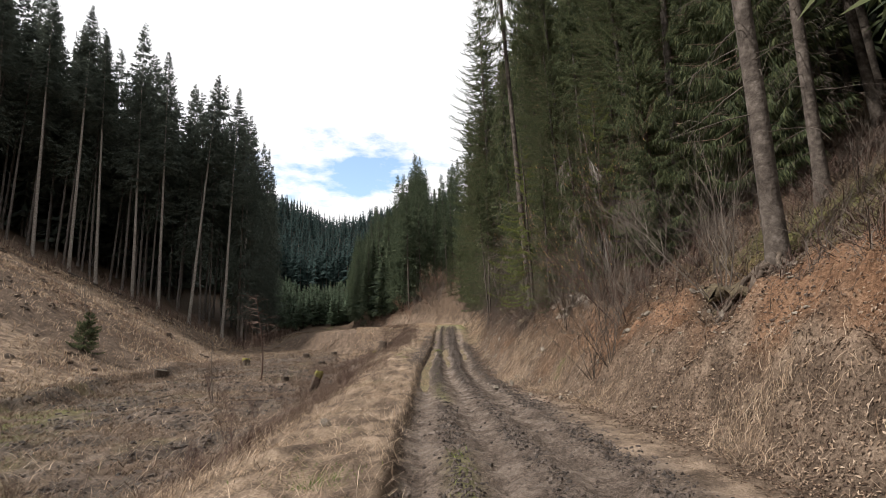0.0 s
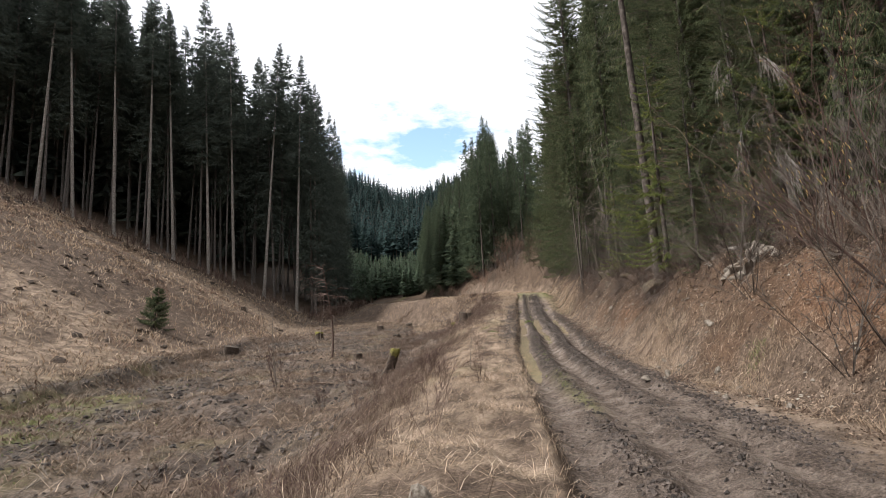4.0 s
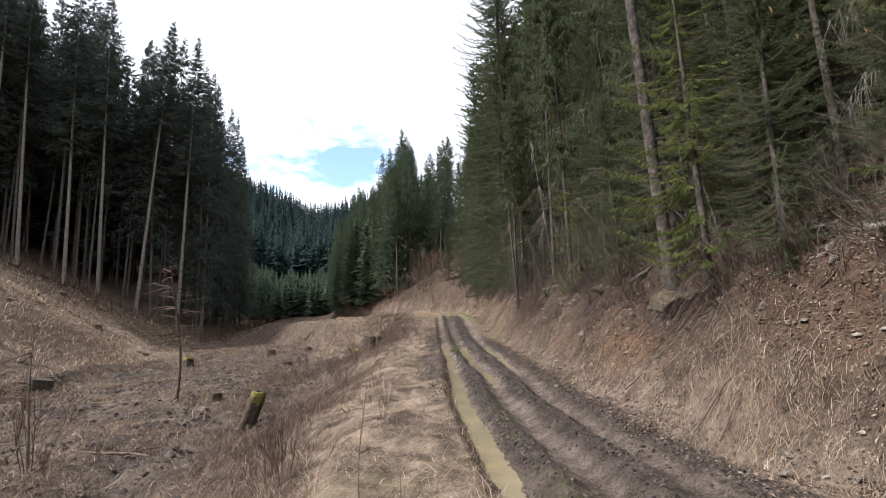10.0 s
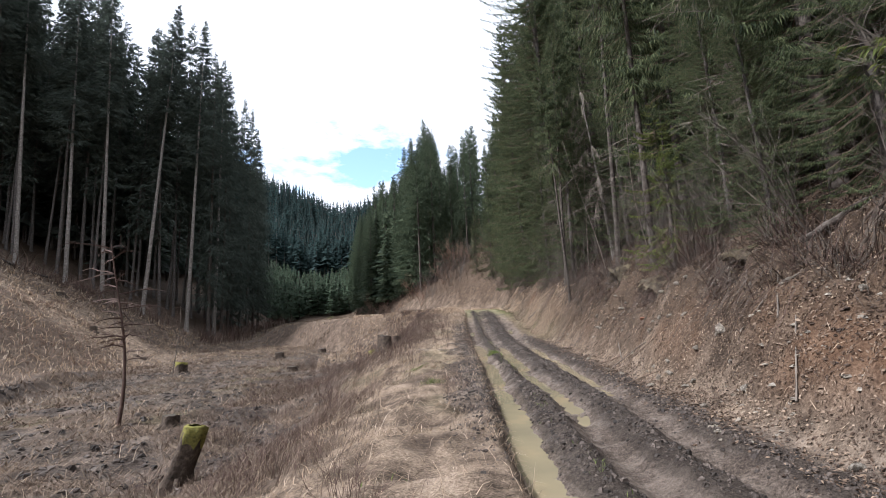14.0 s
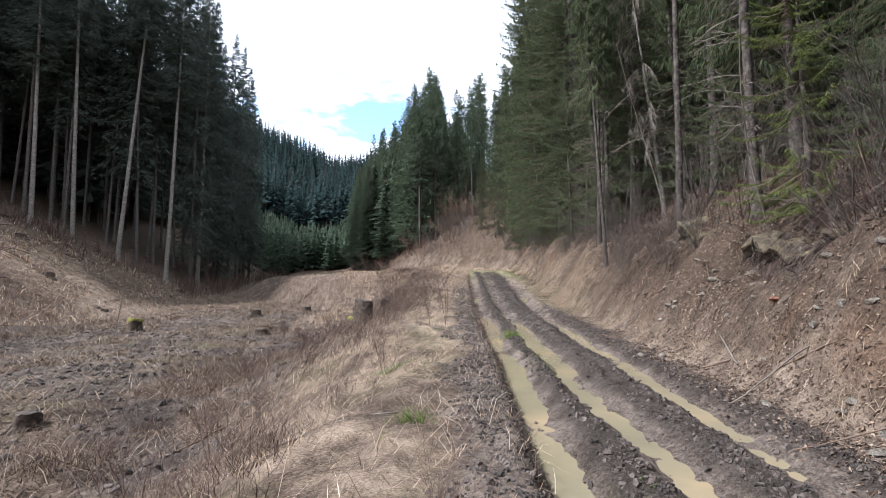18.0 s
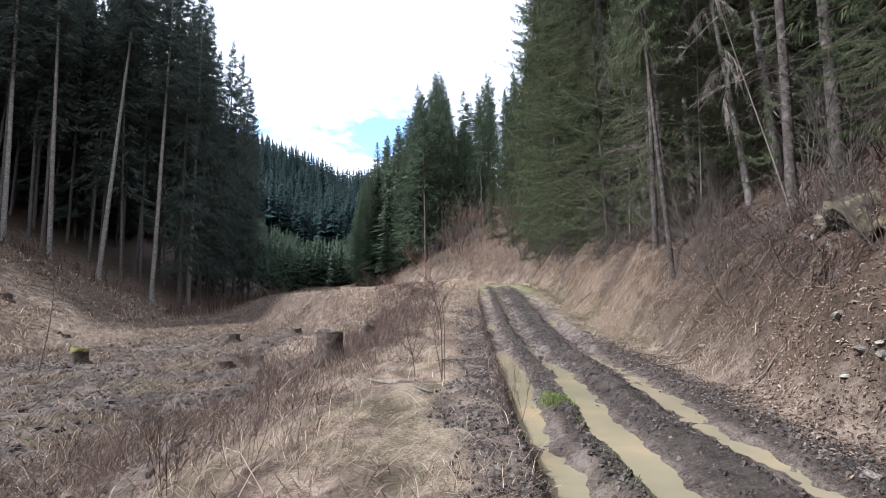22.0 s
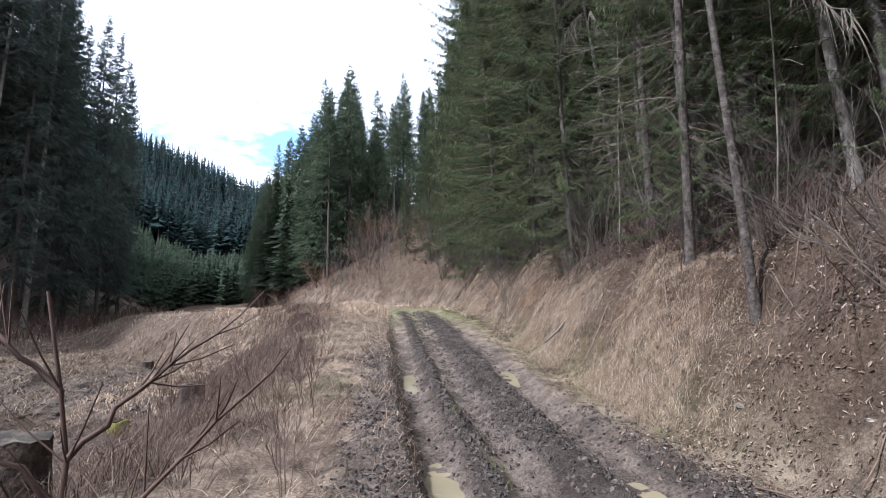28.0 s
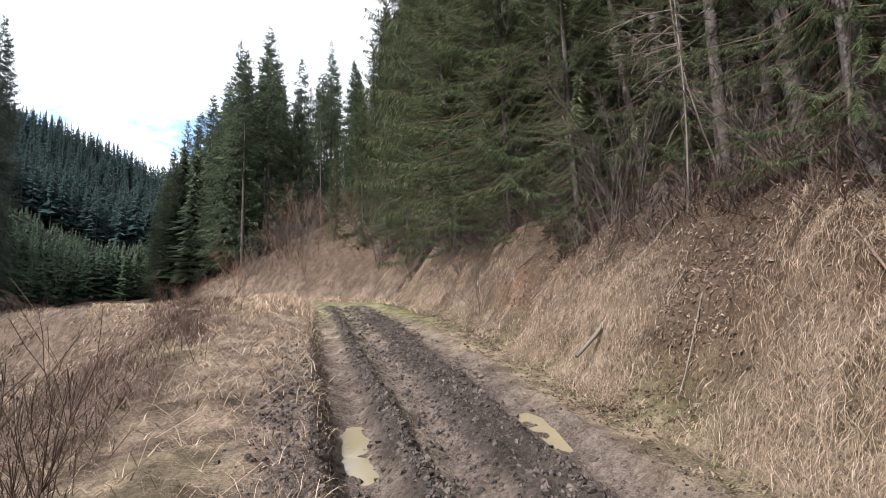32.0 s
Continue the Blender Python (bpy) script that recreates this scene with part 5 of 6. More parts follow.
grass("bank_break_brush", "dark tangled brush and dead twigs along the upper edge of the bank", [M_STEM, M_TWIG_DEAD], 70000, (3.6, 7.5, 12, 66),
      lambda x, y: np.exp(-((bank_of(x, y) - 1.9 + 0.9 * fbm(y * 0.5, y * 0 + 4.4, 291, 2)) / 0.45) ** 2) * smooth(-0.12, 0.10, fbm(x * 0.3, y * 0.45, 293)) * (1 - 0.5 * smooth(36, 42, y)), 0.95, 0.006, 0.9, 1.3, 53, 0.25, 0.5, "undergrowth")


def scatter_litter():
    """Fallen leaves and chips lying on the bank and its foot."""
    g = np.random.default_rng(51)
    n = 460000
    X, Y = g.uniform(1.8, 9.0, n), g.uniform(2, 60, n)
    w = smooth(-0.9, 0.2, bank_of(X, Y)) * smooth(6.5, 3.5, bank_of(X, Y)) * (0.2 + vnoise(X * 0.8, Y * 0.8, 251)) * (1 - 0.75 * np.clip(straw_late(X, Y) + straw_early(X, Y), 0, 1))
    keep = g.uniform(0, 1, n) < w
    X, Y = X[keep], Y[keep]
    m = len(X)
    h = 0.06
    Z = height(X, Y)
    nrm = unit(np.stack([-(height(X + h, Y) - Z) / h, -(height(X, Y + h) - Z) / h, np.ones(m)], -1) + g.normal(0, 0.5, (m, 3)))
    t = unit(np.cross(nrm, g.normal(0, 1, (m, 3))))
    b = np.cross(nrm, t)
    L, W = g.uniform(0.010, 0.038, m)[:, None], g.uniform(0.005, 0.015, m)[:, None]
    p = np.stack([X, Y, Z], -1) + nrm * 0.012
    s = Soup()
    s.quads(np.stack([p - t * L, p + b * W + nrm * 0.01, p + t * L, p - b * W + nrm * 0.012], 1))
    tagged(new("leaf_litter", s.mesh("leaf_litter", [M_LEAF])), "brown fallen leaves and wood chips strewn over the bank", "leaf litter", kind="stuff")


scatter_litter()


def lumps(name, label, n, where, size, mat, seed, squash=0.6, category="mud"):
    """Many small uneven lumps as one growth."""
    g = np.random.default_rng(seed)
    X, Y = where(g, n)
    m = len(X)
    Z = height(X, Y)
    th = np.arange(6) * np.pi / 3
    low = np.stack([np.cos(th), np.sin(th), 0 * th - 0.25], -1)
    mid = np.stack([0.72 * np.cos(th + 0.4), 0.72 * np.sin(th + 0.4), 0 * th + 0.55], -1)
    base = np.concatenate([low, mid, [[0.05, 0.0, 0.85]]])
    v = base[None] * (1 + g.uniform(-0.5, 0.5, (m, 13, 3)))
    a = g.uniform(0, 2 * np.pi, m)
    c, sn = np.cos(a)[:, None], np.sin(a)[:, None]
    long = g.uniform(0.8, 1.25, m)[:, None]
    v[..., 0] = v[..., 0] * long
    v = np.stack([v[..., 0] * c - v[..., 1] * sn, v[..., 0] * sn + v[..., 1] * c, v[..., 2] * squash], -1)
    r = size * g.uniform(0.2, 1.0, m) ** 3 + 0.007
    v = v * r[:, None, None] + np.stack([X, Y, Z - r * 0.1], -1)[:, None]
    k = np.arange(6)
    quads = np.stack([k, (k + 1) % 6, 6 + (k + 1) % 6, 6 + k], -1)
    tris = np.stack([6 + k, 6 + (k + 1) % 6, np.full(6, 12)], -1)
    s = Soup()
    s.add(v.reshape(-1, 3), (np.arange(m)[:, None, None] * 13 + quads[None]).reshape(-1, 4))
    s.f.append(((np.arange(m)[:, None, None] * 13 + tris[None]).reshape(-1, 3), 0))
    tagged(new(name, s.mesh(name, [mat])), label, category, kind="stuff")


def on_road(g, n):
    X, Y = g.uniform(-1.0, 5, n), g.uniform(2, 58, n)
    e = edge_of(X, Y)
    w = np.zeros(n)
    for c, ww, _ in RUTS:
        w += np.exp(-((np.abs(e - c - rut_shift(c, Y)) - 0.38) / 0.09) ** 2)
    w += 0.9 * np.exp(-((e - 2.65) / 0.22) ** 2)
    w = (0.8 * w + 0.05 + 0.8 * smooth(37, 43, Y) * np.exp(-((e - 1.45) / 0.65) ** 2)) * (e > 0.05) * (e < ROAD_W + 0.1) * (0.25 + 1.2 * vnoise(X * 1.1, Y * 0.7, 261) ** 2) + 0.55 * trodden(X, Y)
    w = w * (1 - smooth(38, 44, Y) * smooth(2.0, 2.4, e))
    k = g.uniform(0, 1, n) < w
    return X[k], Y[k]


def on_meadow(g, n):
    X, Y = g.uniform(-20, -3, n), g.uniform(6, 66, n)
    w = smooth(-3.2, -5.0, edge_of(X, Y)) * smooth(2, -1, HILL_TOE(Y) - X) * (0.15 + 1.5 * smooth(-0.02, 0.16, fbm(X * 0.45, Y * 0.7, 113)))
    k = g.uniform(0, 1, n) < w
    return X[k], Y[k]


def on_hill(g, n):
    X, Y = g.uniform(-72, -19, n), g.uniform(3, 80, n)
    w = smooth(0, 2, HILL_TOE(Y) - X) * (Y < 80 + (X + 31) * 0.667) * smooth(-0.05, 0.15, fbm(X * 0.2, Y * 0.2, 267))
    k = g.uniform(0, 1, n) < w
    return X[k], Y[k]


def on_bank(g, n):
    X, Y = g.uniform(1.6, 8, n), g.uniform(2, 58, n)
    b = bank_of(X, Y)
    w = smooth(-0.9, 0.1, b) * smooth(4.5, 2.0, b) * smooth(-0.02, 0.2, fbm(X * 0.4, Y * 0.4, 263) + 0.02) * (1 - 0.7 * np.clip(straw_late(X, Y) + straw_early(X, Y), 0, 1)) * (1 - 0.85 * smooth(32, 36, Y))
    k = g.uniform(0, 1, n) < w
    return X[k], Y[k]


lumps("mud_clods", "dark clods of churned mud thrown up beside the ruts", 300000, on_road, 0.027, M_CLOD, 61, 1.0)
lumps("meadow_clods", "dark wet lumps of earth and rotten wood on the meadow", 30000, on_meadow, 0.11, M_CLOD, 63, 0.8)
lumps("hill_clumps", "dark brown clumps of rotten wood and turf on the cleared hillside", 2600, on_hill, 0.42, M_STUMP, 65, 0.75, "turf")
lumps("bank_crumbs", "brown crumbs of earth and bark on the bank", 45000, on_bank, 0.035, M_LEAF, 64, 0.7, "litter")
lumps("bank_gravel", "pale stone chips lying on the eroded bank", 11000, on_bank, 0.055, M_ROCK, 62, 0.6, "gravel")

# ---- stones, stumps, wood ----


def rock_mesh(g, size, mat, stretch=(1, 0.8, 0.6), cuts=2, jag=0.22):
    bm = bmesh.new()
    bmesh.ops.create_icosphere(bm, subdivisions=cuts, radius=1)
    off = g.uniform(0, 50, 3)
    planes = [unit(g.normal(0, 1, 3)) for _ in range(7)]
    for v in bm.verts:
        p = np.array(v.co)
        for q in planes:
            d = p @ q - 0.46
            if d > 0:
                p = p - q * d * 0.9
        p = p * (1 + jag * noise.noise(Vector(p * 1.7 + off)) + 0.06 * noise.noise(Vector(p * 6 + off)))
        v.co = Vector(p * np.array(stretch) * size)
    me = bpy.data.meshes.new("stone")
    bm.to_mesh(me)
    bm.free()
    me.materials.append(mat)
    return me


def place_stones():
    g = np.random.default_rng(71)
    kinds = [rock_mesh(g, 1.0, M_ROCK, s, 2) for s in ((1, .8, .55), (1, .6, .6), (.9, .9, .45), (1, .7, .7))]
    spots = [(3.5, 16.6, .17), (2.45, 16.3, .13), (1.95, 16.0, .14), (2.2, 15.6, .10), (2.9, 16.9, .09), (3.1, 15.4, .12), (2.6, 17.5, .10), (3.52, 26.6, .17), (3.9, 34.4, .12), (3.7, 33.6, .09), (4.1, 31.5, .12), (4.4, 31.0, .14), (4.0, 29.8, .10), (4.5, 30.2, .11),
             (4.7, 32.6, .16), (4.9, 31.6, .15), (4.3, 11.6, .13), (4.6, 11.2, .11), (4.8, 11.9, .10), (4.5, 12.3, .12), (3.6, 28.0, .08), (3.3, 26.0, .07), (4.2, 20.8, .16), (4.4, 18.6, .13), (3.8, 18.9, .09), (-1.6, 8.8, .17), (3.6, 37.2, .08), (3.8, 40.1, .07), (3.2, 22.8, .08), (3.9, 24.0, .09), (2.7, 46.6, .07), (3.0, 14.3, .08)]
    for i in range(70):
        y = g.uniform(8, 33) if i < 26 else g.uniform(26.5, 34.5)
        spots.append((float(BANK_TOE(y)) + g.uniform(-0.5, 2.2), y, g.uniform(0.05, 0.11)))
    for i, (x, y, r) in enumerate(spots):
        ob = new("stone", kinds[i % 4])
        ob.matrix_basis = pose(x, y, gz(x, y) + r * 0.28, g.uniform(-20, 20), g.uniform(-20, 20), g.uniform(0, 360)) @ Matrix.Scale(r, 4)
        tagged(ob, "pale angular limestone lying on the bank", "stone", "stones on the bank")
    ob = new("stone", rock_mesh(g, 0.11, M_REDROCK, (1, .8, .5)))
    ob.matrix_basis = pose(3.88, 30.7, gz(3.88, 30.7) + 0.03)
    tagged(ob, "orange-red clay stone lying on the bank", "stone")


place_stones()


def outcrop(x, y, blocks, seed, label):
    """Ledges of rock breaking out of the bank: a thing with its blocks as parts."""
    g = np.random.default_rng(seed)
    e = new("rock_outcrop")
    e.location = (x, y, gz(x, y))
    for dx, dy, dz, r in blocks:
        me = rock_mesh(g, r * 1.12, M_ROCK, (0.75, 1.1, 0.72), 4, 0.3)
        ob = part("rock_block", me, e)
        ob.matrix_basis = pose(dx, dy, gz(x + dx, y + dy) - gz(x, y) + dz - 0.07, g.uniform(-10, 10), g.uniform(-34, -14), g.uniform(-30, 30))
    tagged(e, label, "rock")


outcrop(4.35, 17.1, [(.1, 0, -.08, .40), (.32, .42, -.05, .36), (.25, -.42, -.06, .34), (0, .3, -.06, .25), (.5, .05, -.02, .38), (-.05, -.25, -.07, .24), (.62, .4, -.03, .30), (.55, -.35, -.04, .30), (.78, .1, -.02, .28)], 81, "pale layered limestone outcrop breaking through the bank")
outcrop(4.2, 20.9, [(0, 0, -.02, .20), (.2, .3, -.02, .15)], 82, "small pale rock knob in the bank")


def stump(x, y, r, h, lean=(0, 0), moss=False, roots=4, seed=0, label="dark weathered tree stump in the grass"):
    g = np.random.default_rng(seed + 900)
    e = new("tree_stump")
    e.matrix_basis = pose(x, y, gz(x, y) - 0.06, lean[0], lean[1], g.uniform(0, 360) if lean == (0, 0) else 0)
    sides = 18
    th = np.arange(sides) * 2 * np.pi / sides
    lob = 1 + 0.10 * np.sin(th * 3 + g.uniform(0, 6)) + 0.07 * np.sin(th * 5 + g.uniform(0, 6)) + g.normal(0, 0.035, sides)
    s = Soup()
    zs = np.array([-0.25, 0.02, 0.12, 0.35, 0.7, 1.0]) * h
    fl = np.array([1.5, 1.38, 1.15, 1.0, 0.95, 0.92])
    top = h * 0.04 * np.sin(th + g.uniform(0, 6)) + g.normal(0, 0.012, sides)
    ring = []
    for k, (z, f) in enumerate(zip(zs, fl)):
        rr = r * f * (1 + (lob - 1) * (1.6 if k < 3 else 1)) * (1 + g.normal(0, 0.02, sides))
        ring.append(np.stack([rr * np.cos(th), rr * np.sin(th), np.full(sides, z) + (top if k == 5 else 0)], -1))
    i, j = np.meshgrid(np.arange(5), np.arange(sides), indexing="ij")
    F = np.stack([i * sides + j, i * sides + (j + 1) % sides, (i + 1) * sides + (j + 1) % sides, (i + 1) * sides + j], -1).reshape(-1, 4)
    s.add(np.concatenate(ring), F)
    part("bark", s.mesh("bark", [M_STUMP], True), e)
    c = Soup()
    rim = ring[5] * np.array([0.97, 0.97, 1])
    inner = ring[5] * np.array([0.5, 0.5, 1]) + np.array([0, 0, 0.015])
    mid = np.array([[0, 0, h + 0.01]])
    n = sides
    c.add(np.concatenate([rim, inner, mid]), np.stack([np.arange(n), (np.arange(n) + 1) % n, n + (np.arange(n) + 1) % n, n + np.arange(n)], -1))
    c.f.append((np.stack([n + np.arange(n), n + (np.arange(n) + 1) % n, np.full(n, 2 * n)], -1), 0))
    part("cut_face", c.mesh("cut_face", [M_MOSS if moss else M_CUT], True), e)
    if moss:
        cap = Soup()
        ra = ring[5] * np.array([1.06, 1.06, 1]) + np.array([0, 0, 0.03])
        rb = ring[4] * np.array([1.04, 1.04, 1]) + np.stack([0 * th, 0 * th, g.uniform(0.0, 0.24, sides) * h], -1)
        rc = ring[5] * np.array([0.75, 0.75, 1]) + np.array([0, 0, 0.05])
        k = np.arange(n)
        cap.add(np.concatenate([rb, ra, rc]), np.stack([k, (k + 1) % n, n + (k + 1) % n, n + k], -1))
        cap.f.append((np.stack([n + k, n + (k + 1) % n, 2 * n + (k + 1) % n, 2 * n + k], -1), 0))
        part("moss", cap.mesh("moss", [M_MOSS], True), e, "yellow-green moss cap")
    for q in range(roots):
        a = g.uniform(0, 2 * np.pi)
        o = np.array([np.cos(a), np.sin(a), 0])
        t = np.linspace(0, 1, 5)[:, None]
        p = o * r * (0.9 + 1.5 * t) + np.array([0, 0, 1]) * h * 0.22 * (1 - t) ** 1.5 - np.array([0, 0, 0.10]) * t + g.normal(0, 0.02, (5, 3)) * t
        rs = Soup()
        rs.tube(p, r * np.array([0.34, 0.27, 0.2, 0.13, 0.06]), 6)
        part("root", rs.mesh("root", [M_STUMP], True), e)
    return tagged(e, label, "tree stump")


stump(-3.12, 40.0, .29, .80, seed=1, label="dark sawn tree stump among bramble stalks")
stump(-5.75, 27.9, .20, 1.08, (4, 20), True, seed=2, label="leaning moss-topped tree stump on the meadow slope")
stump(-18.7, 39.5, .50, .70, (4, 12), seed=3, label="broad dark uprooted stump at the meadow edge")
stump(-20.6, 19.2, .36, 1.15, seed=4, roots=5, label="tall grey sawn stump with spreading roots below the cleared hill")
stump(-24.7, 14.8, .36, .75, seed=5, label="grey sawn stump on the cleared hill")
stump(-21.8, 24.5, .4, .45, seed=6)
stump(-17.0, 52.6, .36, .75, moss=True, seed=7, label="low stump with bright yellow-green moss cap")
stump(-2.95, 44.6, .20, .62, seed=9, label="brown sawn stump with bark below the verge")
stump(-9.5, 50.2, .3, .35, seed=12)
stump(-4.25, 45.1, .18, .62, moss=True, seed=17, label="small mossy stump among weed stalks below the verge")
stump(-13.0, 60.0, .35, .5, seed=13)
stump(-11.0, 66.0, .35, .5, seed=14)
stump(-2.0, 54.5, .25, .5, seed=15)
stump(-8.5, 33.5, .22, .35, seed=16)


def hill_stumps():
    r = random.Random(17)
    n = 0
    while n < 34:
        x, y = r.uniform(-70, -29), r.uniform(6, 76)
        if y < 79 + (x + 31) * 0.667 and float(HILL_TOE(y)) - x > 1.5:
            stump(x, y, r.uniform(.22, .42), r.uniform(.25, .55), (0, 0), False, 2, 100 + n, "grey-brown old stump on the cleared hillside")["group"] = "stumps on the cleared hill"
            n += 1


hill_stumps()


def shrub_soup(g, h, stems=5, spread_=0.35, r0=0.012, depth=3, sides=3, curl=0.25, kids=4, up=0.35):
    """A bare shrub: stems that fork into thin twigs."""
    def grow(s, p, d, ln, r, level):
        k = 5 if level else 3
        t = np.linspace(0, 1, k)
        bend = unit(g.normal(0, 1, 3)) * curl + np.array([0, 0, up]) * 0.4
        pts = p + d * (ln * t)[:, None] + bend * ln * (t ** 2)[:, None] * 0.35 + g.normal(0, 0.012, (k, 3)) * ln * t[:, None]
        s.tube(pts, r * (1 - 0.75 * t) + 0.0012, sides)
        if level:
            for _ in range(kids if level > 1 else kids + 1):
                u = g.uniform(0.3, 0.95)
                q = pts[0] + (pts[-1] - pts[0]) * u + bend * 0
                i = int(u * 4)
                q = pts[i] + (pts[i + 1] - pts[i]) * (u * 4 - i)
                dd = unit(unit(pts[i + 1] - pts[i]) + unit(g.normal(0, 1, 3)) * 0.75 + np.array([0, 0, up * 0.5]))
                grow(s, q, dd, ln * g.uniform(0.3, 0.55), r * 0.5 * (1 - 0.4 * u), level - 1)
    out = []
    for _ in range(stems):
        s = Soup()
        a = g.uniform(0, 2 * np.pi)
        d = unit(np.array([np.cos(a) * spread_, np.sin(a) * spread_, 1.0]) + g.normal(0, 0.08, 3))
        grow(s, np.array([np.cos(a) * 0.05, np.sin(a) * 0.05, -0.1]), d, h * g.uniform(0.55, 1.0), r0 * g.uniform(0.7, 1.1), depth - 1)
        out.append(s)
    return out


def shrub_kind(g, mat, *args):
    """A shrub as a thing: an empty at its foot with each stem as a part."""
    e = new("bare_shrub")
    for s in shrub_soup(g, *args):
        part("stem", s.mesh("stem", [mat]), e)
    return e


def shrubs():
    g = np.random.default_rng(91)
    r = random.Random(23)
    low = [shrub_kind(g, M_STEM, 1.0, 5, 0.30, 0.0042, 3, 3, 0.25, 5) for _ in range(3)]
    big = [shrub_kind(g, M_TWIG_DEAD, 2.4, 6, 0.40, 0.013, 3, 3, 0.35, 6) for _ in range(3)]
    rust = [shrub_kind(g, M_TWIG_RED, 3.6, 9, 0.55, 0.022, 3, 3, 0.3, 7) for _ in range(2)]
    grey = [shrub_kind(g, M_TWIG_GREY, 1.6, 7, 0.9, 0.012, 3, 3, 0.5, 6, 0.0) for _ in range(2)]

    def put(kind, x, y, s, label, group, tilt=(0, 0)):
        src = r.choice(kind)
        m = pose(x, y, gz(x, y), tilt[0], tilt[1], r.uniform(0, 360)) @ Matrix.Scale(s, 4)
        ob = copy_thing(src, m) if src.get("placed") else src
        src["placed"], ob.matrix_basis = 1, m
        tagged(ob, label, "shrub", group)
    for x, y, s in ((-1.85, 11.4, 1.0), (-2.56, 18.3, .95), (-2.7, 18.0, .7), (-9.1, 24.4, 2.2), (-0.75, 38.9, 1.0), (-0.02, 33.2, .7), (-1.9, 37.5, .8), (-0.85, 41.9, 1.1), (-1.2, 41.2, 1.0), (-2.2, 42.2, 1.0), (-0.9, 47.2, .9), (-1.6, 30.5, .6), (-1.6, 20.9, .7), (-0.9, 25.6, .6), (-1.3, 14.2, .7), (-3.0, 27.0, .9), (-2.4, 33.0, .8)):
        put(low, x, y, s, "bare brown twiggy shrub on the grass verge", "twiggy shrubs on the verge")
    for i in range(60):
        y = r.uniform(8, 66)
        put(low, float(LEFT_EDGE(y)) - r.uniform(2.2, 8.5), y, r.uniform(0.5, 1.0), "bare brown twiggy shrub among meadow stalks", "shrubs in the meadow thicket")
    for x, y, s in ((3.9, 11.8, .95), (3.7, 12.5, .8), (3.95, 15.6, .8), (4.4, 38.4, .75), (4.3, 37.7, .7), (4.6, 46.5, .4), (5.4, 57.4, 1.0), (4.9, 52.0, .6), (4.2, 50.6, .5), (5.2, 54.5, .8), (4.4, 22.4, .7), (4.8, 24.0, .7), (5.0, 29.0, .6), (4.9, 34.8, .7), (5.4, 36.0, .8), (5.2, 41.0, .8), (5.6, 44.0, .7), (5.4, 18.9, .8), (5.2, 13.8, .9), (5.0, 60.0, 1.0), (5.8, 63.0, 1.2), (4.6, 64.5, 1.0)):
        put(big, x, y, s, "leafless grey-brown bush growing out of the bank", "bare bushes on the bank", (0, -14))
    for i in range(50):
        y = r.uniform(6, 62)
        put(big, float(BANK_TOE(y)) + r.uniform(1.5, 4.5), y, r.uniform(0.5, 1.1), "leafless grey-brown bush under the spruces", "bare bushes under the trees", (0, -10))
    for i in range(22):
        y = r.uniform(63, 82)
        put(big, float(BANK_TOE(y)) + r.uniform(1.0, 8.0), y, r.uniform(0.8, 1.5), "leafless grey-brown bush on the slope above the bend", "bare bushes above the bend")
    for x, y, s in ((1.0, 80.8, 1.0), (0.1, 79.8, .85), (2.2, 82, .9), (-2.5, 78.5, .6), (3.6, 80, .7), (-6, 82, .7), (5.4, 78, .6), (6, 85, .9), (-9, 92, .8), (-3.5, 84, .8)):
        put(rust, x, y, s, "rust-brown leafless bush on the slope beyond the bend", "rusty bushes beyond the clearing")
    for x, y, s in ((4.6, 19.2, .7), (4.9, 21.9, .8), (4.9, 18.3, .8), (5.2, 16.0, .6), (4.7, 26.8, .6), (4.7, 12.9, .6), (5.5, 35.3, .6), (5.6, 9.6, .7), (5.2, 47.9, .5)):
        put(grey, x, y, s, "tangled dead grey brush lying on the bank", "dead brush on the bank", (0, -30))


shrubs()


def sapling(x, y, h, seed, label, mat=None, r0=0.03, side=1.0):
    g = np.random.default_rng(seed)
    s = Soup()
    t = np.linspace(0, 1, 9)
    p = np.stack([0.05 * h * np.sin(t * 3 + seed), 0.03 * h * np.sin(t * 4), h * t - 0.1], -1)
    s.tube(p, r0 * (1 - 0.8 * t) + 0.003, 5)
    e = new("sapling")
    e.location = (x, y, gz(x, y))
    for _ in range(int(16 * side)):
        b = Soup()
        u = g.uniform(0.35, 0.98)
        q = np.array([np.interp(u, t, p[:, k]) for k in range(3)])
        a = g.uniform(0, 2 * np.pi)
        d = unit(np.array([np.cos(a), np.sin(a), g.uniform(-0.1, 0.5)]))
        ln = h * 0.26 * g.uniform(0.4, 1.0)
        w = np.linspace(0, 1, 5)[:, None]
        line = q + d * ln * w + np.array([0, 0, -0.25]) * ln * w ** 2 + g.normal(0, 0.03, (5, 3)) * ln * w
        b.tube(line, r0 * 0.35 * np.array([1, .8, .6, .4, .2]) + 0.003, 3)
        for _ in range(5):
            v = g.integers(1, 4)
            dd = unit(d + g.normal(0, 0.7, 3))
            b.tube(np.array([line[v], line[v] + dd * ln * 0.2, line[v] + dd * ln * 0.4 + np.array([0, 0, -.04])]), np.array([.005, .004, .002]), 3)
        part("branch", b.mesh("branch", [mat or M_TWIG]), e)
    part("stem", s.mesh("stem", [mat or M_TWIG_GREY], True), e)
    tagged(e, label, "sapling")
    return e


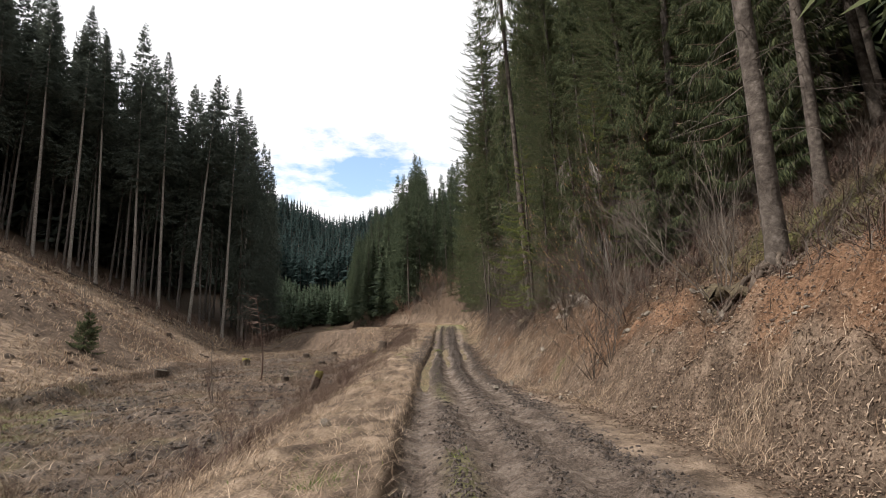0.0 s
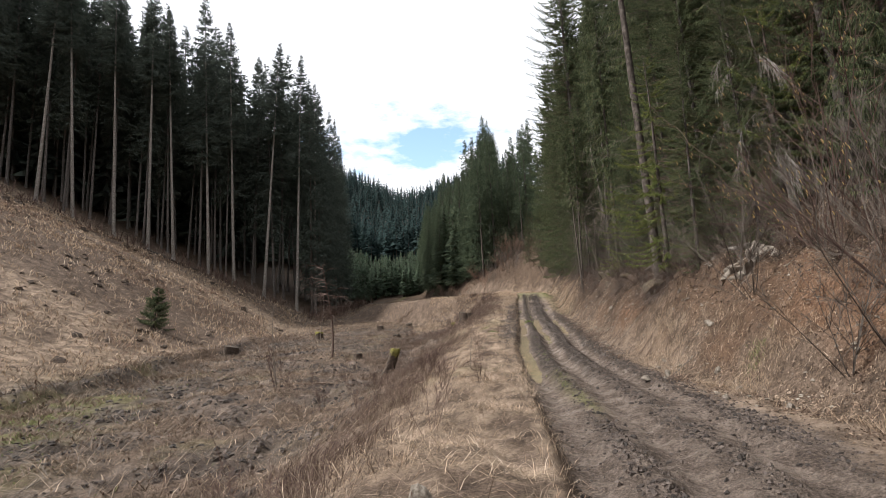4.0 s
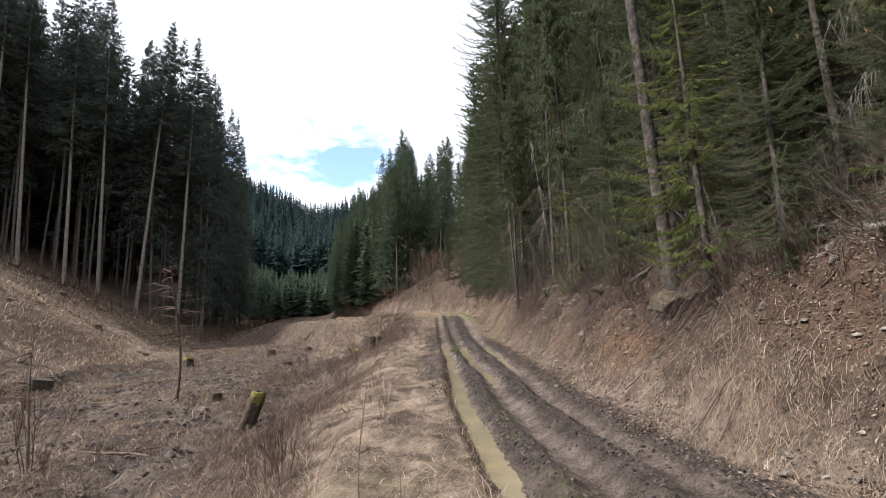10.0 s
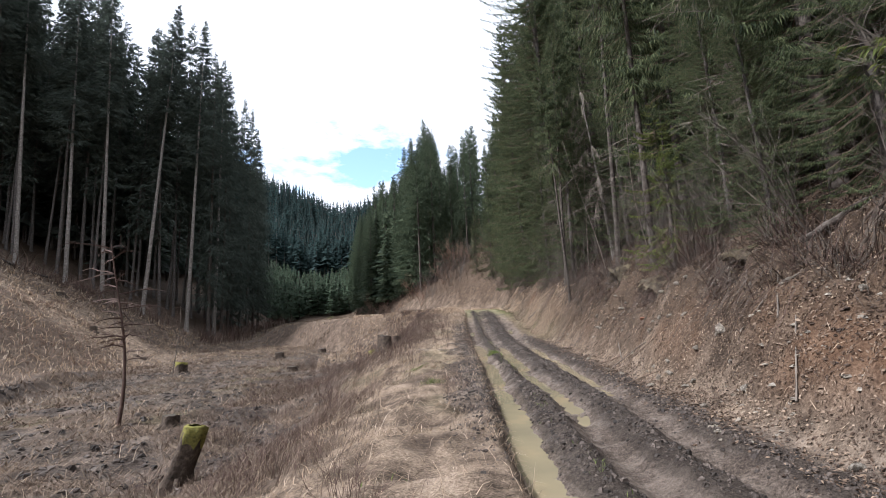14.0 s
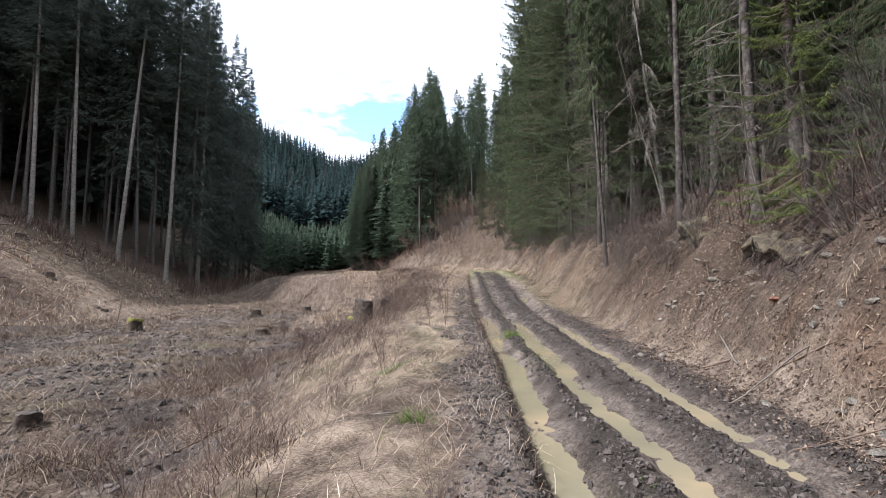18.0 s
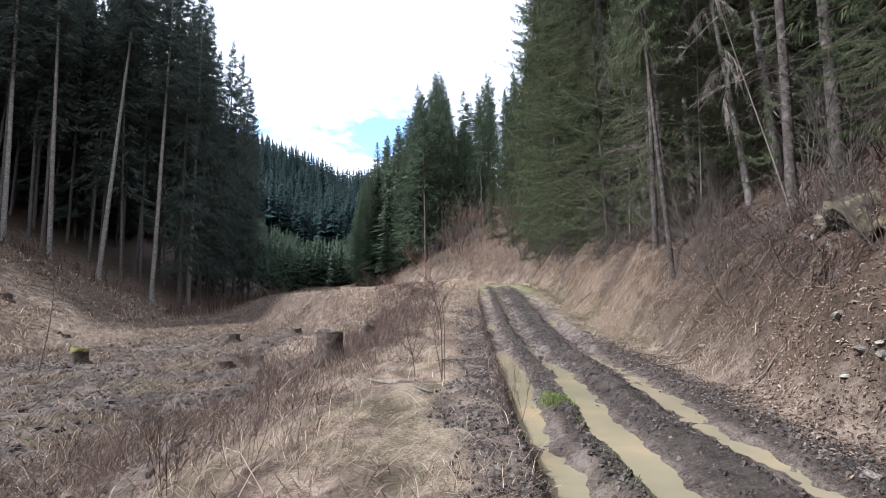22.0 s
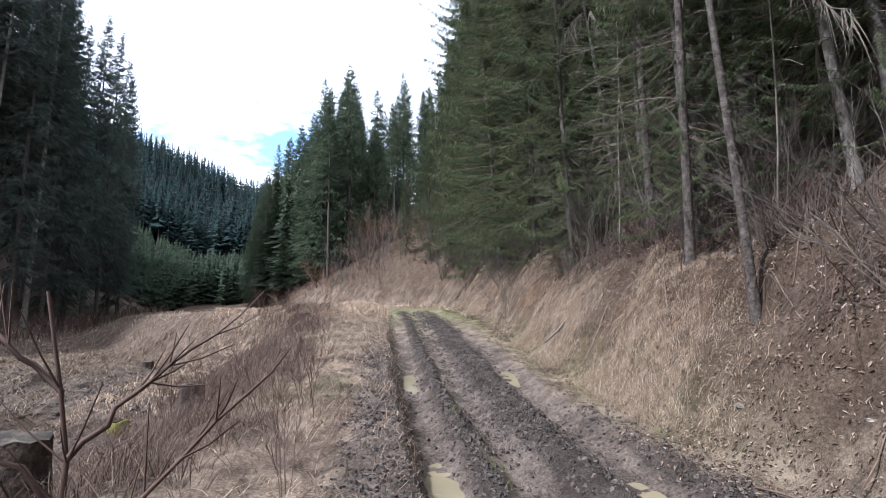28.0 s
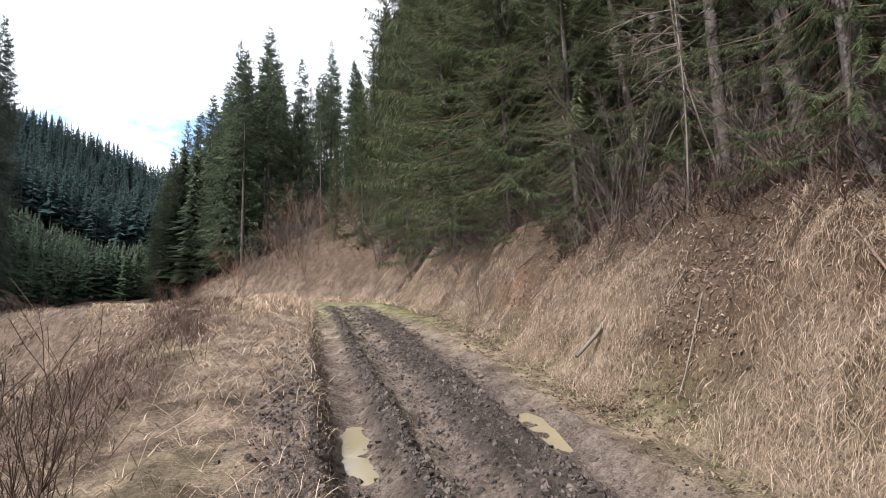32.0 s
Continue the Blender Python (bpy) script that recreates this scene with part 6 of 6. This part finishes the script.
sapling(-10.1, 33.4, 5.2, 1, "thin leafless sapling standing alone in the wet meadow", M_STEM, 0.06, 2.4)
sapling(-25.3, 41.4, 5.4, 2, "dead bare pole of a young tree on the hill foot", M_TWIG_GREY, 0.05, 0.3)
sapling(-9.3, 24.6, 3.4, 3, "slim bare sapling in the meadow", side=0.6)
sapling(-1.55, 16.9, 1.1, 4, "thin bare stalk on the verge", r0=0.005, side=0.4)
sapling(-15.2, 48.0, 4.0, 5, "leafless sapling in the meadow", side=1.0)
for n_, (x_, y_, h_) in enumerate(((4.9, 36.9, 5.5), (5.2, 32.9, 4.8), (5.6, 43.4, 6.0), (5.7, 41.9, 6.5), (5.0, 29.4, 5.0), (5.3, 45.4, 4.0), (5.1, 23.6, 5.0), (5.2, 22.6, 4.4), (5.8, 27.6, 6.0), (6.6, 45.8, 6.5))):
    sapling(x_, y_, h_, 20 + n_, "slender leafless sapling leaning from the bank", M_TWIG_GREY, 0.016, 1.1).rotation_euler = (0, radians(-8), radians(40 * n_))

def forked_shrub(x, y, limbs, r0, seed, label, slim=1.0):
    """A bare shrub of a few forking limbs; each limb runs through (across, up) steps."""
    g = np.random.default_rng(seed)
    e = new("bare_shrub")
    e.location = (x, y, gz(x, y))
    for n, limb in enumerate(limbs):
        s = Soup()
        depth = g.normal(0, 0.10)
        k = np.linspace(0, 1, 9)
        q = np.array(limb) * np.array([slim, 1.0])
        q[:, 1] = np.where(q[:, 1] > 0.3, 1.27 + (q[:, 1] - 1.27) * slim, q[:, 1])
        arc = np.linspace(0, 1, len(q))
        p = np.stack([np.interp(k, arc, q[:, 0]), depth * k * (n > 0), np.interp(k, arc, q[:, 1])], -1) + g.normal(0, 0.004, (9, 3))
        r = r0 * (1 - 0.35 * (n > 0))
        s.tube(p, r * (1 - 0.72 * k) + 0.0008, 5)
        for _ in range(9):
            i = int(g.integers(4, 9))
            d = unit(unit(p[i] - p[i - 1]) + g.normal(0, 0.45, 3))
            ln = g.uniform(0.05, 0.16)
            s.tube(np.array([p[i], p[i] + d * ln * 0.5, p[i] + d * ln + np.array([0, 0, 0.012])]), np.array([0.0024, 0.0018, 0.001]), 3)
        part("limb", s.mesh("limb", [M_STEM], True), e)
    tagged(e, label, "shrub")


forked_shrub(-0.69, 35.74, [[(0, -.1), (0.01, .4), (-.03, .87), (-.11, 1.09), (-.10, 1.22), (-.18, 1.56)], [(-.11, 1.09), (-.17, 1.19), (-.25, 1.25), (-.45, 1.29), (-.57, 1.27)], [(-.10, 1.2), (-.03, 1.29), (.04, 1.37), (.16, 1.46)],
                            [(-.03, .87), (0, .98), (.05, 1.08), (.16, 1.23), (.30, 1.36)], [(-.13, 1.34), (-.24, 1.44), (-.36, 1.53)], [(.03, .02), (.06, .5), (.03, .9), (.05, 1.15)], [(-.02, .05), (-.12, .5), (-.24, .8), (-.36, .95)]], 0.0085, 3, "tall forked bare shrub with pale bud tips on the verge", 0.82)
forked_shrub(-1.06, 35.8, [[(0, -.1), (-.02, .2), (-.04, .4)], [(-.04, .38), (-.2, .58), (-.3, .72), (-.65, .92)], [(-.04, .39), (.02, .62), (.09, .83), (.2, 1.12)], [(0, .3), (.08, .45), (.2, .62), (.3, .7)], [(-.04, .36), (-.1, .6), (-.12, .9)]], 0.0075, 4, "low forked bare shrub on the verge")
forked_shrub(-0.71, 41.2, [[(0, -.1), (-.05, .4), (-.2, .8), (-.3, 1.05)], [(-.05, .4), (.08, .62), (.2, .8)], [(-.02, .2), (-.25, .45), (-.45, .6)]], 0.007, 5, "bare forked shrub on the verge")


def log(name, a, b, r, mat, label, category="log", lift=0.0, straight=False):
    """A length of wood lying from a to b on the ground."""
    g = np.random.default_rng(int(abs(a[0] * 100 + a[1] * 10)))
    t = np.linspace(0, 1, 7)
    x, y = a[0] + (b[0] - a[0]) * t, a[1] + (b[1] - a[1]) * t
    z0, z1 = gz(*a) + lift, gz(*b) + lift
    z = (z0 + (z1 - z0) * t if straight else np.maximum(z0 + (z1 - z0) * t, height(x, y))) + r * 0.7
    z = np.convolve(np.pad(z, 1, "edge"), [0.25, 0.5, 0.25], "valid")
    s = Soup()
    s.tube(np.stack([x, y, z], -1) + g.normal(0, r * 0.25, (7, 3)), r * np.linspace(1, 0.7, 7) * g.uniform(0.9, 1.1, 7), 7, 0, True)
    tagged(new(name, s.mesh(name, [mat], True)), label, category)


log("fallen_pole", (3.65, 45.7), (5.75, 46.1), 0.026, M_TWIG_GREY, "long thin pale pole leaning up the grassy bank", "log", 0.16, True)
log("fallen_log", (4.9, 18.6), (5.6, 17.9), 0.06, M_BARK_PALE, "short pale fallen log on the bank above the rock")
log("fallen_log", (4.8, 26.2), (5.5, 25.4), 0.06, M_BARK, "mossy log resting against a spruce foot")
log("fallen_branch", (3.5, 26.0), (4.4, 25.6), 0.018, M_TWIG_GREY, "pale stick lying on the bank", "branch")
log("fallen_branch", (3.6, 25.2), (4.3, 26.1), 0.015, M_TWIG_GREY, "pale stick lying on the bank", "branch")
log("fallen_branch", (-2.12, 36.3), (-0.81, 34.8), 0.02, M_TWIG_GREY, "straight pale stick lying on the verge grass", "branch")
log("fallen_branch", (-2.5, 28.4), (-1.3, 28.5), 0.012, M_TWIG_GREY, "thin pale stick lying on the verge grass", "branch")
log("fallen_branch", (-4.4, 19.6), (-2.6, 16.4), 0.02, M_TWIG, "dark branch lying on the verge slope", "branch")
log("fallen_branch", (-9.6, 26.6), (-6.4, 24.8), 0.03, M_TWIG, "dark crooked branch across the meadow", "branch")
log("fallen_log", (-47.0, 71.0), (-41.0, 74.6), 0.16, M_BARK, "felled trunk lying along the edge of the wood")
_r = random.Random(77)
for _ in range(90):
    _y = _r.uniform(12, 56)
    _x = float(BANK_TOE(_y)) + _r.uniform(0.0 if _y < 40 else 0.8, 3.0)
    _a = _r.uniform(0, 6.28)
    _l = _r.uniform(0.3, 1.3)
    log("fallen_branch", (_x, _y), (_x + _l * math.cos(_a), _y + _l * math.sin(_a)), _r.uniform(.007, .015), _r.choice([M_TWIG_GREY, M_TWIG]), "short broken stick on the bank litter", "branch")
for _ in range(34):
    _x, _y = _r.uniform(-14, -3.5), _r.uniform(9, 58)
    _a = _r.uniform(0, 6.28)
    _l = _r.uniform(0.5, 1.8)
    log("fallen_branch", (_x, _y), (_x + _l * math.cos(_a), _y + _l * math.sin(_a)), _r.uniform(.01, .022), _r.choice([M_TWIG_GREY, M_TWIG]), "broken branch lying among meadow stalks", "branch")


def roots(x, y, n, reach, seed, label, thick=1.0, spread_=2.4, start=0.3):
    """Bared roots creeping down the bank from a tree's foot."""
    g = np.random.default_rng(seed)
    e = new("bared_roots")
    z0 = gz(x, y)
    e.location = (x, y, z0)
    for k in range(n):
        a = math.pi + g.uniform(-spread_ / 2, spread_ / 2)
        ln = reach * g.uniform(0.5, 1.1)
        t = np.linspace(0, 1, 9)
        px = np.cos(a) * ln * t + g.normal(0, 0.03, 9).cumsum() * 0.5
        py = np.sin(a) * ln * t + g.normal(0, 0.06, 9).cumsum() * 0.6
        zg = height(x + px, y + py) - z0
        z = zg + 0.05 + start * (1 - t) ** 3 - 0.09 * t
        s = Soup()
        s.tube(np.stack([px, py, z], -1), thick * g.uniform(0.03, 0.065) * (1 - 0.8 * t) + 0.006, 6)
        part("root", s.mesh("root", [M_ROOT], True), e)
    tagged(e, label, "tree roots")


def overhang(x, y0, y1, seed, label):
    """An undercut lip of turf: a ragged slab that juts from the bank, fringed with hanging rootlets."""
    g = np.random.default_rng(seed + 40)
    e = new("turf_overhang")
    yc = (y0 + y1) / 2
    zc = gz(x + 0.3, yc)
    e.location = (x, yc, zc)
    ys = np.linspace(y0, y1, 22) - yc
    reach = 0.30 * np.sin(np.linspace(0.15, math.pi - 0.15, 22)) * g.uniform(0.3, 1.2, 22) + g.normal(0, 0.04, 22)
    top = height(np.full(22, x + 0.45), ys + yc) - zc
    prof = np.sin(np.linspace(0.05, math.pi - 0.05, 22)) ** 0.7
    rows = []
    for k, (dx, dz) in enumerate(((0.75, -0.45), (0.7, -0.12), (0.25, -0.10), (-0.5, -0.16), (-1.0, -0.22), (-0.85, -0.28), (-0.2, -0.31), (0.6, -0.55))):
        xx = np.where(dx > 0, dx, 0) + np.where(dx < 0, dx, 0) * reach + g.normal(0, 0.025, 22)
        rows.append(np.stack([0.4 + (xx - 0.4) * prof, ys, top - 0.3 + (dz + 0.27) * prof + g.normal(0, 0.05, 22)], -1))
    s = Soup()
    n, k = 22, len(rows)
    i, j = np.meshgrid(np.arange(k), np.arange(n - 1), indexing="ij")
    i2 = (i + 1) % k
    s.add(np.concatenate(rows), np.stack([i * n + j, i2 * n + j, i2 * n + j + 1, i * n + j + 1], -1).reshape(-1, 4))
    part("turf_slab", s.mesh("turf_slab", [M_TURF], True), e)
    for q in range(16):
        m = g.integers(2, 20)
        p0 = rows[5][m] + np.array([g.uniform(-0.25, 0.3), g.normal(0, 0.1), 0])
        p0[2] = gz(x + p0[0], yc + p0[1]) - zc
        ob = part("clod", rock_mesh(g, g.uniform(0.05, 0.14), M_TURF if q % 3 == 0 else M_ROCK, (1, .8, .6), 2), e)
        ob.matrix_basis = pose(*p0, g.uniform(-30, 30), g.uniform(-30, 30), g.uniform(0, 360))
    for q in range(34):
        m = g.integers(1, 21)
        p0 = rows[5][m] + np.array([0.03, 0, 0.05])
        ln = g.uniform(0.12, 0.5)
        t = np.linspace(0, 1, 6)[:, None]
        p = p0 + np.array([g.normal(0, 0.12), g.normal(0, 0.3), -1.0]) * ln * t + g.normal(0, 0.03, (6, 3)) * t
        r = Soup()
        r.tube(p, g.uniform(0.004, 0.014) * np.linspace(1, 0.25, 6), 4)
        part("rootlet", r.mesh("rootlet", [M_ROOT]), e)
    tagged(e, label, "bank overhang")


M_TURF = varied("root_bound_turf", [(0.3, (0.03, 0.023, 0.016)), (0.5, (0.085, 0.066, 0.042)), (0.7, (0.19, 0.155, 0.09))], 5.0, 0.95, 1.0, 0.05, fine=22.0)
roots(5.8, 8.6, 12, 1.6, 1, "dark bared roots of a spruce hanging over eroded earth", spread_=3.4)
roots(7.2, 16.0, 7, 1.4, 2, "bared roots at the foot of a spruce")
roots(6.3, 38.3, 9, 1.3, 3, "pale bared roots at the foot of a spruce on the bank")
overhang(4.75, 30.4, 33.6, 1, "turf and root overhang above a dark washed-out hollow")
roots(5.6, 25.0, 7, 1.0, 5, "bared roots at the foot of a spruce")
overhang(5.25, 8.0, 10.6, 2, "root-bound turf ledge under a spruce above bare earth")
overhang(4.15, 20.6, 24.2, 4, "dark undercut of turf and roots along the bank")
overhang(5.1, 34.6, 36.8, 5, "ragged turf ledge with hanging rootlets in the bank")
overhang(4.6, 26.9, 28.4, 3, "small turf overhang in the bank")
roots(6.4, 47.0, 6, 0.9, 7, "dead dark root snag on the bank")


def dead_tree(x, y, h, reach, n, seed, label, low=0.35, mat=None):
    """A dead conifer with drooping bare grey boughs, each a part."""
    g = np.random.default_rng(seed)
    e = new("dead_tree")
    e.matrix_basis = pose(x, y, gz(x, y) - 0.1, 0, -6, 0)
    part("trunk", trunk_soup(g, h, 0.09, 0, 0, sides=7).mesh("trunk", [M_BARK_PALE, M_TWIG_GREY], True), e)
    for _ in range(n):
        s = Soup()
        z = h * g.uniform(low, 0.95)
        a = g.uniform(0.5 * math.pi, 1.5 * math.pi) if g.uniform() < 0.75 else g.uniform(0, 6.28)
        o = np.array([math.cos(a), math.sin(a), 0])
        ln = reach * g.uniform(0.4, 1.0)
        t = np.linspace(0, 1, 7)[:, None]
        p = np.array([0, 0, z]) + o * ln * t + np.array([0, 0, -0.75]) * ln * t ** 1.8 + g.normal(0, 0.03, (7, 3)) * ln * t
        s.tube(p, 0.013 * np.linspace(1, 0.3, 7), 4)
        for _ in range(26):
            k = g.uniform(1, 5.9)
            q = p[int(k)] + (p[int(k) + 1] - p[int(k)]) * (k % 1)
            d = unit(o * 0.25 + g.normal(0, 0.28, 3) + np.array([0, 0, -1.2]))
            l2 = ln * g.uniform(0.15, 0.5)
            s.tube(np.array([q, q + d * l2 * 0.5, q + d * l2 + np.array([0, 0, -0.2 * l2])]), np.array([0.005, 0.0035, 0.0015]), 3)
        part("bough", s.mesh("bough", [mat or M_TWIG_GREY]), e)
    tagged(e, label, "dead tree")


dead_tree(6.3, 18.0, 5.6, 1.5, 26, 1, "dead tree with drooping bare grey branches over the bank", 0.2, M_DEAD)
dead_tree(6.9, 41.2, 9.0, 1.6, 22, 2, "slim dead tree with thin grey branches", 0.3)
dead_tree(6.6, 29.2, 8.0, 1.5, 22, 3, "slim dead tree with thin grey branches", 0.3)
dead_tree(7.2, 48.6, 9.0, 1.5, 20, 4, "slim dead tree with thin grey branches", 0.3)


def hazel(x, y, h, seed):
    """A hazel bush leaning over the track, hung with catkins."""
    g = np.random.default_rng(seed)
    e = new("hazel_bush")
    e.matrix_basis = pose(x, y, gz(x, y) - 0.1, 0, -22, 0)
    for s in shrub_soup(g, h, 6, 0.35, 0.014, 3, 4, 0.3, 5, 0.2):
        stem = part("stem", s.mesh("stem", [M_STEM]), e)
        v = np.concatenate(s.v)
        v = v[v[:, 2] > h * 0.3]
        k = Soup()
        for p in v[g.integers(0, len(v), 26)]:
            ln = g.uniform(0.04, 0.075)
            k.tube(np.array([p, p + np.array([0.004, 0, -ln * 0.5]), p + np.array([0, 0.004, -ln])]), np.array([0.004, 0.008, 0.003]), 4)
        part("catkin_cluster", k.mesh("catkin_cluster", [M_CATKIN]), stem, "tan hanging catkins")["kind"] = "stuff"
    tagged(e, "leafless hazel bush with hanging tan catkins over the bank", "bush")


M_CATKIN = varied("hazel_catkins", [(0.3, (0.22, 0.15, 0.06)), (0.6, (0.34, 0.24, 0.10)), (0.8, (0.42, 0.33, 0.16))], 30.0, 0.8, 0)
hazel(4.6, 12.6, 4.2, 1)
hazel(5.0, 14.6, 4.6, 2)


def tuft(x, y, n, spread_, length, seed, label):
    """A tuft of fresh grass."""
    g = np.random.default_rng(seed)
    X, Y = x + g.normal(0, spread_, n), y + g.normal(0, spread_, n)
    V, q, t = blades(X, Y, length * g.uniform(0.4, 1.2, n), np.full(n, 0.006), 0.2, 1.1, g)
    s = Soup()
    s.add(V, q)
    s.f.append((t, 0))
    tagged(new("grass_tuft", s.mesh("grass_tuft", [M_GREEN])), label, "grass tuft")


tuft(0.72, 35.1, 420, 0.11, 0.16, 1, "green grass tuft on the ridge between two puddles")
tuft(-1.15, 28.3, 260, 0.10, 0.13, 2, "fresh green grass tuft in the dry verge")
tuft(-1.55, 30.6, 240, 0.13, 0.12, 3, "fresh green grass tuft in the dry verge")
tuft(3.5, 14.6, 240, 0.12, 0.12, 4, "small green plants at the foot of the bank")
tuft(-1.05, 5.6, 380, 0.20, 0.09, 5, "short green grass patch on the verge")
